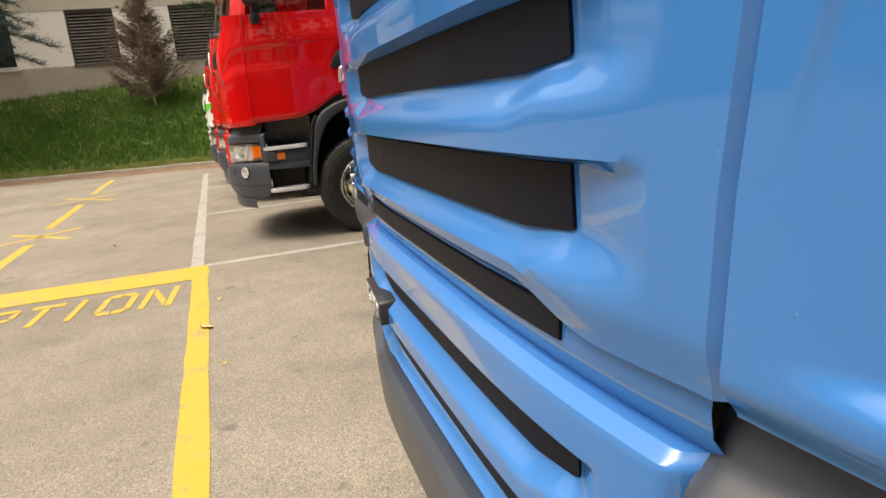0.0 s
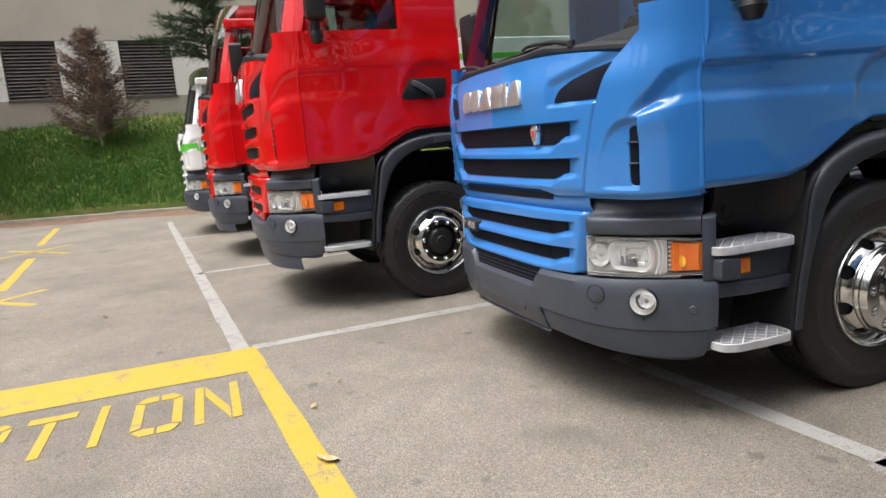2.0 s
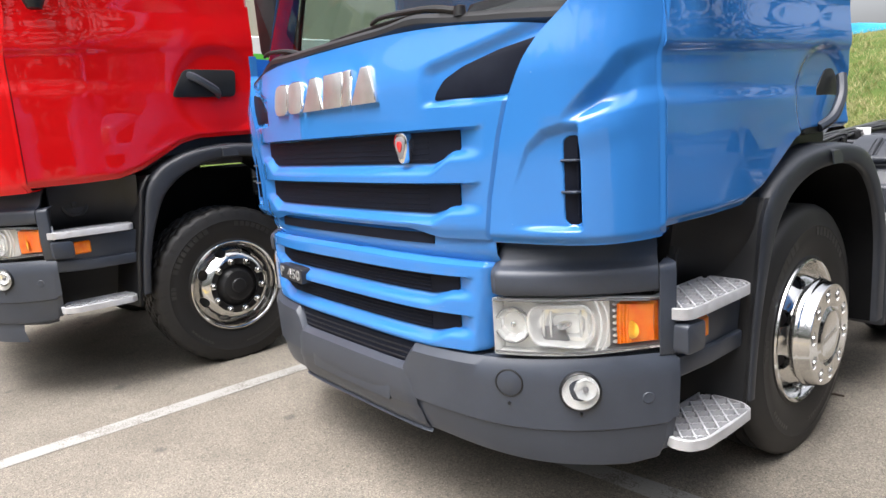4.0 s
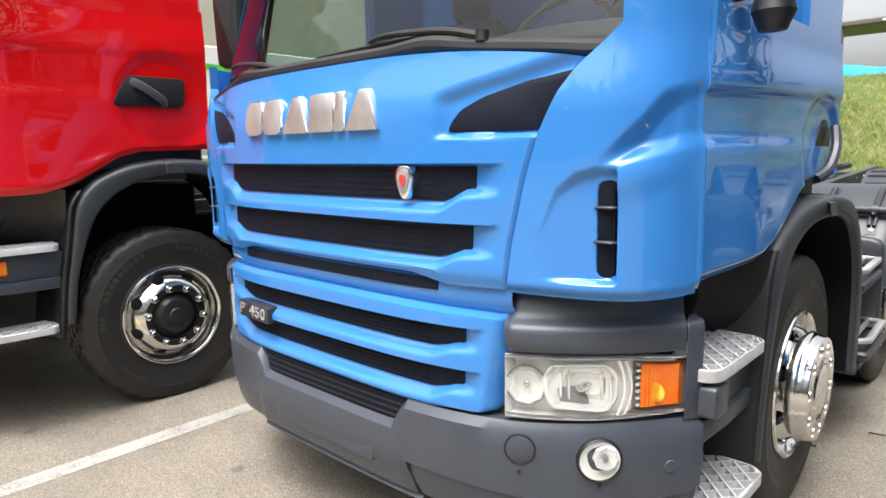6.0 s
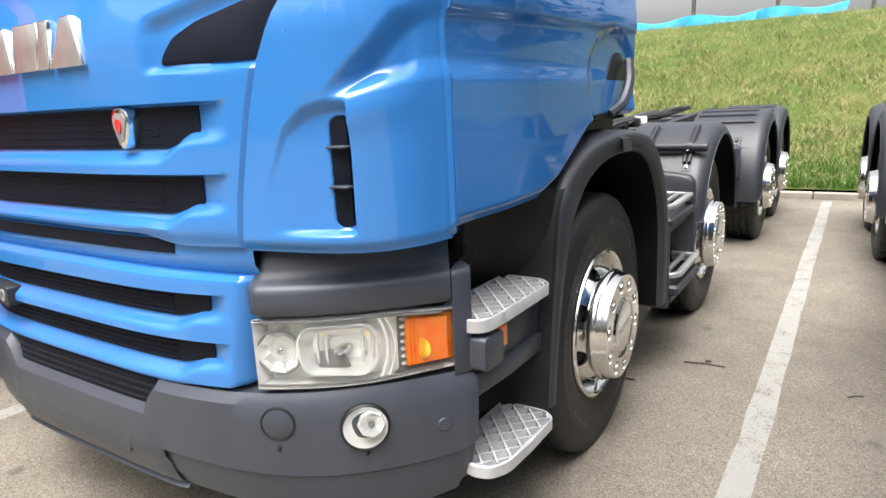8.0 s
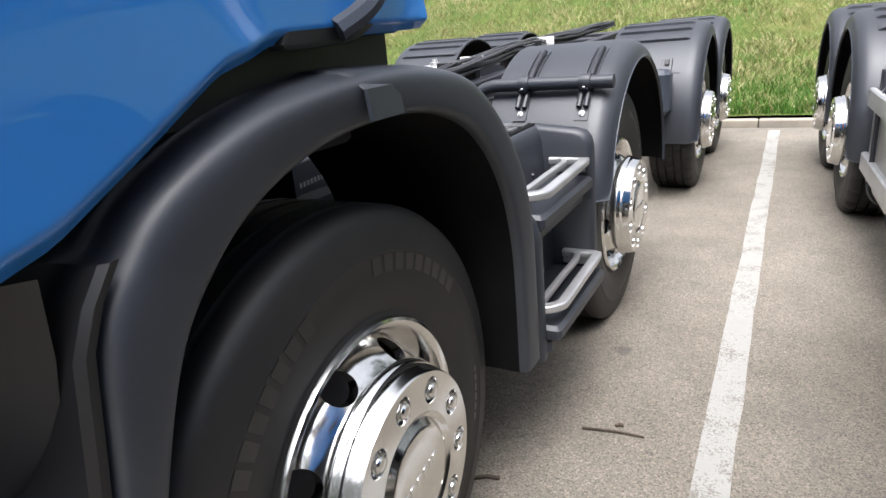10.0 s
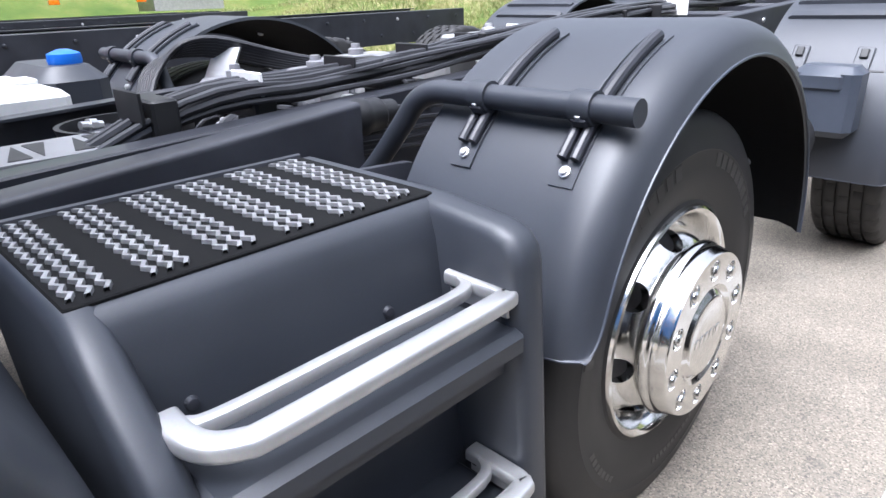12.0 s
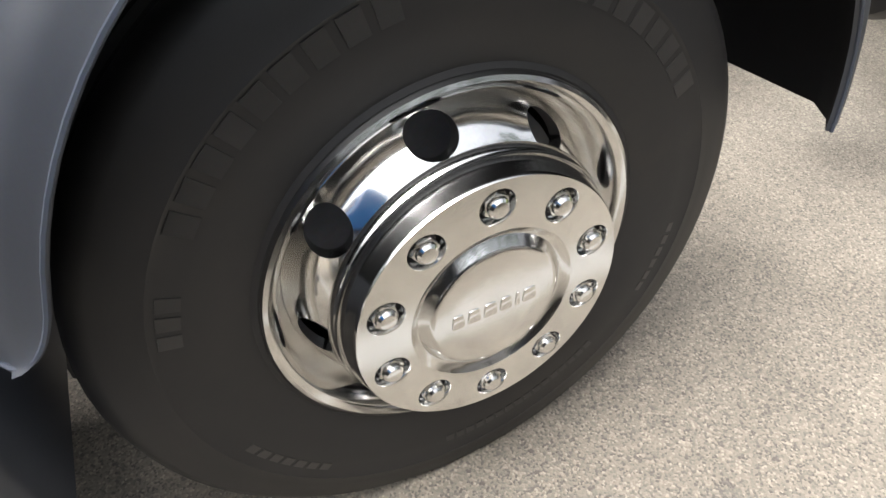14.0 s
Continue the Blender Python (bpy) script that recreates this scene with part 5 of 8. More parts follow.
        for z, d in ((0.684, 0.012), (0.690, -0.002), (0.70, -0.008), (0.80, -0.0125)) + band[5:9]:
            r = []
            for x, k in ((1.1345, 0.018), (1.1335, 0.004), (1.1365, 0.0), (1.145, 0.0), (1.153, 0.0), (1.1585, 0.005), (1.161, 0.016), (1.150, 0.040)):
                r.append((s * (x - 0.55 * d), plan_low(min(x, 1.158)) + 0.72 * d + k * FRONT[0], z))
            rows.append(r)
        rows.append([(s * 1.11, plan_low(1.15) + 0.06, 0.986)] * 8)
        part("corner_post", Mesh().grid(rows), PLASTIC, cab)
        headlight(cab, s)
    bp = part("bumper", bumper_mesh(0.352, tall), PLASTIC, cab, "charcoal plastic bumper with fog lamps")
    # set-in black grille in the bumper's middle, and the central lower section with its joints
    if not tall:
        bg = Mesh()
        bg.grid([[(x, plan_low(x) + d, z) for x in [-0.50 + 1.0 * i / 24 for i in range(25)]] for z, d in ((0.70, 0.045), (0.675, 0.022), (0.60, 0.012), (0.585, 0.03))])
        bgp = part("bumper_grille", bg, MESHBLACK, bp, "black grille in the bumper")
        for k in range(3):
            z = 0.617 + 0.02 * k
            part("grille_slat", Mesh().tube([(x, plan_low(x) + 0.012 + 0.003 * k, z) for x in [-0.40 + 0.8 * i / 12 for i in range(13)]], 0.003, 5), BLACK, bgp)
        mid = Mesh()
        rows = []
        for z, d in ((0.354, 0.02), (0.362, 0.030), (0.385, 0.010), (0.40, 0.004), (0.448, -0.006), (0.46, -0.014), (0.51, -0.0165), (0.555, -0.0185), (0.585, -0.015), (0.600, 0.006)):
            h = 0.46 - 0.06 * (z - 0.35) / 0.25
            rows.append([(x, plan_low(x) + d + (0.006 if abs(x) > h - 0.006 else 0), z) for x in [h * (-1 + i / 15) for i in range(31)]])
        mid.grid(rows)
        md = part("bumper_middle", mid, PLASTIC, bp)
        # shallow plate field pressed into the middle section
        pf = Mesh().prism(rounded([(-0.28, 0.44), (0.28, 0.44), (0.29, 0.55), (-0.29, 0.55)], 0.015, 3), lambda u, v, d: (u, plan_low(u) - 0.012 - d, v), -0.01, 0.004, 0.003)
        part("plate_field", pf, PLASTIC, md)
    for s in (1, -1):
        turn = math.atan2(plan_low(0.85) - plan_low(0.755), 0.095)
        tow = part("tow_cap", Mesh().lathe([(-0.003, 0.0), (-0.003, 0.038), (-0.001, 0.041), (0.012, 0.042)], (0, 0, 0), 32, "y"), PLASTIC, bp)
        gap = part("cap_gap", Mesh().lathe([(0.01, 0.040), (-0.0022, 0.0412), (-0.0032, 0.0435), (-0.0022, 0.0458), (0.01, 0.047)], (0, 0, 0), 32, "y"), BLACK, tow)
        tow.location, tow.rotation_euler = (s * 0.803, plan_low(0.803) - 0.0145, 0.615), (0, 0, s * turn)
        y = plan_low(0.985)
        fo = Mesh().lathe([(0.006, 0.0), (0.004, 0.034), (-0.001, 0.046), (-0.005, 0.0515)], (0, 0, 0), 32, "y")
        lamp = part("fog_lamp", fo, LAMPWHITE, bp, "round clear fog lamp in a white dish")
        ey = part("lamp_eye", Mesh().lathe([(0.003, 0.0), (0.001, 0.010), (-0.005, 0.024), (-0.008, 0.030), (-0.006, 0.032), (0.005, 0.033)], (0, 0, 0), 8, "y"), BOWL, lamp, angle=5)
        ey.location = (s * 0.014, -0.003, 0.007)
        part("lamp_bulb", Mesh().lathe([(0.004, 0.008), (-0.005, 0.0075), (-0.008, 0.0)], (s * 0.014, -0.003, 0.007), 10, "y"), LAMPGREY, lamp)
        rg = Mesh().lathe([(-0.004, 0.0505), (-0.007, 0.053), (-0.003, 0.057), (0.02, 0.060)], (0, 0, 0), 32, "y")
        part("lamp_ring", rg, BLACK, lamp)
        gl = Mesh().lathe([(-0.018, 0.0), (-0.016, 0.025), (-0.007, 0.050)], (0, 0, 0), 32, "y")
        gg = part("lamp_glass", gl, LAMPGLASS, lamp)
        gg.visible_shadow = False
        lamp.location = (s * 0.985, y - 0.020, 0.594)
        lamp.scale = (1.12, 1.0, 1.12)
        lamp.rotation_euler = (0, 0, s * math.atan2(plan_low(1.035) - plan_low(0.935), 0.10))
        for px, pz in ((0.803, 0.548), (0.985, 0.518)):
            part("bumper_hole", Mesh().lathe([(-0.021, 0.0), (-0.021, 0.005), (-0.016, 0.0055)], (s * px, plan_low(px), pz), 12, "y"), BLACK, bp)
        cap = part("sensor_cap", Mesh().lathe([(-0.004, 0.0), (-0.005, 0.017), (-0.001, 0.021), (0.008, 0.022)], (0, 0, 0), 24, "y"), PLASTIC, bp)
        cap.location, cap.rotation_euler = (s * 1.118, plan_low(1.118) - 0.013, 0.560), (0, 0, s * math.atan2(plan_low(1.135) - plan_low(1.10), 0.035))
    # black cowl under the windscreen
    cw = Mesh()
    rows = []
    for dz, d in ((-0.04, 0.06), (-0.004, 0.022), (0.008, 0.010), (0.024, 0.012), (0.038, 0.030), (0.042, 0.065), (0.036, 0.13)):
        row = []
        for k in range(49):
            x = 1.075 * (-1 + k / 24)
            hump = 0.014 * (math.exp(-((x - 0.48) / 0.11) ** 2) + math.exp(-((x + 0.52) / 0.11) ** 2)) * (1 if 0 < dz < 0.04 else 0)
            zc = 1.738 - 0.050 * min(abs(x) / 0.98, 1) ** 3 + 0.10 * max(abs(x) - 0.97, 0)
            row.append((x, plan_cab(x) + lean(1.74) + d - 0.4 * hump, zc + dz + hump))
        rows.append(row)
    cw.grid(rows)
    part("cowl", cw, BLACK, cab, "black cowl below the windscreen")
    if lettered:
        name_shapes(cab, 0, (1.522, 1.648))
    if full:
        shield(cab, 0.432, 1.370)
    if text:
        model_plate(cab, -0.648 if tall else -0.565, -0.375 if tall else -0.315, 0.805 if tall else 0.835, text)
    window_band(cab, paint, 0.0)
    interior(cab, 0)
    for s in (1, -1):
        mirror(cab, s, 2.10, rise)
    wiper(cab, 0.66, -0.10)
    wiper(cab, -0.32, -0.90)
    # grip in the rear of each door
    for s in (1, -1):
        out = [(1.30, 1.305), (1.50, 1.31), (1.63, 1.37), (1.645, 1.50), (1.58, 1.56), (1.50, 1.555), (1.42, 1.48), (1.34, 1.36)]
        if rise > 1.1:
            out = [(1.15, 1.425), (1.56, 1.425), (1.58, 1.545), (1.25, 1.545)]
        out = rounded(out, 0.03, 3)
        xg = 1.172 if rise < 1.1 else 1.192
        hm = Mesh().prism(out, lambda u, v, d: (s * (xg + d), u, v), -0.02, 0.010, 0.006)
        hd = part("door_grip", hm, BLACK, cab, "black door grip recess")
        line = [(1.185, 1.44, 1.33), (1.215, 1.50, 1.37), (1.220, 1.565, 1.45), (1.205, 1.60, 1.53)] if rise < 1.1 else [(1.185, 1.27, 1.520), (1.222, 1.31, 1.505), (1.226, 1.42, 1.455), (1.190, 1.45, 1.435)]
        bar = Mesh().tube(smooth_path([(s * a, b, c) for a, b, c in line], 5), 0.020, 8)
        part("grip_bar", bar, PLASTIC, hd)
    CAB_RISE[0] = 1.0


def steps(truck, side):
    """Entry steps ahead of the front wheel: black well, beam with marker lamp, two cast treads."""
    f = side < 0
    w = Mesh()
    rows = []
    for y, x in ((0.425, 1.13), (0.44, 1.085), (0.50, 1.062), (0.60, 1.060), (0.68, 1.064), (0.74, 1.078), (0.79, 1.102), (0.83, 1.132), (0.86, 1.160), (0.885, 1.180)):
        rows.append([(x - 0.20, y, 0.33), (x - 0.19, y, 0.62), (x - 0.11, y, 0.80), (x - 0.055, y, 0.862), (x - 0.025, y, 0.93), (x + 0.008, y, 1.03), (x + 0.020, y, 1.12)])
    w.grid(rows)
    if f:
        w.flipx()
    well = part("step_well", w, BLACK, truck, "black moulded step well below the door")
    back = Mesh()
    rows = []
    for z, y in ((0.33, 0.806), (0.50, 0.826), (0.64, 0.842), (0.80, 0.872), (0.92, 0.892), (1.02, 0.908), (1.07, 0.932), (1.11, 0.962)):
        rows.append([(x, y - k, z) for x, k in ((0.80, 0.055), (0.98, 0.050), (1.05, 0.042), (1.10, 0.028), (1.14, 0.020), (1.17, 0.016), (1.194, 0.012), (1.202, 0.002), (1.198, -0.012))])
    back.grid(rows)
    if f:
        back.flipx()
    part("well_panel", back, BLACK, well)
    cap = Mesh().lathe([(0.0, 0.075), (0.010, 0.070), (0.012, 0.058), (0.004, 0.054), (0.004, 0.02), (0.02, 0.018), (0.024, 0.0)], (1.040, 0.57, 0.975), 28, "x")
    if f:
        cap.flipx()
    part("filler_cap", cap, BLACK, well)
    b = Mesh()
    out = rounded([(0.415, 0.665), (0.88, 0.655), (0.89, 0.795), (0.415, 0.795)], 0.015, 3)
    b.prism(out, lambda u, v, d: (d, u, v), 1.0, 1.160, 0.008)
    if f:
        b.flipx()
    beam = part("step_beam", b, PLASTIC, truck, "charcoal beam that carries the upper step")
    ledge = Mesh().prism(rounded([(0.412, 0.612), (0.60, 0.600), (0.895, 0.600), (0.900, 0.660), (0.60, 0.662), (0.412, 0.680)], 0.012, 3), lambda u, v, d: (d, u, v), 1.0, 1.176, 0.008)
    if f:
        ledge.flipx()
    part("beam_ledge", ledge, PLASTIC, beam)
    nose = Mesh()
    nose.prism(rounded([(0.396, 0.694), (0.505, 0.690), (0.505, 0.786), (0.396, 0.790)], 0.018, 4), lambda u, v, d: (d, u, v), 1.05, 1.212, 0.007)
    if f:
        nose.flipx()
    part("beam_nose", nose, PLASTIC, beam)
    mk = Mesh().box(1.15, 1.176, 0.504, 0.596, 0.700, 0.772, 0.006)
    if f:
        mk.flipx()
    part("marker_lamp", mk, AMBERBACK, beam, "amber side marker lamp")
    step_tread(1.035, 1.218, 0.385, 0.838, 0.840, 0.050, "upper_step", truck, f)
    step_tread(1.045, 1.246, 0.396, 0.795, 0.412, 0.090, "lower_step", truck, f)
    leg = Mesh().box(0.98, 1.02, 0.44, 0.80, 0.33, 0.37, 0.005)
    if f:
        leg.flipx()
    part("step_bracket", leg, BLACK, truck)


# ---- lorry: chassis ----
def round_fender(truck, side, y, z, ribs=False, clamp=True, r=0.646, a0=1, a1=170.5, x_in=0.76, x_out=1.268, tag="wheel guard"):
    """A round guard over a wheel: crown, soft outer shoulder and a thin bright lip."""
    rows = []
    n = 44
    deep = 0.070 if clamp else 0.100
    prof = [(x_in, r - 0.012), (x_in + 0.002, r), (x_out - 0.10, r + 0.004), (x_out - 0.062, r + 0.001), (x_out - 0.036, r - 0.010), (x_out - 0.018, r - 0.028), (x_out - 0.008, r - 0.044), (x_out - 0.002, r - deep + 0.008), (x_out + 0.003, r - deep), (x_out - 0.006, r - deep - 0.006), (x_out - 0.012, r - deep + 0.002), (x_out - 0.030, r - 0.044), (x_out - 0.08, r - 0.012), (x_in, r - 0.012)]
    def skirt(deg):
        """How much of the side skirt is left towards the guard's front foot."""
        q = min(max((deg - (a1 - 8)) / 8, 0.0), 1.0)
        return max(1 - q * q, 0.0) ** 0.5
    angles = [lerp(a0, a1 - 8, k / n) for k in range(n)] + [a1 - 8 + 8 * math.sin(math.pi / 2 * k / 8) for k in range(9)]
    for deg in angles:
        a = radians(deg)
        w = skirt(deg)
        rows.append([(side * x, y + (rr if rr > r - 0.03 else r - 0.03 - (r - 0.03 - rr) * w) * math.cos(a), z + (rr if rr > r - 0.03 else r - 0.03 - (r - 0.03 - rr) * w) * math.sin(a)) for x, rr in prof])
    m = Mesh().grid([q[:10] for q in rows])
    for k in (0, -1):
        m.add(rows[k], [tuple(range(len(prof) - 1))])
    g = part("mudguard", m, FENDER, truck, "charcoal plastic mudguard over a wheel")
    # the guard's underside carries its shade as near-black colour
    part("guard_shade_lining", Mesh().grid([q[9:] for q in rows]), SHADE_DECK_BLACK, g, "inside of the guard, near-black for its shade")
    edge_line = []
    for deg in angles:
        q, rr = radians(deg), r - 0.03 - (deep - 0.029) * skirt(deg)
        edge_line.append((side * (x_out + 0.002 - 0.014 * (1 - skirt(deg)) ** 2), y + rr * math.cos(q), z + rr * math.sin(q)))
    q = radians(a1 + 0.25)
    for x, rr in ((x_out - 0.036, r - 0.012), (x_out - 0.070, r), (x_out - 0.20, r + 0.002), (x_in, r)):
        edge_line.append((side * x, y + rr * math.cos(q), z + rr * math.sin(q)))
    lip = Mesh().tube(edge_line, 0.0034, 6)
    part("guard_lip", lip, PLASTIC, g, "thin moulded edge")
    if ribs:
        for k in range(7):
            a = radians(lerp(56, 122, k / 6))
            rib = Mesh()
            rws = []
            for da, h in ((-0.036, -0.002), (-0.027, 0.017), (0.027, 0.017), (0.036, -0.002)):
                rws.append([(side * x, y + (r + h + q) * math.cos(a + da), z + (r + h + q) * math.sin(a + da)) for x, q in ((x_in + 0.03, -0.008), (x_in + 0.045, 0.0), (x_out - 0.13, 0.003), (x_out - 0.105, -0.010))])
            rib.grid(rws)
            part("guard_rib", rib, FENDER, g)
    if clamp:
        for xo in (0.900, 1.146):
            b = Mesh()
            def at(a_deg, h, w):
                a = radians(a_deg + 2.7)
                return (side * (xo + w), y + (r + h) * math.cos(a), z + (r + h) * math.sin(a))
            # flat strap, long channel and pinch block on the guard
            rws = []
            for q in range(17):
                a = lerp(141, 104, q / 16)
                rws.append([at(a, 0.001, -0.026), at(a, 0.007, -0.026), at(a, 0.007, 0.026), at(a, 0.001, 0.026)])
            b.grid(rws, close_u=True)
            b.add(rws[0], [(0, 1, 2, 3)])
            b.add(rws[-1], [(3, 2, 1, 0)])
            strap = part("guard_strap", b, FENDER, g, "plastic strap with bolt")
            for w in (-0.014, 0.013):
                part("strap_channel", Mesh().tube([at(lerp(136.5, 129, q / 4), 0.017, w) for q in range(5)], 0.0105, 10), CHASSIS, strap)
            part("strap_rod", Mesh().tube([at(lerp(125, 106, q / 8), 0.016, 0.006) for q in range(9)], 0.0125, 10), CHASSIS, strap)
            edge = Mesh().tube([at(lerp(126, 104.5, q / 8), 0.010, -0.021) for q in range(9)], 0.005, 6)
            part("strap_edge", edge, FENDER, strap)
            bolt = part("bolt", Mesh().lathe([(-0.004, 0.012), (0.004, 0.012), (0.005, 0.008), (0.010, 0.0075), (0.012, 0.0)], (0, 0, 0), 8, "z"), SATIN, strap)
            bolt.location, bolt.rotation_euler = at(138.5, 0.008, 0.0), (radians(51.2), 0, 0)
            pin = part("pinch_block", Mesh().box(-0.016, 0.016, -0.010, 0.010, -0.010, 0.012, 0.003), CHASSIS, strap)
            pin.location, pin.rotation_euler = at(130.5, 0.034, 0.0), (radians(40), 0, 0)
            pb = part("pinch_bolt", Mesh().lathe([(0.010, 0.009), (0.018, 0.0085), (0.020, 0.0)], (0, 0, 0), 6, "z"), SATIN, strap)
            pb.location, pb.rotation_euler = at(130.5, 0.034, 0.0), (radians(40), 0, 0)
        # bent carrying pipe with clamps
        pa = radians(131)
        py, pz = y + (r + 0.040) * math.cos(pa), z + (r + 0.040) * math.sin(pa)
        pipe = Mesh()
        path = smooth_path([(side * 0.36, py - 0.045, pz - 0.36), (side * 0.46, py - 0.035, pz - 0.285), (side * 0.56, py - 0.022, pz - 0.195), (side * 0.655, py - 0.010, pz - 0.085), (side * 0.70, py - 0.004, pz - 0.030), (side * 0.755, py, pz - 0.004), (side * 0.83, py, pz), (side * 1.0, py, pz), (side * 1.252, py, pz)], 6)
        pipe.tube(path, 0.0255, 18)
        pp = part("guard_pipe", pipe, FENDER, truck, "dark bent pipe that carries the mudguard")
        for xo in (0.900, 1.146):
            cl = Mesh().lathe([(-0.022, 0.026), (-0.022, 0.032), (-0.012, 0.033), (0.012, 0.033), (0.022, 0.032), (0.022, 0.026)], (side * xo, py, pz), 20, "x")
            part("pipe_clamp", cl, FENDER, pp)
    return g


def guard_bolts(truck, side, y, z, r=0.565):
    for a in (20, 48, 70, 5):
        b = Mesh().lathe([(-0.004, 0.014), (0.003, 0.013), (0.006, 0.0)], (0, 0, 0), 10, "z")
        o = part("guard_bolt", b, SATIN, truck)
        for xo in (0.98,):
            o.location = (side * (xo + 0.12 * math.sin(a)), y + (r + 0.028) * math.cos(radians(a)), z + (r + 0.028) * math.sin(radians(a)))
            o.rotation_euler = (radians(90 + a) * 1.0, 0, 0)


def battery_box(truck, side):
    """Step box between the front axles: tread deck on top, two cheeks, two shelves with rails."""
    f = side < 0
    y0, y1, xi, xw, xo, zt = 2.135, 2.748, 0.66, 1.085, 1.252, 0.980
    m = Mesh()
    # back block with a rolled upper edge, then a cheek at each end
    prof = [(xi, 0.36), (xw + 0.03, 0.36), (xw + 0.012, 0.60), (xw - 0.004, zt - 0.06), (xw - 0.012, zt - 0.025), (xw - 0.024, zt - 0.006), (xw - 0.040, zt), (xi, zt)]
    m.grid([[(x, y, z) for x, z in prof] for y in (y0 + 0.01, y1 - 0.03)], close_u=True)
    for ya, yb in ((y0 - 0.012, y0 + 0.048), (y1 - 0.075, y1)):
        rear = ya > 2.4
        out = [(xi, 0.36), (xo, 0.36), (xo, 0.905), (xo - 0.006, 0.932), (xo - 0.022, 0.954), (xo - 0.050, 0.964), (xw - 0.03, zt), (xi, zt)]
        if not rear:
            out = [(xi, 0.36), (xo, 0.36), (xo, 0.74), (xo - 0.012, 0.79), (xo - 0.050, 0.845), (xw + 0.03, 0.925), (xw - 0.03, zt), (xi, zt)]
        rows = []
        for q, cut in ((0.0, 0.016), (0.14, 0.004), (0.3, 0.0), (0.7, 0.0), (0.86, 0.004), (1.0, 0.016)):
            row = []
            for x, z in out:
                yy = lerp(ya, yb, q)
                tilt = 0.04 * (1 - sstep(0.36, zt, z)) if rear else 0.02 * (1 - sstep(0.36, zt, z))
                row.append((x - (cut if x > xw - 0.035 else 0), yy + tilt, z - (cut if z > 0.5 else 0) + (0.0005 if q in (0.3, 0.7) else 0)))
            rows.append(row)
        m.grid(rows, close_u=True)
        n = len(out)
        o = len(m.v)
        m.f.append(tuple(range(o - n, o)))
        m.f.append(tuple(range(o - 6 * n, o - 5 * n))[::-1])
    if f:
        m.flipx()
    box = part("step_box", m, FENDER, truck, "moulded charcoal step box with tread deck", angle=50)
    # deck
    d = Mesh().box(xi + 0.005, xw - 0.035, y0 + 0.005, y1 - 0.045, zt - 0.005, zt + 0.004, 0.002)
    if f:
        d.flipx()
    deck = part("tread_deck", d, SHADE_DECK_BLACK, box, "black tread deck with serrated ridges")
    fr = Mesh().tube([(xi + 0.005, y0 + 0.01, zt + 0.005), (xi + 0.005, y1 - 0.05, zt + 0.005)], 0.008, 6)
    if f:
        fr.flipx()
    part("deck_edge", fr, CHASSIS, deck)
    for g in range(6):
        for k in range(3):
            yy = y0 + 0.020 + g * 0.094 + k * 0.0205
            if yy > y1 - 0.06:
                continue
            n = 24
            top, w = [], 0.0032
            for i in range(n + 1):
                x = lerp(xi + 0.02, xw - 0.05, i / n)
                off = 0.0040 * (1 if i % 2 else -1)
                top.append((x, yy + off, zt + 0.004 + (0.0062 if i % 2 else 0.0052)))
            rid = Mesh().grid([[(p[0], p[1] - 0.004, zt + 0.002) for p in top], [(p[0], p[1] - w, p[2]) for p in top], [(p[0], p[1] + w, p[2]) for p in top], [(p[0], p[1] + 0.004, zt + 0.002) for p in top]])
            if f:
                rid.flipx()
            part("tread_ridge", rid, RIDGE, deck, angle=15)
    # shelves and bright rails
    for zs, grow in ((0.806, 0.0), (0.468, 0.040)):
        s = Mesh().box(xw - 0.06, xo + 0.004 + grow, y0 + 0.045, y1 - 0.050, zs - 0.050, zs, 0.012)
        s.box(xw - 0.06, xo - 0.030 + grow, y0 + 0.050, y1 - 0.055, zs - 0.10, zs - 0.045, 0.012)
        if f:
            s.flipx()
        sh = part("shelf", s, FENDER, box, "charcoal foot shelf")
        zr = zs + 0.052
        xa, xb, ya, yb = xw + 0.022 + grow, xo - 0.018 + grow, y0 + 0.055, y1 - 0.066
        loop = smooth_path([(xa, yb, zr), (xb - 0.05, yb, zr), (xb - 0.012, yb - 0.004, zr), (xb, yb - 0.03, zr), (xb + 0.006, lerp(ya, yb, 0.5), zr), (xb + 0.010, ya + 0.075, zr), (xb + 0.005, ya + 0.040, zr), (xb - 0.016, ya + 0.012, zr), (xb - 0.050, ya, zr), (xa + 0.03, ya, zr)], 5)
        ra = Mesh().sweep(loop, rounded([(-0.017, -0.013), (0.017, -0.013), (0.017, 0.012), (-0.017, 0.012)], 0.008, 3))
        if f:
            ra.flipx()
        rail = part("step_rail", ra, SATIN, box, "satin aluminium step rail")
        inner = Mesh().sweep(smooth_path([(xa + 0.035, yb - 0.01, zr), (xb - 0.062, yb - 0.05, zr), (xb - 0.058, lerp(ya, yb, 0.5), zr), (xb - 0.054, ya + 0.05, zr), (xa + 0.06, ya + 0.01, zr)], 5), rounded([(-0.010, -0.010), (0.010, -0.010), (0.010, 0.010), (-0.010, 0.010)], 0.004, 2))
        if f:
            inner.flipx()
        part("inner_rail", inner, SATIN, rail)
        for xx in (xa + 0.018,):
            for yy in (yb - 0.004, ya + 0.004):
                bo = Mesh().lathe([(-0.010, 0.009), (0.010, 0.009), (0.012, 0.0)], (xx, yy, zr - 0.006), 10, "y")
                if f:
                    bo.flipx()
                part("bolt", bo, BLACK, rail)
        foot = Mesh().box(xa, xb, yb - 0.006, yb + 0.012, zr - 0.040, zr - 0.004, 0.004)
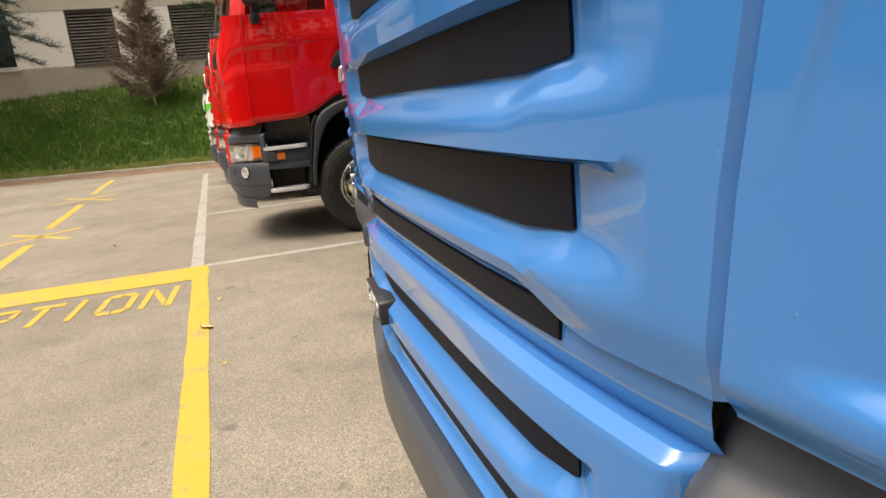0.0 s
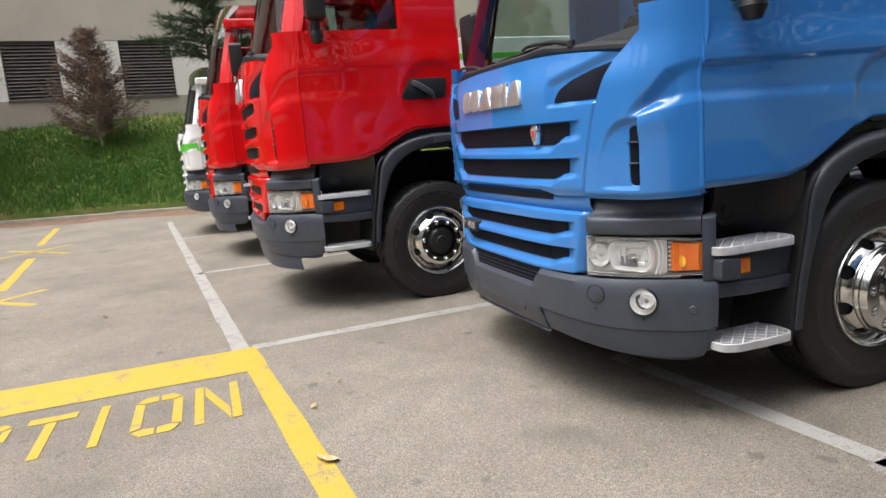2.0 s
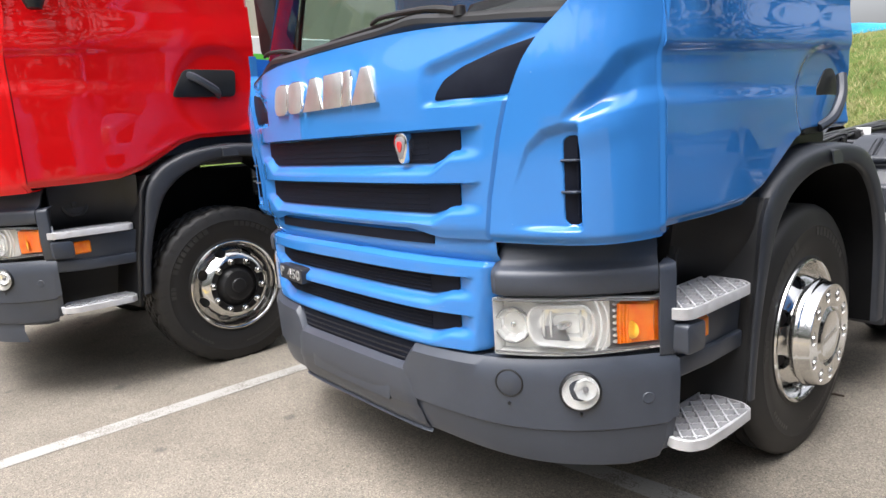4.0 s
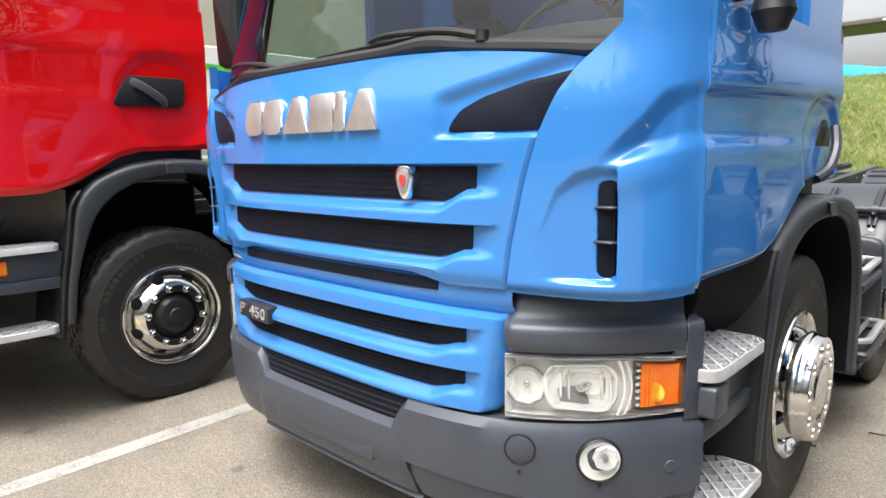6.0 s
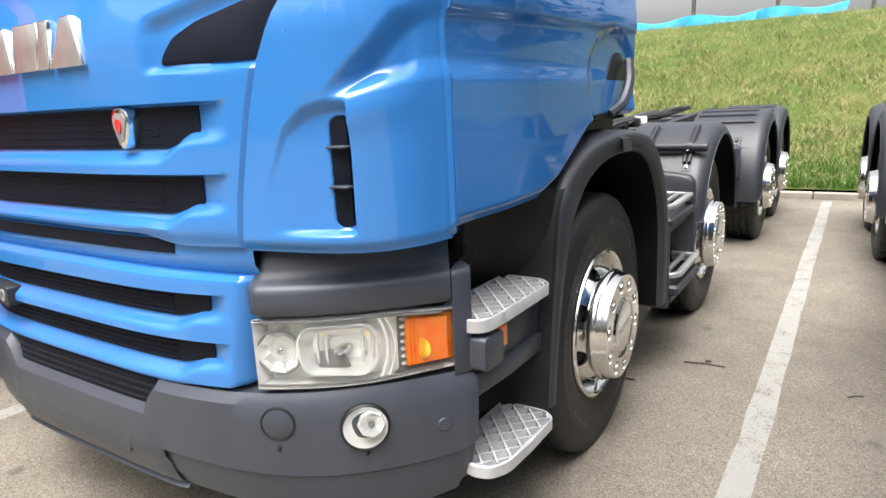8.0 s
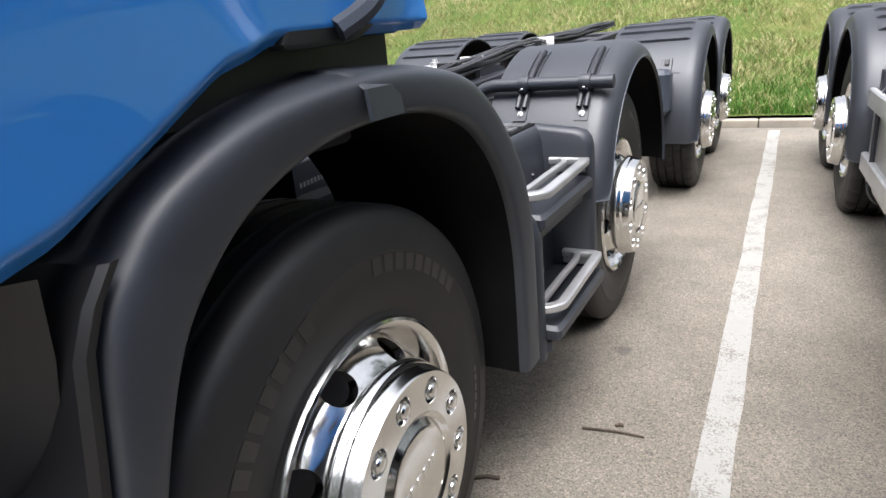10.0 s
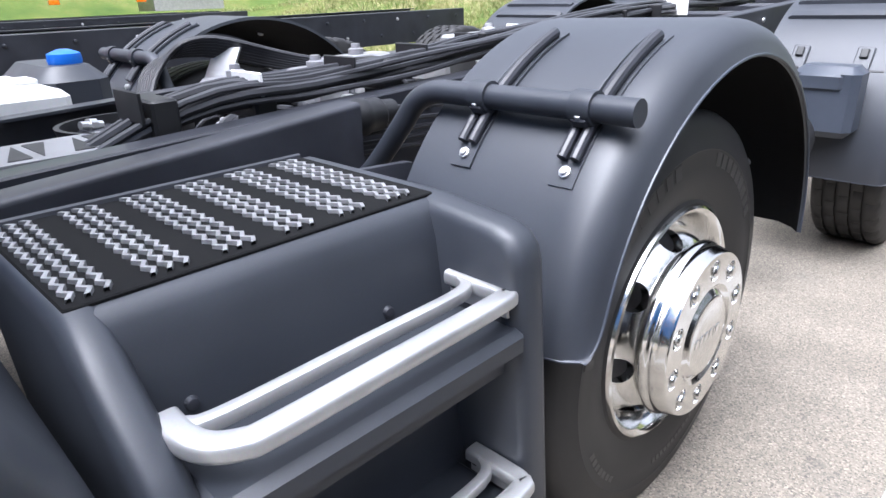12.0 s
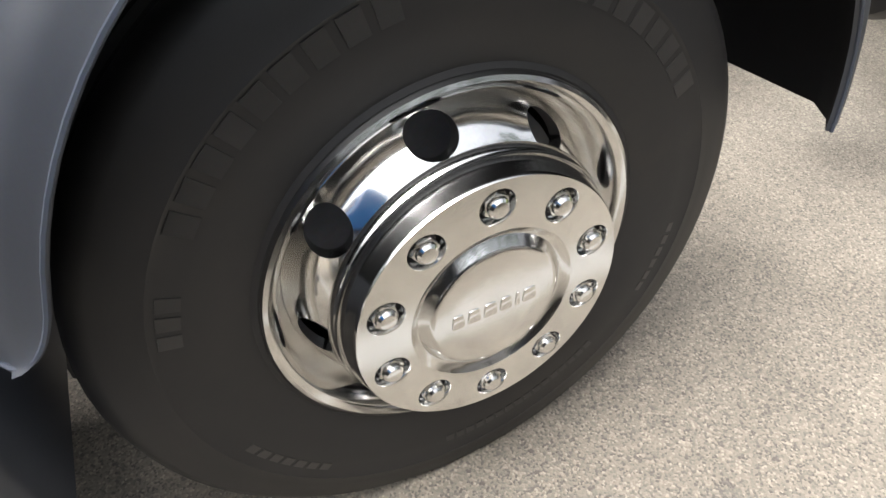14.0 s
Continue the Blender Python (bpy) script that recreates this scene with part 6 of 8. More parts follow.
        if f:
            foot.flipx()
        part("rail_foot", foot, SATIN, rail)
    for yy in (2.24, 2.56):
        st = Mesh().lathe([(-0.004, 0.010), (0.004, 0.008), (0.006, 0.0)], (xw + 0.004, yy, 0.83), 12, "x")
        if f:
            st.flipx()
        part("box_stud", st, CHASSIS, box)


def frame_rails(truck, y0, y1, z_top=0.965, rake=0.0):
    for s in (1, -1):
        m = Mesh()
        xo = 0.39
        prof = [(xo - 0.075, z_top), (xo - 0.004, z_top), (xo, z_top - 0.005), (xo, z_top - 0.265), (xo - 0.004, z_top - 0.27), (xo - 0.075, z_top - 0.27), (xo - 0.075, z_top - 0.262), (xo - 0.009, z_top - 0.262), (xo - 0.009, z_top - 0.008), (xo - 0.075, z_top - 0.008)]
        m.grid([[(s * x, y, z + rake * (y - y0)) for x, z in prof] for y in (y0, y1)], close_u=True)
        for yy in (0, 1):
            m.add([(s * x, (y0, y1)[yy], z + rake * (y1 - y0) * yy) for x, z in prof], [tuple(range(len(prof)))])
        fr = part("frame_rail", m, CHASSIS, truck, "black painted frame rail")
        if s > 0:
            bolts = 0
            yy = y0 + 0.5
            while yy < y1 - 0.1 and bolts < 40:
                b = Mesh().lathe([(0.0, 0.014), (0.008, 0.013), (0.010, 0.008), (0.014, 0.0)], (s * xo, yy, z_top + rake * (yy - y0) - (0.06 if bolts % 2 else 0.19)), 8, "x")
                part("rail_bolt", b, SATIN if bolts % 3 == 0 else CHASSIS, fr)
                bolts += 1
                yy += 0.19
    for yy in (2.6, 3.36, 4.3, 5.2, 5.77, 6.45, 7.1, 7.75):
        if y0 < yy < y1:
            zc = z_top + rake * (yy - y0)
            c = Mesh().box(-0.31, 0.31, yy - 0.06, yy + 0.06, zc - 0.22, zc - 0.05, 0.015)
            part("cross_member", c, CHASSIS, truck)


def cable_runs(truck, y0, y1, z):
    """Bundled lines along the rails, tied at intervals, with clip blocks."""
    rnd = random.Random(5)
    for k in range(15):
        xo, zo = 0.15 + 0.024 * (k % 5), z + 0.022 * (k // 5)
        pts = []
        yy = y0
        while yy < y1:
            pts.append((xo + rnd.uniform(-0.02, 0.02) + 0.06 * math.sin((yy - y0) * 1.3), yy, zo + 0.042 * (yy - y0) + rnd.uniform(-0.010, 0.010) + 0.02 * math.sin(yy * 1.7)))
            yy += 0.35
        pts[0] = (pts[0][0] - 0.10, pts[0][1] - 0.15, z - 0.22)
        c = Mesh().tube(smooth_path(pts, 5), 0.0085 if k % 3 else 0.012, 7)
        part("cable", c, CABLE, truck)
    for k, yy in enumerate((y0 + 0.30, y0 + 0.56, y0 + 1.0, y0 + 1.6, y0 + 2.3)):
        zz = z + 0.042 * (yy - y0)
        b = Mesh().box(0.13, 0.285, yy - 0.032, yy + 0.032, zz - 0.055, zz + 0.038, 0.006)
        b.box(0.16, 0.25, yy - 0.022, yy + 0.022, zz - 0.10, zz - 0.05, 0.004)
        part("cable_clip", b, BLACK, truck, "black cable clip block")
    for k in range(5):
        yy = y0 + 0.2 + 0.16 * k
        c = Mesh().tube(smooth_path([(0.41, yy - 0.3, z - 0.14 + 0.02 * k), (0.44, yy, z - 0.11 + 0.02 * k), (0.43, yy + 0.4, z - 0.13 + 0.016 * k), (0.42, yy + 0.9, z - 0.16 + 0.02 * k)], 5), 0.007, 6)
        part("brake_line", c, CABLE, truck)


def chassis_gear(truck):
    """Things between the rails behind the cab: gearbox top, air vessel, castings, battery lid, loops of hose."""
    g = Mesh()
    g.lathe([(0.0, 0.0), (0.0, 0.16), (0.03, 0.19), (0.30, 0.19), (0.34, 0.16), (0.5, 0.13), (0.52, 0.0)], (-0.02, 1.95, 0.80), 28, "y")
    part("gearbox", g, LAMPGREY, truck, "grey cast gearbox between the rails")
    gx = Mesh().box(-0.18, 0.16, 1.92, 2.25, 0.90, 0.965, 0.02)
    gx.box(-0.10, 0.02, 2.02, 2.12, 0.96, 1.00, 0.01)
    for k in range(4):
        gx.box(-0.16 + 0.07 * k, -0.13 + 0.07 * k, 2.14, 2.24, 0.96, 0.985, 0.004)
    part("gearbox_cover", gx, SATIN, truck)
    lad = Mesh()
    rows = []
    for y, wl, wr in ((2.12, 0.0, 0.235), (2.56, 0.0, 0.235)):
        rows.append([(wl, y, 0.955), (wl, y, 0.985), (wr, y, 0.985), (wr, y, 0.955)])
    lad.grid(rows, close_u=True)
    br = part("openwork_bracket", lad, LAMPGREY, truck, "grey cast bracket with triangular openings")
    for k in range(6):
        y = 2.15 + 0.066 * k
        tri = [(0.03, y), (0.205, y + 0.006), (0.03, y + 0.05)] if k % 2 else [(0.205, y), (0.205, y + 0.05), (0.03, y + 0.046)]
        part("bracket_opening", Mesh().prism(rounded(tri, 0.008, 2), lambda u, v, d: (u, v, d), 0.975, 0.9865), BLACK, br)
    for x, y in ((0.03, 2.13), (0.10, 2.13), (-0.05, 2.2), (0.20, 2.13)):
        part("casting_bolt", Mesh().lathe([(0.0, 0.018), (0.012, 0.017), (0.013, 0.011), (0.03, 0.010), (0.031, 0.0)], (x, y, 0.984), 6, "z"), SATIN, br)
    ring = Mesh().lathe([(-0.10, 0.17), (0.0, 0.175), (0.02, 0.18), (0.02, 0.165), (-0.10, 0.155), (-0.11, 0.0)], (-0.10, 2.64, 0.965), 28, "z")
    part("fan_ring", ring, BLACK, truck)
    pr = Mesh().tube([(0.0, 2.5, 0.78), (0.0, 5.7, 0.66)], 0.055, 14)
    part("propshaft", pr, CHASSIS, truck)
    outline = rounded([(-0.046, -0.17), (0.046, -0.17), (0.046, 0.046), (-0.046, 0.046)], 0.014, 4)
    beam = Mesh()
    line = [(0.505, 1.70, 0.925), (0.49, 2.15, 0.94), (0.475, 2.57, 0.965), (0.46, 2.99, 0.995)]
    beam.grid([[(p[0] + u, p[1], p[2] + v) for u, v in outline] for p in line], close_u=True)
    beam.add([(line[-1][0] + u, line[-1][1], line[-1][2] + v) for u, v in outline], [tuple(range(len(outline)))])
    long = part("side_beam", beam, CHASSIS, truck, "long glossy black beam beside the rail")
    for yy, n in ((2.02, 9), (2.30, 3)):
        for k in range(n):
            y = yy + 0.018 * k
            xx, zz = table(y, [(p[1], p[0]) for p in line]) + 0.0462, table(y, [(p[1], p[2]) for p in line])
            part("stamped_bar", Mesh().box(xx - 0.001, xx + 0.0008, y, y + 0.010, zz - 0.035, zz - 0.020, 0.0003), LAMPGREY, long)
    cap = Mesh().lathe([(0.0, 0.044), (0.03, 0.050), (0.05, 0.050), (0.06, 0.044), (0.10, 0.044), (0.11, 0.036), (0.15, 0.034), (0.15, 0.0)], (0.46, 2.98, 0.995), 18, "y")
    part("pipe_coupling", cap, BLACK, truck)
    bat = Mesh().box(-1.16, -0.46, 1.95, 2.62, 0.66, 1.045, 0.02)
    bat.box(-1.08, -0.62, 2.05, 2.52, 1.04, 1.055, 0.006)
    bat.box(-0.85, -0.72, 2.45, 2.60, 1.045, 1.062, 0.004)
    part("battery_lid", bat, WHITEPLASTIC, truck, "pale battery lid behind the cab")
    adb = Mesh().box(-1.25, -0.72, 2.60, 2.84, 0.50, 1.09, 0.05)
    part("fluid_tank", adb, FENDER, truck, "charcoal fluid tank with a blue cap")
    bc = Mesh().lathe([(0.0, 0.055), (0.02, 0.058), (0.04, 0.055), (0.045, 0.045), (0.055, 0.02), (0.055, 0.0)], (-0.88, 2.74, 1.085), 20, "z")
    part("filler_cap", bc, CAPBLUE, truck, "blue filler cap")
    for k in range(7):
        dx = 0.018 * k
        c = Mesh().tube(smooth_path([(-0.52 - dx, 2.85, 0.85), (-0.60 - dx, 2.95, 1.05), (-0.56 - dx * 0.5, 3.12, 1.16 - 0.01 * k), (-0.45, 3.5, 1.06 - 0.008 * k), (-0.30 + dx, 4.0, 0.98), (-0.12 + dx, 4.4, 0.97)], 7), 0.011, 7)
        part("air_hose", c, CABLE, truck)
    arm = Mesh()
    arm.add([(-0.62, 3.05, 0.85), (-0.50, 3.10, 0.85), (-0.52, 3.25, 1.12), (-0.62, 3.20, 1.12), (-0.60, 3.03, 0.85), (-0.48, 3.08, 0.85), (-0.50, 3.23, 1.12), (-0.60, 3.18, 1.12)], [(0, 1, 2, 3), (7, 6, 5, 4), (0, 4, 5, 1), (1, 5, 6, 2), (2, 6, 7, 3), (3, 7, 4, 0)])
    part("support_plate", arm, SATIN, truck)
    for x, y in ((0.08, 3.35), (-0.2, 3.5), (0.1, 4.0), (0.25, 4.3)):
        v = Mesh().box(x - 0.06, x + 0.06, y - 0.08, y + 0.08, 0.93, 0.985, 0.01)
        v.lathe([(0.0, 0.035), (0.03, 0.035), (0.035, 0.02), (0.05, 0.018), (0.05, 0.0)], (x, y, 0.98), 14, "z")
        part("air_valve", v, SATIN if x > 0 else LAMPGREY, truck)
    rv = Mesh().lathe([(0.0, 0.02), (0.03, 0.02), (0.035, 0.0)], (0.10, 2.86, 1.0), 12, "z")
    rv.lathe([(0.0, 0.012), (0.05, 0.012), (0.05, 0.0)], (0.11, 2.9, 0.99), 10, "y")
    part("red_valve", rv, REDLAMP, truck, "small red valve cap")
    near_tank = Mesh().lathe([(0.0, 0.0), (0.015, 0.06), (0.04, 0.11), (0.08, 0.13), (0.40, 0.13), (0.44, 0.11), (0.46, 0.0)], (0.90, 4.55, 0.66), 28, "y")
    part("air_tank", near_tank, BLACK, truck, "glossy black air vessel behind the second wheel")
    # hanger plate and stay between the step box and the second wheel's guard
    hang = Mesh().prism(rounded([(2.70, 0.24), (2.86, 0.24), (2.90, 0.62), (2.98, 0.93), (2.70, 0.95)], 0.03, 3), lambda u, v, d: (d, u, v), 0.700, 0.716, 0.003)
    hp = part("hanger_plate", hang, CHASSIS, truck, "black bolted hanger plate beside the guard")
    fl = Mesh().box(0.70, 0.86, 2.764, 2.780, 0.26, 0.90, 0.004)
    part("hanger_flange", fl, CHASSIS, hp)
    for yy, zz in ((2.82, 0.86), (2.83, 0.74), (2.81, 0.60), (2.80, 0.44), (2.80, 0.33)):
        part("bolt", Mesh().lathe([(0.0, 0.019), (0.004, 0.019), (0.006, 0.013), (0.018, 0.012), (0.019, 0.0)], (0.716, yy, zz), 6, "x"), CHASSIS, hp)
    for dx, dz in ((0.0, 0.0), (0.020, -0.035)):
        hose = Mesh().tube(smooth_path([(0.70, 2.72, 0.84 + dz), (0.80 + dx, 2.80, 0.78 + dz), (0.83 + dx, 2.82, 0.62 + dz), (0.80 + dx, 2.83, 0.45), (0.74, 2.84, 0.30)], 6), 0.011, 8)
        part("air_hose", hose, CABLE, truck)
    tank = Mesh().lathe([(0.0, 0.0), (0.02, 0.12), (0.06, 0.15), (0.8, 0.15), (0.84, 0.12), (0.86, 0.0)], (-0.92, 4.15, 0.55), 28, "y")
    part("air_tank", tank, CHASSIS, truck)


def chassis_clutter(truck):
    """Loose hoses, unions, ties and small castings that fill the frame behind the cab."""
    rnd = random.Random(17)
    for k in range(26):
        x, y = rnd.uniform(-0.32, 0.36), rnd.uniform(2.0, 3.5)
        z = 0.86 + 0.04 * (y - 1.5) + rnd.uniform(-0.03, 0.05)
        pts = [(x, y, z - 0.08)]
        for q in range(1, 5):
            pts.append((x + rnd.uniform(-0.08, 0.08), y + q * rnd.uniform(0.06, 0.13), z + rnd.uniform(-0.02, 0.05)))
        pts.append((x + rnd.uniform(-0.08, 0.08), pts[-1][1] + 0.06, z - 0.10))
        part("hose", Mesh().tube(smooth_path(pts, 5), rnd.choice((0.005, 0.007, 0.010, 0.013)), 7), CABLE, truck)
    for k in range(22):
        x, y = rnd.uniform(-0.30, 0.34), rnd.uniform(2.05, 3.9)
        z = 0.90 + 0.04 * (y - 1.5) + rnd.uniform(-0.03, 0.04)
        r = rnd.uniform(0.010, 0.022)
        u = part("hose_union", Mesh().lathe([(-0.03, r * 0.7), (-0.01, r * 0.7), (-0.01, r), (0.012, r), (0.012, r * 0.6), (0.035, r * 0.6), (0.036, 0.0)], (0, 0, 0), 8, "z"), rnd.choice((SATIN, LAMPGREY, CHASSIS)), truck)
        u.location, u.rotation_euler = (x, y, z), (rnd.uniform(-1.5, 1.5), rnd.uniform(-1.5, 1.5), 0)
    for k in range(10):
        y = 2.55 + 0.30 * k
        z = 1.03 + 0.042 * (y - 2.3)
        tie = part("cable_tie", Mesh().box(0.125, 0.275, -0.004, 0.004, -0.012, 0.062, 0.003), WHITEPLASTIC if k % 4 == 1 else BLACK, truck)
        tie.location = (0.02 * math.sin(k), y, z)
    for x, y, w, l, h in ((-0.22, 3.05, 0.07, 0.10, 0.05), (-0.05, 3.25, 0.09, 0.07, 0.06), (-0.28, 3.6, 0.06, 0.14, 0.05), (0.05, 3.75, 0.10, 0.08, 0.05), (-0.2, 4.3, 0.12, 0.2, 0.06)):
        z = 0.94 + 0.04 * (y - 1.5)
        b = Mesh().box(-w, w, -l, l, -h, h, 0.012)
        b.lathe([(h, 0.03), (h + 0.02, 0.03), (h + 0.024, 0.018), (h + 0.04, 0.016), (h + 0.041, 0.0)], (0, 0, 0), 12, "z")
        o = part("valve_block", b, LAMPGREY if y < 3.7 else SATIN, truck, "grey cast valve block")
        o.location = (x, y, z)


def rear_fender(truck, side, y, z):
    round_fender(truck, side, y, z, ribs=True, clamp=False, r=0.68, a0=6, a1=189, x_in=0.64, x_out=1.29)
    r = 0.68
    sm = Mesh()
    a = radians(148)
    rows = []
    for da, h in ((-0.006, 0.002), (-0.005, 0.006), (0.005, 0.006), (0.006, 0.002)):
        rows.append([(side * x, y + (r + h) * math.cos(a + da), z + (r + h) * math.sin(a + da)) for x in (0.66, 1.15)])
    sm.grid(rows)
    part("guard_seam", sm, BLACK, truck)
    for xo in (0.80, 1.06):
        latch = None
        for a_d, h, w, t in ((146, 0.006, 0.034, 0.085), (141, 0.014, 0.016, 0.022), (151, 0.014, 0.016, 0.022)):
            aa = radians(a_d)
            o = part("guard_latch" if latch is None else "latch_clip", Mesh().box(-w, w, -t, t, -0.006, 0.010, 0.004), FENDER if latch is None else BLACK, truck if latch is None else latch)
            o.location = (side * xo, y + (r + h) * math.cos(aa), z + (r + h) * math.sin(aa))
            o.rotation_euler = (aa - math.pi / 2, 0, 0)
            if latch is None:
                latch = o
            else:
                o.location = (0, t * 2.2 * (1 if a_d < 146 else -1), 0.012)
                o.rotation_euler = (0, 0, 0)
    lb = Mesh()
    lb.box(min(side * 0.86, side * 1.12), max(side * 0.86, side * 1.12), y - r - 0.14, y - r + 0.03, z + 0.10, z + 0.40, 0.03)
    lb.box(min(side * 0.88, side * 1.06), max(side * 0.88, side * 1.06), y - r - 0.15, y - r - 0.13, z + 0.30, z + 0.37, 0.01)
    part("valve_housing", lb, PLASTIC, truck, "charcoal housing on the rear mudguard")


def side_tank(truck, side, y0, y1):
    m = Mesh()
    out = rounded([(0.62, 0.30), (1.17, 0.30), (1.21, 0.36), (1.21, 0.82), (1.16, 0.90), (0.62, 0.90)], 0.07, 5)
    m.prism(out, lambda u, v, d: (side * u, d, v), y0, y1, 0.02)
    t = part("fuel_tank", m, TANK, truck, "brushed aluminium fuel tank")
    for yy in (y0 + 0.18, y1 - 0.22):
        b = Mesh().tube([(side * u, yy, v) for u, v in [(q[0] + (q[0] - 0.9) * 0.02, q[1] + (q[1] - 0.6) * 0.02) for q in out]] , 0.016, 6)
        part("tank_strap", b, CHASSIS, t)
    cp = Mesh().lathe([(0.0, 0.06), (0.03, 0.065), (0.05, 0.06), (0.06, 0.0)], (side * 1.06, y0 + 0.3, 0.90), 18, "z")
    part("tank_cap", cp, BLACK, t)


def side_guard(truck, side, y0, y1):
    m = Mesh()
    for z in (0.46, 0.80):
        m.box(min(side * 1.20, side * 1.235), max(side * 1.20, side * 1.235), y0, y1, z - 0.05, z + 0.05, 0.008)
    g = part("side_guard", m, SATIN, truck, "aluminium side guard rails")
    for yy in (y0 + 0.1, y1 - 0.1):
        p = Mesh().box(min(side * 1.15, side * 1.20), max(side * 1.15, side * 1.20), yy - 0.03, yy + 0.03, 0.40, 0.95, 0.006)
        part("guard_post", p, CHASSIS, g)


def build_truck(name, paint, x, y, label, lift=0.0, bars=P_BARS, vent_z=(1.125, 1.372), rise=1.0, lettered=True, text="", full=False, axles=(1.417, 3.357, 5.77, 7.12), flat=1.0, covered=True, rear="guards", near=1, extent=8.0, rake=0.0):
    """A cab-over chassis lorry. near: the side that the camera passes (1: its left)."""
    t = empty(name, None, (x, y, lift))
    tagged(t, label, "truck", "lorries in a row")
    FRONT[0] = flat
    cab_front(t, paint, bars, vent_z, rise, lettered, text, full)
    for s in (1, -1):
        front_fender(t, s, 0.0)
        steps(t, s)
        for k, ay in enumerate(axles):
            rich = s == near and (k < 2 or full)
            wheel(t, s, 1.026 + (0.014 if full and k == 1 else 0.0) if k < 2 else 1.085, ay, 0.507 - lift, covered, rich, radians(11) if k == 0 else 0.0, k > 1 or not covered)
    frame_rails(t, 1.5, extent, rake=rake)
    for ay in axles:
        part("axle", Mesh().tube([(-0.95, ay, 0.50 - lift), (0.95, ay, 0.50 - lift)], 0.06, 10), CHASSIS, t)
    mount = Mesh().box(-0.45, 0.45, 0.25, 1.6, 0.62, 1.06, 0.05)
    part("engine_block", mount, BLACK, t)
    top = 1.07 + 0.27 * rise
    part("cab_underside", Mesh().box(-1.12, 1.12, 0.92, 1.70, 1.20, top, 0.02), BLACK, t)
    for s in (1, -1):
        # added near-black slabs fill in the darkness behind the front wheels
        part("arch_shade_wall", Mesh().box(min(s * 0.58, s * 0.70), max(s * 0.58, s * 0.70), 0.74, 1.84, 0.34, 1.12, 0.02), SHADE_DECK_BLACK, t)
        part("arch_shade_wall", Mesh().box(min(s * 0.58, s * 0.70), max(s * 0.58, s * 0.70), 1.842, 2.078, 0.30, 0.90, 0.02), SHADE_DECK_BLACK, t)
    FRONT[0] = 1.0
    return t


# ---- ground ----
def flat_part(name, poly, z, mat, parent=None, thick=0.004, label=""):
    m = Mesh().prism(poly, lambda u, v, d: (u, v, d), z - 0.02, z + thick)
    return part(name, m, mat, parent, label)


def kerb_x(y):
    """Where the asphalt ends towards the building."""
    return -15.9 + 0.36 * (y + 2.4) if y < 1 else -14.7 + 0.05 * y


asph = Mesh()
rows = []
for y in [-160, -80, -40, -25, -18, -14, -11, -9, -7, -5, -3, -1, 1, 4, 8.52]:
    x0 = max(kerb_x(max(y, -14)), -40)
    rows.append([(lerp(x0, 160, k / 12), y, 0) for k in range(13)])
asph.grid(rows)
lot = part("car_park_asphalt", asph, ASPHALT)
tagged(lot, "weathered grey-beige asphalt of a lorry park", "asphalt", kind="structure")


def bank_height(x, y):
    """The turf: a bank towards the building and a slope behind the lorries."""
    h = 0.06
    kx = kerb_x(max(y, -14))
    d = kx - x
    if d > 0:
        h = max(h, 0.08 + 3.08 * min(d / max(kx + 22.4, 2.0), 1.0) ** 0.85)
    if y > 8.6:
        s = 0.10 + 3.6 * sstep(0.0, 15.0, y - 8.6) ** 0.9
        h = max(h, s) if d > 0 else s
    h += 0.07 * noise.noise(Vector((x * 0.5, y * 0.5, 0))) + 0.04 * noise.noise(Vector((x * 1.7, y * 1.7, 3)))
    return h


def turf_mesh(xs, ys, skip):
    m = Mesh()
    idx = {}
    for j, y in enumerate(ys):
        for i, x in enumerate(xs):
            if not skip(x, y):
                idx[i, j] = len(m.v)
                m.v.append((x, y, bank_height(x, y)))
    for j in range(len(ys) - 1):
        for i in range(len(xs) - 1):
            q = [(i, j), (i + 1, j), (i + 1, j + 1), (i, j + 1)]
            if all(k in idx for k in q):
                m.f.append(tuple(idx[k] for k in q))
    return m


def west_turf():
    m = Mesh()
    rows = []
    for k in range(61):
        y = lerp(-40, 8.75, k / 60)
        kx = kerb_x(max(y, -14)) - 0.10
        rows.append([(kx - d, y, bank_height(kx - d, y) if d > 0 else 0.02) for d in (0, 0.05, 0.3, 0.7, 1.1, 1.6, 2.2, 2.8, 3.4, 4.0, 4.7, 5.4, 6.2, 8, 12, 25)])
    m.grid(rows)
    return m


wt = part("grass_bank_west", west_turf(), TURF)
tagged(wt, "green grass bank below the building", "grass", kind="structure")
xs = [-60 + 2.2 * k for k in range(96)]
ys = [8.72, 8.8, 9.2, 9.8, 10.5, 11.3, 12.2, 13.2, 14.4, 15.6, 17, 18.5, 20, 22, 24, 27, 32, 45, 80, 160]
nt = part("grass_slope_north", turf_mesh(xs, ys, lambda x, y: False), TURF)
tagged(nt, "rough green and straw-coloured grass slope behind the lorries", "grass", kind="structure")


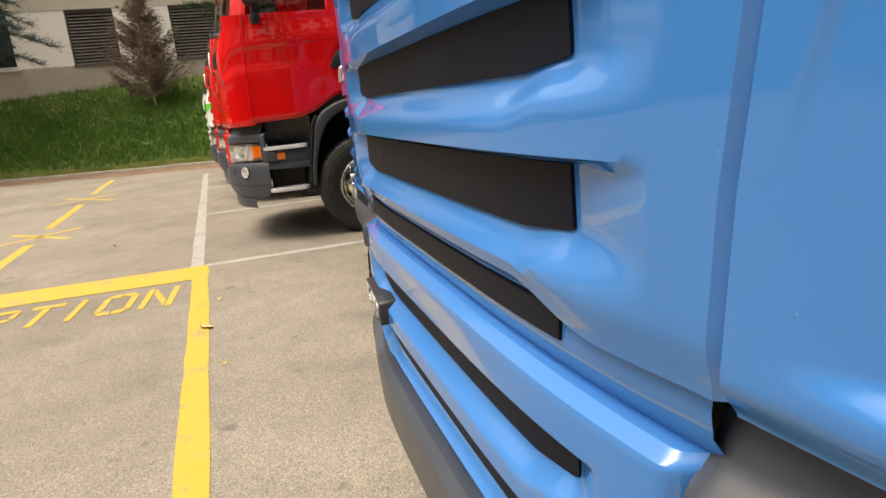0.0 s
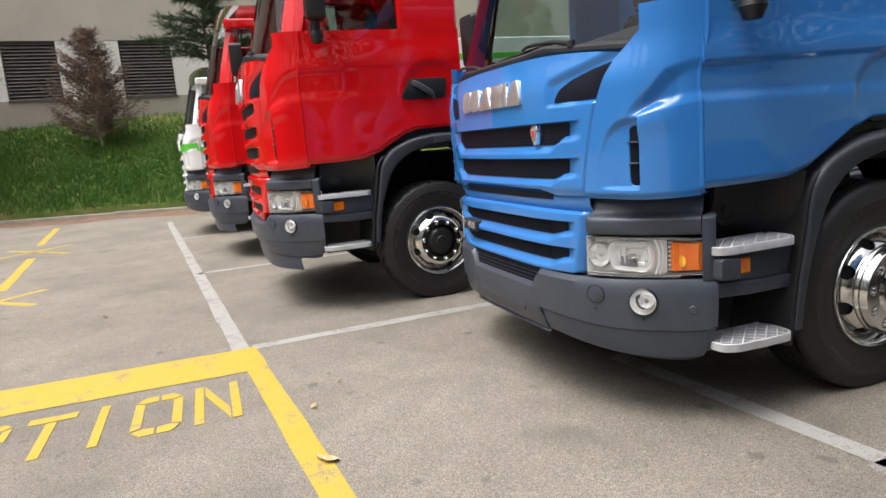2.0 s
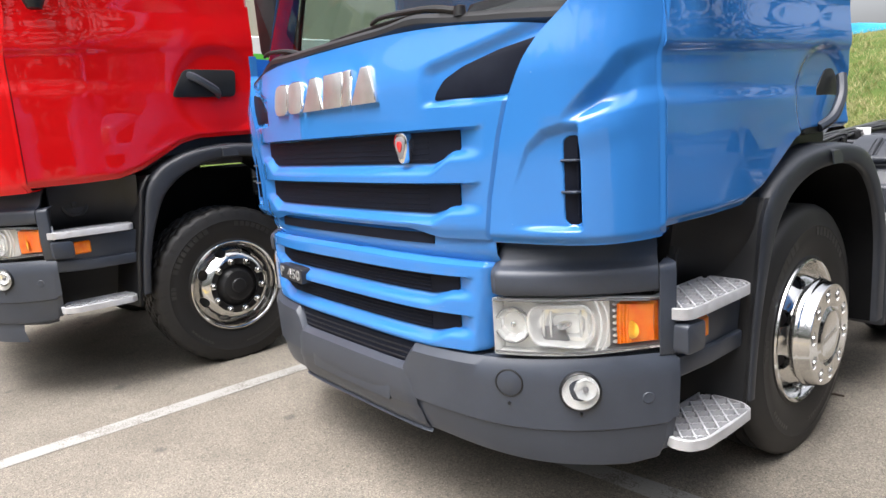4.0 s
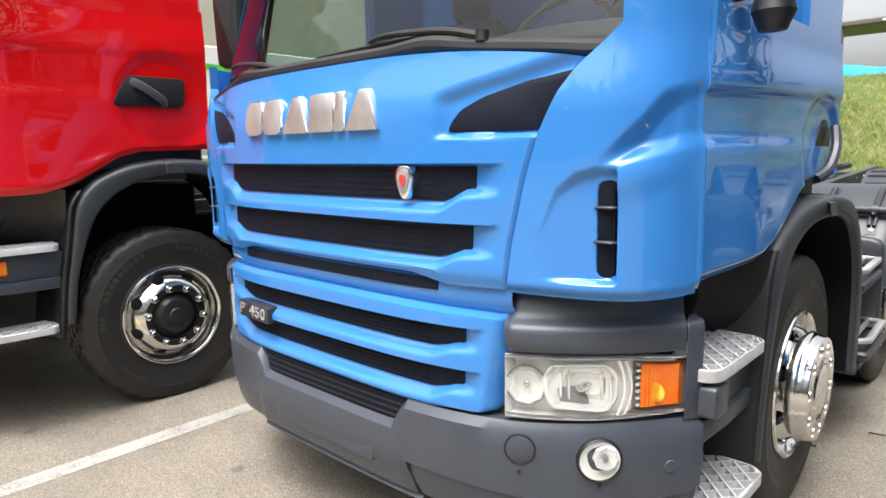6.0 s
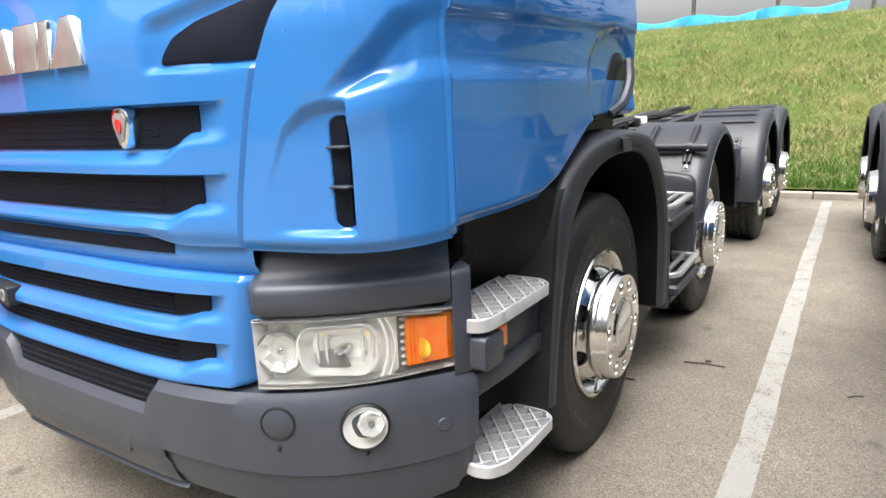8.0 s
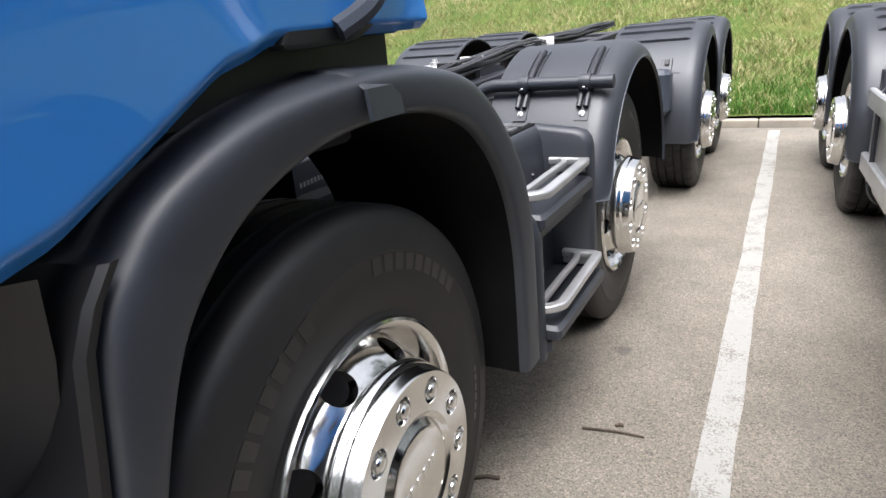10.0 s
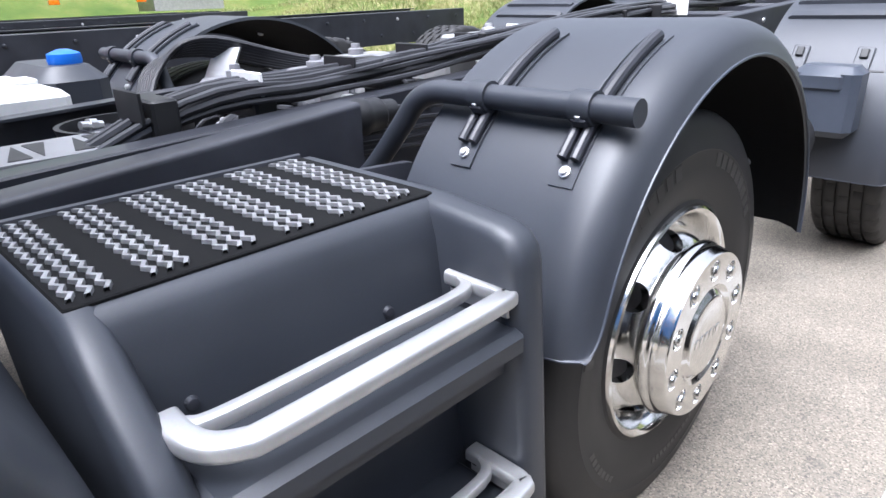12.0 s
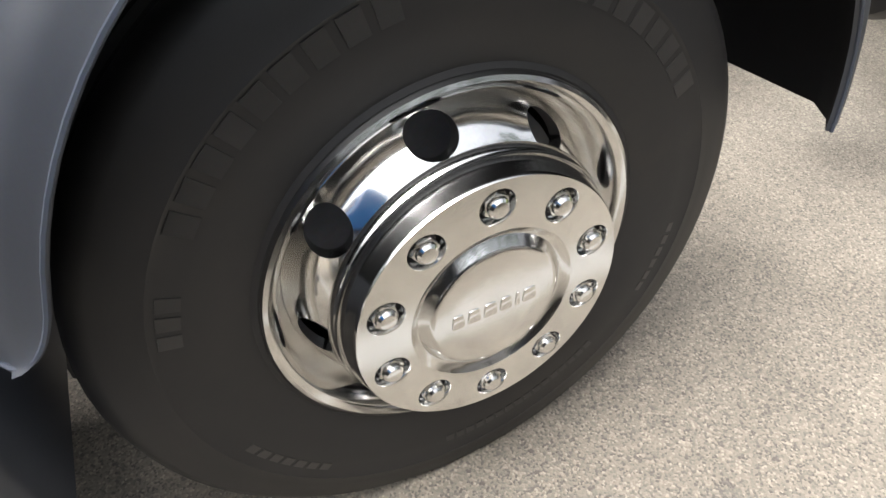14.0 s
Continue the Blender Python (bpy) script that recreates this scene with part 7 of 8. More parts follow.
def blades(count, place, h0, h1, width, seed, spread=0.5):
    """Loose blades, three to a tuft."""
    rnd = random.Random(seed)
    m = Mesh()
    for _ in range(count):
        x, y = place(rnd)
        z = bank_height(x, y) - 0.02
        for _ in range(3):
            a = rnd.uniform(0, 2 * math.pi)
            h = rnd.uniform(h0, h1)
            bx, by = x + rnd.uniform(-0.05, 0.05), y + rnd.uniform(-0.05, 0.05)
            dx, dy = math.cos(a) * width, math.sin(a) * width
            lx, ly = rnd.uniform(-spread, spread) * h, rnd.uniform(-spread, spread) * h
            o = len(m.v)
            m.v.extend([(bx - dx, by - dy, z), (bx + dx, by + dy, z), (bx + lx * 0.4 + dx * 0.7, by + ly * 0.4 + dy * 0.7, z + h * 0.6), (bx + lx * 0.4 - dx * 0.7, by + ly * 0.4 - dy * 0.7, z + h * 0.6), (bx + lx, by + ly, z + h)])
            m.f.extend([(o, o + 1, o + 2, o + 3), (o + 3, o + 2, o + 4)])
    me = bpy.data.meshes.new("grass_blades")
    me.from_pydata(m.v, [], m.f)
    return me


def grass_object(name, me, mat, label):
    me.materials.append(mat)
    ob = new(name, me)
    return tagged(ob, label, "grass", kind="stuff")


def slope_spot(r):
    """Tussocks: spots gather where the ground is lumpy."""
    while True:
        x, y = r.uniform(-16, 9), 8.85 + abs(r.gauss(0, 1)) * 5.5
        if noise.noise(Vector((x * 1.9, y * 1.9, 5))) + 0.5 * noise.noise(Vector((x * 5, y * 5, 9))) > r.uniform(-0.75, 0.35):
            return x, y


grass_object("grass_tufts", blades(60000, slope_spot, 0.05, 0.17, 0.006, 11, 1.1), GRASS_DRY, "straw and green grass tufts on the slope")
grass_object("grass_tufts", blades(9000, lambda r: (r.uniform(-6, 6), 8.80 + abs(r.gauss(0, 1)) * 0.9), 0.06, 0.20, 0.006, 12), GRASS_GREEN, "fresh green grass along the kerb")


def west_spot(r):
    y = r.uniform(-14, 2)
    return kerb_x(max(y, -14)) - 0.15 - abs(r.gauss(0, 1)) * 2.8, y


grass_object("grass_tufts", blades(30000, west_spot, 0.06, 0.20, 0.009, 13), GRASS_GREEN, "lush green grass on the bank")

# kerbs: stones laid end to end
kerb_n = empty("kerb_north")
tagged(kerb_n, "low worn concrete kerb against the grass", "kerb", kind="structure")
kerb_w = empty("kerb_west")
tagged(kerb_w, "low worn concrete kerb below the bank", "kerb", kind="structure")
stone = mesh_data("kerb_stone", Mesh().box(-0.495, 0.495, -0.06, 0.06, -0.10, 0.085, 0.012), KERB)
rk = random.Random(3)
for k in range(46):
    o = part("kerb_stone", stone, None, kerb_n)
    o.location = (-28 + k, 8.63 + rk.uniform(-0.012, 0.012), rk.uniform(-0.012, 0.008))
    o.rotation_euler = (rk.uniform(-0.03, 0.03), 0, rk.uniform(-0.012, 0.012))
for k in range(26):
    y = -19.5 + k
    a = math.atan2(1, kerb_x(max(y + 0.5, -14)) - kerb_x(max(y - 0.5, -14)))
    o = part("kerb_stone", stone, None, kerb_w)
    o.location = (kerb_x(max(y, -14)), y, rk.uniform(-0.01, 0.02))
    o.scale = (1.07, 1, 1.2)
    o.rotation_euler = (0, 0, a)
litter = Mesh()
rows = []
for k in range(41):
    y = lerp(-14, 3, k / 40)
    kx = kerb_x(y)
    w = 1.5 + 0.9 * noise.noise(Vector((y * 0.7, 0, 0)))
    rows.append([(kx + 0.03, y, 0.012), (kx + 0.35, y, 0.010), (kx + w * 0.7, y, 0.006), (kx + w, y, 0.003)])
litter.grid(rows)
tagged(part("leaf_litter", litter, SOIL), "brown leaf litter washed along the kerb", "leaf litter", kind="stuff")

# painted lines
marks = empty("painted_lines")
tagged(marks, "worn white bay lines and yellow lines on the asphalt", "road marking", kind="structure")


def stroke(name, a, b, w, mat, w2=None, z=0.003):
    a, b = Vector((*a, 0)), Vector((*b, 0))
    d = (b - a).normalized()
    nrm = Vector((-d.y, d.x, 0))
    w2 = w if w2 is None else w2
    pts = []
    n = max(int((b - a).length / 0.25), 1)
    rn = random.Random(int(abs(a.x * 100 + b.y * 37)))
    left, right = [], []
    for k in range(n + 1):
        p = a.lerp(b, k / n)
        ww = lerp(w, w2, k / n)
        left.append((p.x + nrm.x * ww / 2 + rn.uniform(-.006, .006), p.y + nrm.y * ww / 2 + rn.uniform(-.006, .006), z))
        right.append((p.x - nrm.x * ww / 2 + rn.uniform(-.006, .006), p.y - nrm.y * ww / 2 + rn.uniform(-.006, .006), z))
    m = Mesh().grid([right, left])
    o = part(name, m, mat, marks)
    return o


stroke("white_line", (1.683, 0.66), (1.668, 8.35), 0.108, WHITE_LINE)
stroke("white_line", (0.1, 0.61), (1.75, 0.775), 0.11, WHITE_LINE)
stroke("white_line", (-1.44, -1.42), (-1.66, 8.3), 0.115, WHITE_LINE)
stroke("white_line", (-4.96, -1.80), (-5.16, 8.3), 0.11, WHITE_LINE)
stroke("white_line", (-8.90, -2.08), (-9.10, 8.3), 0.11, WHITE_LINE)
stroke("white_line", (-1.40, -1.50), (-12.6, -2.44), 0.12, WHITE_LINE)
stroke("yellow_line", (-1.44, -1.47), (5.6, -0.84), 0.135, YELLOW_LINE, z=0.004)
stroke("yellow_line", (-1.175, -1.405), (-1.235, -4.9), 0.52, YELLOW_LINE, z=0.0045)
for a, b, w in (((-1.68, -3.60), (-4.25, -3.84), 0.13), ((-5.62, -4.03), (-8.6, -4.34), 0.13), ((-10.55, -4.62), (-14.2, -5.0), 0.13)):
    stroke("yellow_dash", a, b, w, YELLOW_LINE)
for a, b in (((-4.45, -4.33), (-5.32, -3.50)), ((-5.36, -4.42), (-4.40, -3.42)), ((-9.1, -4.95), (-10.05, -4.0)), ((-10.15, -5.03), (-8.8, -3.86))):
    stroke("yellow_cross", a, b, 0.10, YELLOW_LINE)


def stencil(polys, x0, y0, hx, wy):
    """A painted letter: u runs along -y (its width), v along -x (its height)."""
    for poly in polys:
        m = Mesh().prism([(x0 - v * hx, y0 - (1 - u) * 0 - u * wy) for u, v in poly], lambda a, b, d: (a, b, d), -0.01, 0.0045)
        part("stencil_letter", m, YELLOW_LINE, marks)


def bar(u0, v0, u1, v1, w):
    d = Vector((u1 - u0, v1 - v0))
    n = Vector((-d.y, d.x)).normalized() * w / 2
    return [(u0 + n.x, v0 + n.y), (u1 + n.x, v1 + n.y), (u1 - n.x, v1 - n.y), (u0 - n.x, v0 - n.y)]


LET = {
    "N": [[(0, 0), (0.2, 0), (0.2, 1), (0, 1)], [(0.8, 0), (1, 0), (1, 1), (0.8, 1)], [(0.24, 1), (0.24, 0.72), (0.76, 0), (0.76, 0.28)]],
    "O": [[(0.0, 0.15), (0.2, 0.2), (0.2, 0.8), (0.0, 0.85)], [(1.0, 0.15), (0.8, 0.2), (0.8, 0.8), (1.0, 0.85)], [(0.03, 0.12), (0.2, 0), (0.47, 0), (0.47, 0.15), (0.22, 0.17)], [(0.97, 0.12), (0.8, 0), (0.53, 0), (0.53, 0.15), (0.78, 0.17)],
          [(0.03, 0.88), (0.2, 1), (0.47, 1), (0.47, 0.85), (0.22, 0.83)], [(0.97, 0.88), (0.8, 1), (0.53, 1), (0.53, 0.85), (0.78, 0.83)]],
    "I": [[(0.38, 0), (0.62, 0), (0.62, 1), (0.38, 1)]],
    "T": [[(0.39, 0), (0.61, 0), (0.61, 0.82), (0.39, 0.82)], [(0.0, 0.85), (1, 0.85), (1, 1), (0, 1)]],
    "P": [[(0, 0), (0.2, 0), (0.2, 1), (0, 1)], [(0.24, 0.85), (0.24, 1), (0.8, 1), (0.95, 0.92), (0.78, 0.85)], [(0.98, 0.88), (0.98, 0.55), (0.8, 0.6), (0.8, 0.82)], [(0.24, 0.42), (0.24, 0.56), (0.78, 0.56), (0.95, 0.5), (0.8, 0.42)]],
    "E": [[(0, 0), (0.2, 0), (0.2, 1), (0, 1)], [(0.24, 0.85), (0.24, 1), (0.95, 1), (0.95, 0.85)], [(0.24, 0.43), (0.24, 0.57), (0.85, 0.57), (0.85, 0.43)], [(0.24, 0), (0.24, 0.15), (0.95, 0.15), (0.95, 0)]],
}
ly = -1.565
for ch, wdt in (("N", 0.245), ("O", 0.255), ("I", 0.20), ("T", 0.245), ("P", 0.235), ("E", 0.235)):
    polys = [[(1 - u, v) for u, v in p][::-1] for p in LET[ch]]
    stencil(polys, -0.205, ly, 0.57, wdt)
    ly -= wdt + (0.065 if ch != "I" else 0.04)
m = Mesh().prism([(0.30, -2.60), (0.30, -2.86), (0.36, -2.86), (0.85, -2.92), (0.85, -2.84), (0.40, -2.70)], lambda a, b, d: (a, b, d), -0.01, 0.0045)
part("stencil_fragment", m, YELLOW_LINE, marks)

# small things on the ground
rg = random.Random(9)


def leaf_at(x, y, s, a):
    m = Mesh()
    rows = []
    for k in range(5):
        u = k / 4
        w = s * 0.4 * math.sin(math.pi * min(u * 0.9 + 0.08, 1))
        rows.append([(-w, (u - 0.5) * s, 0.010 + 0.012 * u + 0.008), (0, (u - 0.5) * s, 0.008 + 0.006 * u), (w, (u - 0.5) * s, 0.010 + 0.015 * u * u)])
    m.grid(rows)
    o = part("dead_leaf", m, LEAF)
    o.location, o.rotation_euler = (x, y, 0), (0, 0, a)
    tagged(o, "curled tan dead leaf on the asphalt", "leaf", "dead leaves")


for x, y, s in ((0.54, -1.235, 0.085), (0.50, -1.27, 0.05), (1.27, -1.08, 0.035), (-0.4, -1.0, 0.03), (-0.1, -1.2, 0.035), (-3.2, -2.6, 0.04)):
    leaf_at(x, y, s, rg.uniform(0, 6))
for (a, b, r) in (((1.26, 2.37), (1.46, 2.39), 0.004), ((1.36, 2.42), (1.385, 2.43), 0.006), ((1.02, 2.0), (1.10, 2.03), 0.006), ((2.0, 2.28), (2.06, 2.32), 0.003)):
    m = Mesh().tube([(*a, 0.006), ((a[0] + b[0]) / 2, (a[1] + b[1]) / 2 + 0.006, 0.009), (*b, 0.006)], r, 6)
    tagged(part("twig", m, BARK), "thin dark twig lying on the asphalt", "twig", "twigs")
peb = Mesh()
for _ in range(420):
    x, y = rg.uniform(-6, 3.2), rg.uniform(-4, 8)
    s = rg.uniform(0.003, 0.008)
    peb.add([(x + s * a, y + s * b, 0.001 + s * c) for a, b, c in ((1, 0, 0), (0, 1, 0), (-1, 0, 0), (0, -1, 0), (0, 0, 0.9))], [(0, 1, 4), (1, 2, 4), (2, 3, 4), (3, 0, 4)])
tagged(part("grit", peb, KERB), "loose grit on the asphalt", "grit", kind="stuff")

# ---- building on the bank ----
WX, WA = -22.3, radians(4)


def wall_place(u, z, d):
    """u runs along the wall to the north, d out of it towards the car park."""
    return (WX + d * math.cos(WA) - u * math.sin(WA), u * math.cos(WA) + d * math.sin(WA), z)


bld = empty("office_building")
tagged(bld, "beige rendered building with brown louvred windows", "building", kind="")
OPEN = [(-10.75, -8.95, "window"), (-7.2, -5.62, "louvre"), (-3.72, -2.05, "louvre"), (0.0, 1.7, "louvre")]
Z0, Z1 = 3.70, 5.62


def slab(u0, u1, z0, z1, d0, d1, mat, name, parent=bld):
    m = Mesh().prism([(u0, z0), (u1, z0), (u1, z1), (u0, z1)], lambda u, v, d: wall_place(u, v, d), d0, d1)
    return part(name, m, mat, parent)


slab(-34, 30, 2.2, 3.70, -0.4, 0.03, PLINTH, "plinth")
slab(-34, 30, Z1, 13.0, -0.4, 0.012, STUCCO, "upper_wall")
edges = [-34] + [e for o in OPEN for e in o[:2]] + [30]
for k in range(0, len(edges), 2):
    slab(edges[k], edges[k + 1], Z0, Z1, -0.4, 0.0, WHITEWALL, "wall_panel")
for u0, u1, kind in OPEN:
    # added black slab stands in for the unlit room behind the opening
    slab(u0, u1, Z0, Z1, -0.4, -0.3, BLACK, "dark_room_back")
    slab(u0 - 0.03, u1 + 0.03, Z0 - 0.05, Z0, -0.1, 0.07, LOUVRE if kind == "louvre" else WHITEWALL, "window_sill")
    if kind == "louvre":
        lv = slab(u0, u1, Z1 - 0.05, Z1, -0.16, -0.02, LOUVRE, "louvre_blind")
        for k in range(17):
            z = Z0 + 0.02 + k * 0.111
            m = Mesh()
            m.add([wall_place(u, zz, d) for u in (u0 + 0.02, u1 - 0.02) for zz, d in ((z, -0.035), (z + 0.012, -0.03), (z + 0.085, -0.10), (z + 0.075, -0.105))], [(0, 1, 5, 4), (1, 2, 6, 5), (2, 3, 7, 6), (3, 0, 4, 7), (0, 3, 2, 1), (4, 5, 6, 7)])
            part("louvre_slat", m, LOUVRE, lv)
    else:
        wf = slab(u0, u1, Z0, Z0 + 0.10, -0.20, -0.06, WHITEPLASTIC, "window_frame")
        for a, b, c, d in ((u0, u1, Z1 - 0.08, Z1), (u0, u0 + 0.08, Z0 + 0.1, Z1 - 0.08), (u1 - 0.08, u1, Z0 + 0.1, Z1 - 0.08), ((u0 + u1) / 2 - 0.05 + 0.2, (u0 + u1) / 2 + 0.05 + 0.2, Z0 + 0.1, Z1 - 0.08)):
            slab(a, b, c, d, -0.20, -0.06, WHITEPLASTIC, "frame_bar", wf)
        slab(u0 + 0.05, u1 - 0.05, Z0 + 0.05, Z1 - 0.05, -0.16, -0.14, WINDOWDARK, "pane", wf)
slab(-4.2, -2.2, 7.6, 9.3, -0.3, 0.02, LOUVRE, "upper_window")


# ---- trees ----
def conifer(name, x, y, height, base_r, seed, mat, bark, label, dense=1.0, needle=0.10, clear_trunk=0.3, droop=0.2, upright=0.0, twig_n=26, z0=None):
    rnd = random.Random(seed)
    t = empty(name, None, (x, y, bank_height(x, y) - 0.1 if z0 is None else z0))
    tagged(t, label, "tree", "conifers on the bank")
    tr = Mesh()
    n = 12
    pts = [(0.05 * math.sin(k * 0.9 + seed), 0.04 * math.cos(k * 1.3), height * k / n) for k in range(n + 1)]
    tr.tube(pts, [max(0.014 * height * (1 - k / n) ** 0.8, 0.012) for k in range(n + 1)], 10)
    leaves = Mesh()
    whorl = clear_trunk
    while whorl < height * 0.98:
        f = whorl / height
        length = base_r * (1 - f) ** 0.75 * rnd.uniform(0.75, 1.1) + 0.10
        for b in range(rnd.randint(5, 7)):
            a = rnd.uniform(0, 2 * math.pi)
            L = length * rnd.uniform(0.6, 1.12)
            pts = []
            for k in range(7):
                s = k / 6
                rise_ = (-droop * s * s + upright * s) * L + 0.12 * L * s
                pts.append(Vector((math.cos(a) * L * s * (1 - 0.35 * min(upright, 1.2) * s), math.sin(a) * L * s * (1 - 0.35 * min(upright, 1.2) * s), whorl + rise_)))
            tr.tube(pts, [max(0.012 * (1 - k / 6.5) * (0.5 + L), 0.004) for k in range(7)], 5, caps=False)
            for _ in range(int(twig_n * dense * (0.4 + L))):
                s = rnd.uniform(0.15, 1.0)
                k = min(int(s * 6), 5)
                p = pts[k].lerp(pts[k + 1], s * 6 - k)
                out = Vector((math.cos(a), math.sin(a), 0))
                side = Vector((-out.y, out.x, 0)) * rnd.uniform(-1, 1)
                d = (out * rnd.uniform(0.2, 0.9) + side * 0.9 + Vector((0, 0, rnd.uniform(-0.5, 0.35) + upright * 0.8))).normalized()
                tl = needle * rnd.uniform(0.7, 2.2)
                for q in range(7):
                    c = p + d * tl * q / 6
                    for sg in (1, -1):
                        nd = (d * 0.7 + Vector((rnd.uniform(-1, 1), rnd.uniform(-1, 1), rnd.uniform(-0.6, 0.9)))).normalized()
                        w = nd.cross(d).normalized() * 0.006
                        e = c + nd * needle * rnd.uniform(0.35, 0.7)
                        o = len(leaves.v)
                        leaves.v.extend([tuple(c - w), tuple(c + w), tuple(e)])
                        leaves.f.append((o, o + 1, o + 2))
        whorl += max(0.10, height * 0.030) * rnd.uniform(0.7, 1.3)
    part("trunk", tr, bark, t)
    me = bpy.data.meshes.new("crown")
    me.from_pydata(leaves.v, [], leaves.f)
    me.materials.append(mat)
    c = new("crown", me)
    c.parent = t
    return t


conifer("dry_conifer", -19.8, -4.45, 3.7, 1.75, 4, NEEDLE_BROWN, PALEBARK, "small half-dead conifer with brown needles", 1.0, 0.13, 0.45, -0.35, 0.12, 26)
conifer("spruce_tree", -18.2, -10.2, 12.0, 4.9, 7, NEEDLE_BLUE, BARK, "blue-grey spruce with drooping boughs", 1.7, 0.19, 4.3, 0.32, 0.0, 34)

conifer("pine_tree", -18.6, -0.9, 6.2, 2.9, 21, NEEDLE_DARK, BARK, "dark green pine behind the white lorry", 1.5, 0.16, 2.9, 0.10, 0.1, 26)

# ---- the lorries ----
blue_a = build_truck("blue_truck", PAINT_BLUE, -0.04, 0.0, "glossy blue four-axle cab-over lorry chassis, parked in a bay", text="P 450", full=True, axles=(1.417, 3.380, 5.88, 7.23), rake=0.04)
for s in (1, -1):
    round_fender(blue_a, s, 3.454, 0.571)
    rear_fender(blue_a, s, 5.90, 0.55)
    rear_fender(blue_a, s, 7.25, 0.55)
    battery_box(blue_a, s) if s > 0 else None
    guard_bolts(blue_a, s, 3.454, 0.571)
cable_runs(blue_a, 2.3, 7.4, 1.03)
chassis_gear(blue_a)
chassis_clutter(blue_a)
tl = Mesh().box(0.86, 1.18, 7.98, 8.05, 0.62, 0.80, 0.02)
part("tail_lamp", tl, REDLAMP, blue_a, "red tail lamp")

blue_b = build_truck("blue_truck", PAINT_BLUE, 3.62, -0.344, "glossy blue lorry chassis with a tall grille, parked beside another", bars=R_BARS, rise=1.392, lettered=False, text="R480", near=-1, flat=0.5, axles=(1.417, 3.20, 5.75, 7.08))
for s in (1, -1):
    round_fender(blue_b, s, 3.20, 0.507, clamp=False)
    rear_fender(blue_b, s, 5.75, 0.55)
    rear_fender(blue_b, s, 7.08, 0.55)
side_tank(blue_b, -1, 4.0, 5.0)
side_guard(blue_b, -1, 4.0, 5.05)
blue_b.rotation_euler = (0, 0, radians(2.6))

red_a = build_truck("red_truck", PAINT_RED, -3.16, -1.13, "glossy red lorry with polished wheels, parked in a row", lift=0.17, bars=R_BARS, rise=1.392, covered=False, axles=(1.417, 3.357, 5.77, 7.12))
red_b = build_truck("red_truck", PAINT_RED, -6.65, -1.50, "glossy red lorry behind another red one", lift=0.17, bars=R_BARS, rise=1.392, covered=False, axles=(1.417, 5.2, 6.5))
white = build_truck("white_truck", PAINT_WHITE, -10.0, -1.90, "white lorry with a green stripe at the end of the row", lift=0.12, bars=P_BARS, covered=False, lettered=False, axles=(1.417, 6.4), extent=9.3)
for t, s in ((red_a, 1), (red_b, 1)):
    lower = Mesh()
    rows = []
    for z, d in ((0.20, 0.10), (0.21, 0.06), (0.28, 0.045), (0.345, 0.05), (0.36, 0.09)):
        rows.append([(0.98 * math.sin(u * math.pi / 2) * 1.0, plan_low(0.98 * math.sin(u * math.pi / 2)) + d, z) for u in [-1 + i / 14 for i in range(29)]])
    lower.grid(rows)
    part("lower_spoiler", lower, PLASTIC, t, "dark lower bumper lip")
stripe = Mesh()
xsx = [0.70 + 0.49 * i / 20 for i in range(21)]
stripe.grid([[(x, plan_cab(min(x, 1.183)) - 0.005, z) for x in xsx] for z in (1.40, 1.53)])
stripe.grid([[(1.206, y, z) for y in (0.34, 1.70)] for z in (1.36, 1.46)])
part("green_stripe", stripe, PAINT_GREEN, white, "green stripe")
bx = Mesh().box(-1.24, 1.24, 1.95, 9.42, 1.46, 3.2, 0.02)
part("box_body", bx, PAINT_WHITE, white, "white box body")
for ya, yb in ((2.1, 7.50), (7.66, 9.36)):
    out = rounded([(ya, 1.56), (yb, 1.56), (yb, 2.9), (ya, 2.9)], 0.22, 6)
    inn = rounded([(ya + 0.10, 1.66), (yb - 0.10, 1.66), (yb - 0.10, 2.8), (ya + 0.10, 2.8)], 0.14, 6)
    band = Mesh().grid([[(1.238, p[0], p[1]) for p in out], [(1.248, p[0], p[1]) for p in out], [(1.248, p[0], p[1]) for p in inn], [(1.238, p[0], p[1]) for p in inn]], close_u=True)
    part("green_band", band, PAINT_GREEN, white, "bright green outline on the body")
part("chequer_skirt", Mesh().box(1.10, 1.247, 1.97, 9.40, 1.30, 1.458, 0.004), CHEQUER, white, "chequer plate skirt")
part("chequer_locker", Mesh().box(0.6, 1.244, 8.25, 9.40, 1.02, 1.298, 0.004), CHEQUER, white)
part("skirt_trim", Mesh().box(1.245, 1.262, 1.97, 9.40, 1.30, 1.335, 0.003), WHITEPLASTIC, white)
for y in (6.80, 8.0, 4.2):
    part("marker_lamp", Mesh().box(1.20, 1.265, y, y + 0.13, 1.16, 1.22, 0.004), AMBERBACK, white)
# paper notices behind two windscreens
for t in (red_a, red_b):
    pn = Mesh().box(0.70, 0.86, 0.345, 0.347, 2.05, 2.24, 0.0005)
    part("notice", pn, PAPER, t, "white paper notice in the windscreen")

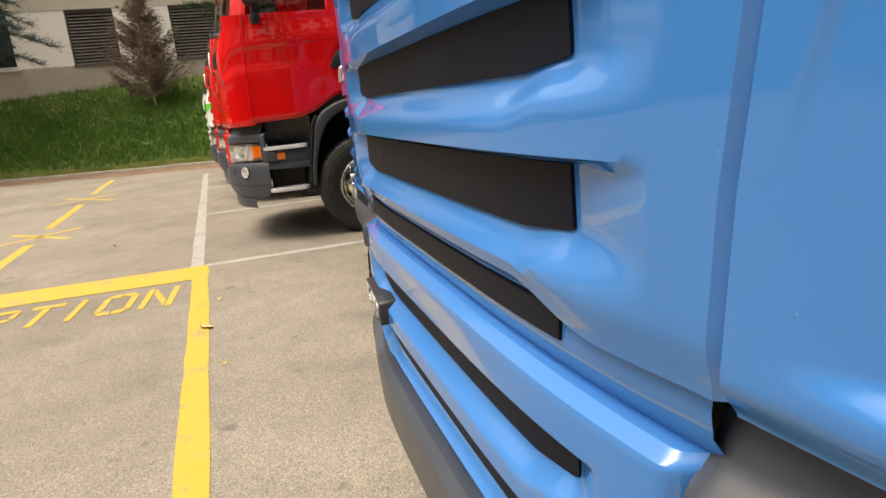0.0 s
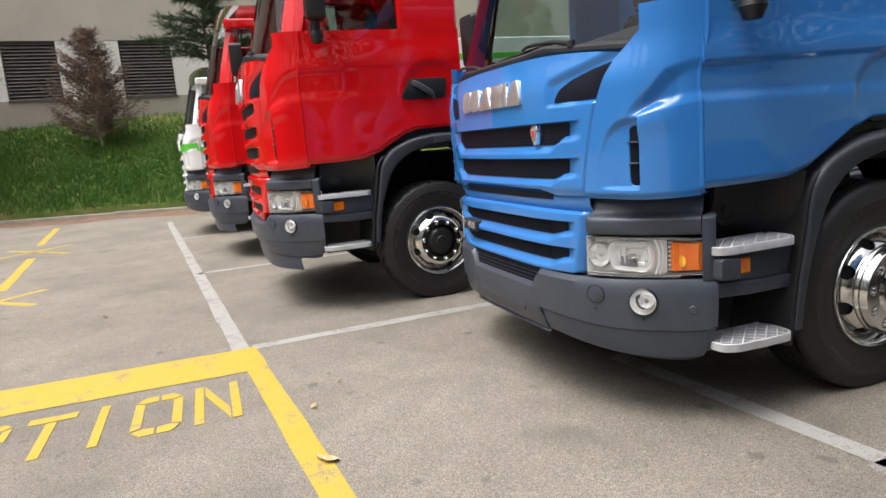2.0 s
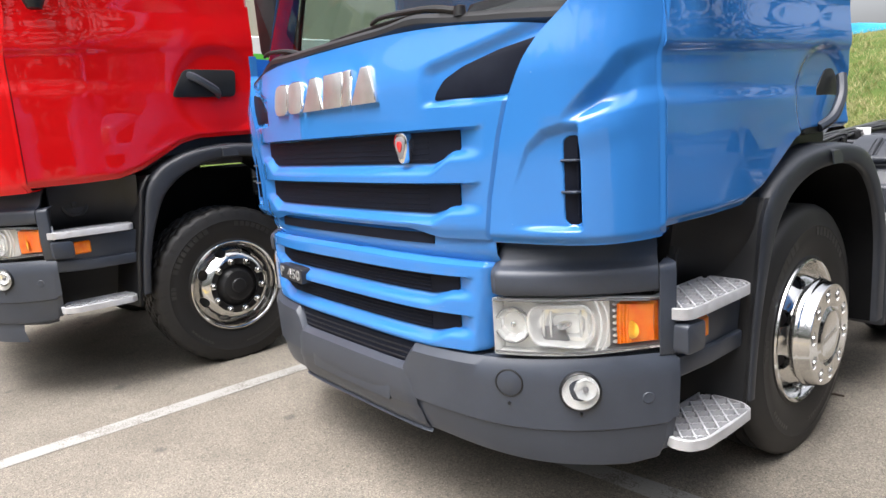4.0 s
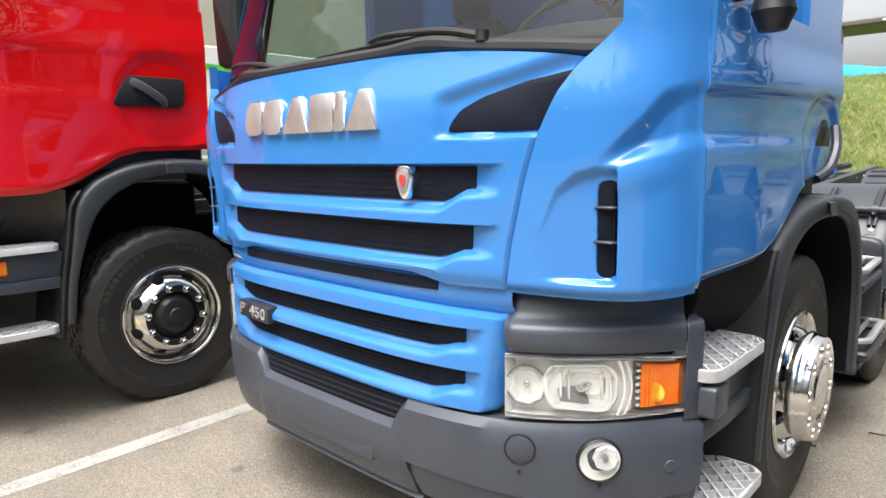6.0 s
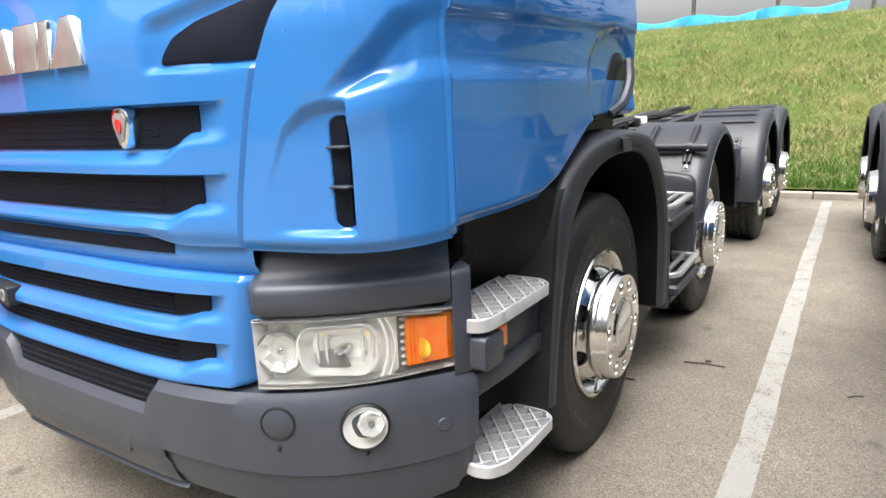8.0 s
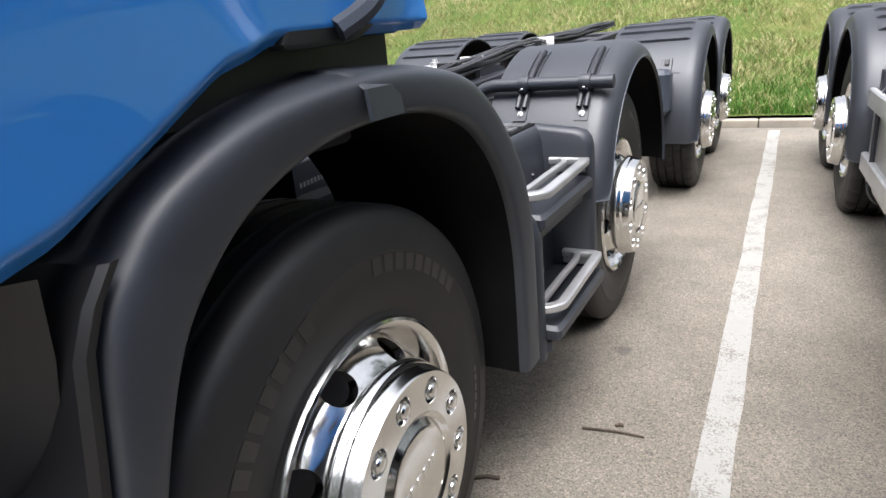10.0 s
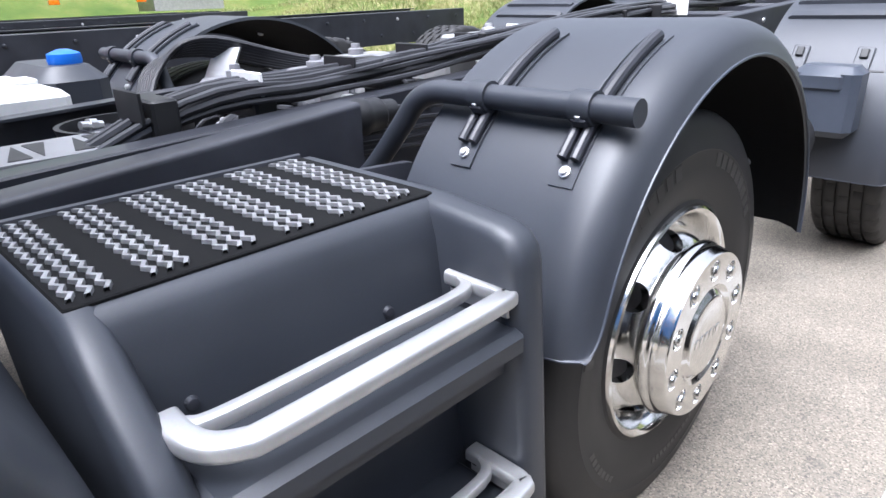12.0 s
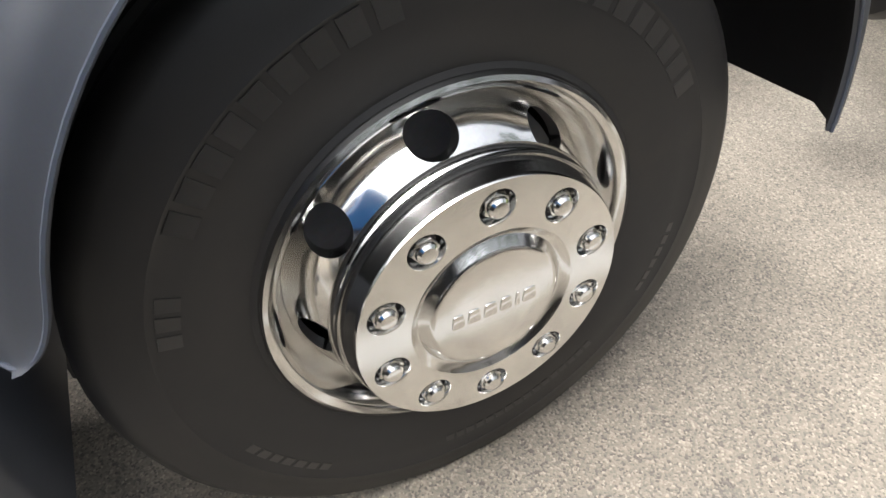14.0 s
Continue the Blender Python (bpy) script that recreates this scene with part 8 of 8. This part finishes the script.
# ---- beyond the slope ----
tp = Mesh()
rows = []
for k in range(25):
    u = k / 24
    x = lerp(-7.5, 1.2, u)
    rows.append([(x, 26.5 + 0.10 * math.sin(k * 1.7), 3.55), (x, 26.4 + 0.16 * math.sin(k * 2.3), 3.95), (x + 0.1, 26.5, 4.35 + 0.12 * math.sin(k * 0.8)), (x, 27.0, 4.42 + 0.10 * math.sin(k * 0.8))])
tp.grid(rows)
tagged(part("tarpaulin", tp, TARP), "blue tarpaulin draped along the top of the slope", "tarpaulin")


def shelter():
    t = empty("steel_shelter", None, (-3.0, 33.0, 3.6))
    tagged(t, "dark steel canopy far beyond the slope", "shelter")
    part("roof", Mesh().box(-6, 9, -1.5, 1.5, 3.0, 3.25, 0.05), LOUVRE, t)
    for x in (-5.5, -2, 1.5, 5, 8.5):
        part("post", Mesh().box(x - 0.08, x + 0.08, -1.4, -1.24, 0, 3.05, 0.01), LOUVRE, t)
    for x in (-4, -0.5, 3):
        part("roof_light", Mesh().box(x, x + 1.0, -1.56, -1.50, 3.06, 3.16, 0.01), WHITEPLASTIC, t)


shelter()
# distant unseen trees behind the camera side, which the paint and glass mirror
wood = Mesh()
rw = random.Random(31)
for k in range(240):
    a = lerp(radians(188), radians(430), k / 239) + rw.uniform(-0.02, 0.02)
    d = rw.uniform(40, 58)
    # extra height and reach to the east are added to darken sides facing it
    h = rw.uniform(12, 19) + 8 * sstep(radians(225), radians(262), a) + 5 * sstep(radians(285), radians(335), a)
    cx, cy = d * math.cos(a), d * math.sin(a)
    for _ in range(110):
        z = h * rw.uniform(0.02, 1)
        r = 3.3 * (1 - (z / h) ** 2) ** 0.5 + 0.2
        b = rw.uniform(0, 6.28)
        px, py, s = cx + r * math.cos(b), cy + r * math.sin(b), rw.uniform(0.6, 1.3)
        q = [Vector((rw.uniform(-1, 1), rw.uniform(-1, 1), rw.uniform(-1, 1))).normalized() * s for _ in range(3)]
        wood.add([Vector((px, py, z)) + v for v in q], [(0, 1, 2)])
me = bpy.data.meshes.new("distant_wood")
me.from_pydata(wood.v, [], wood.f)
me.materials.append(NEEDLE_DARK)
tagged(new("distant_wood", me), "far dark line of trees", "trees", kind="stuff")
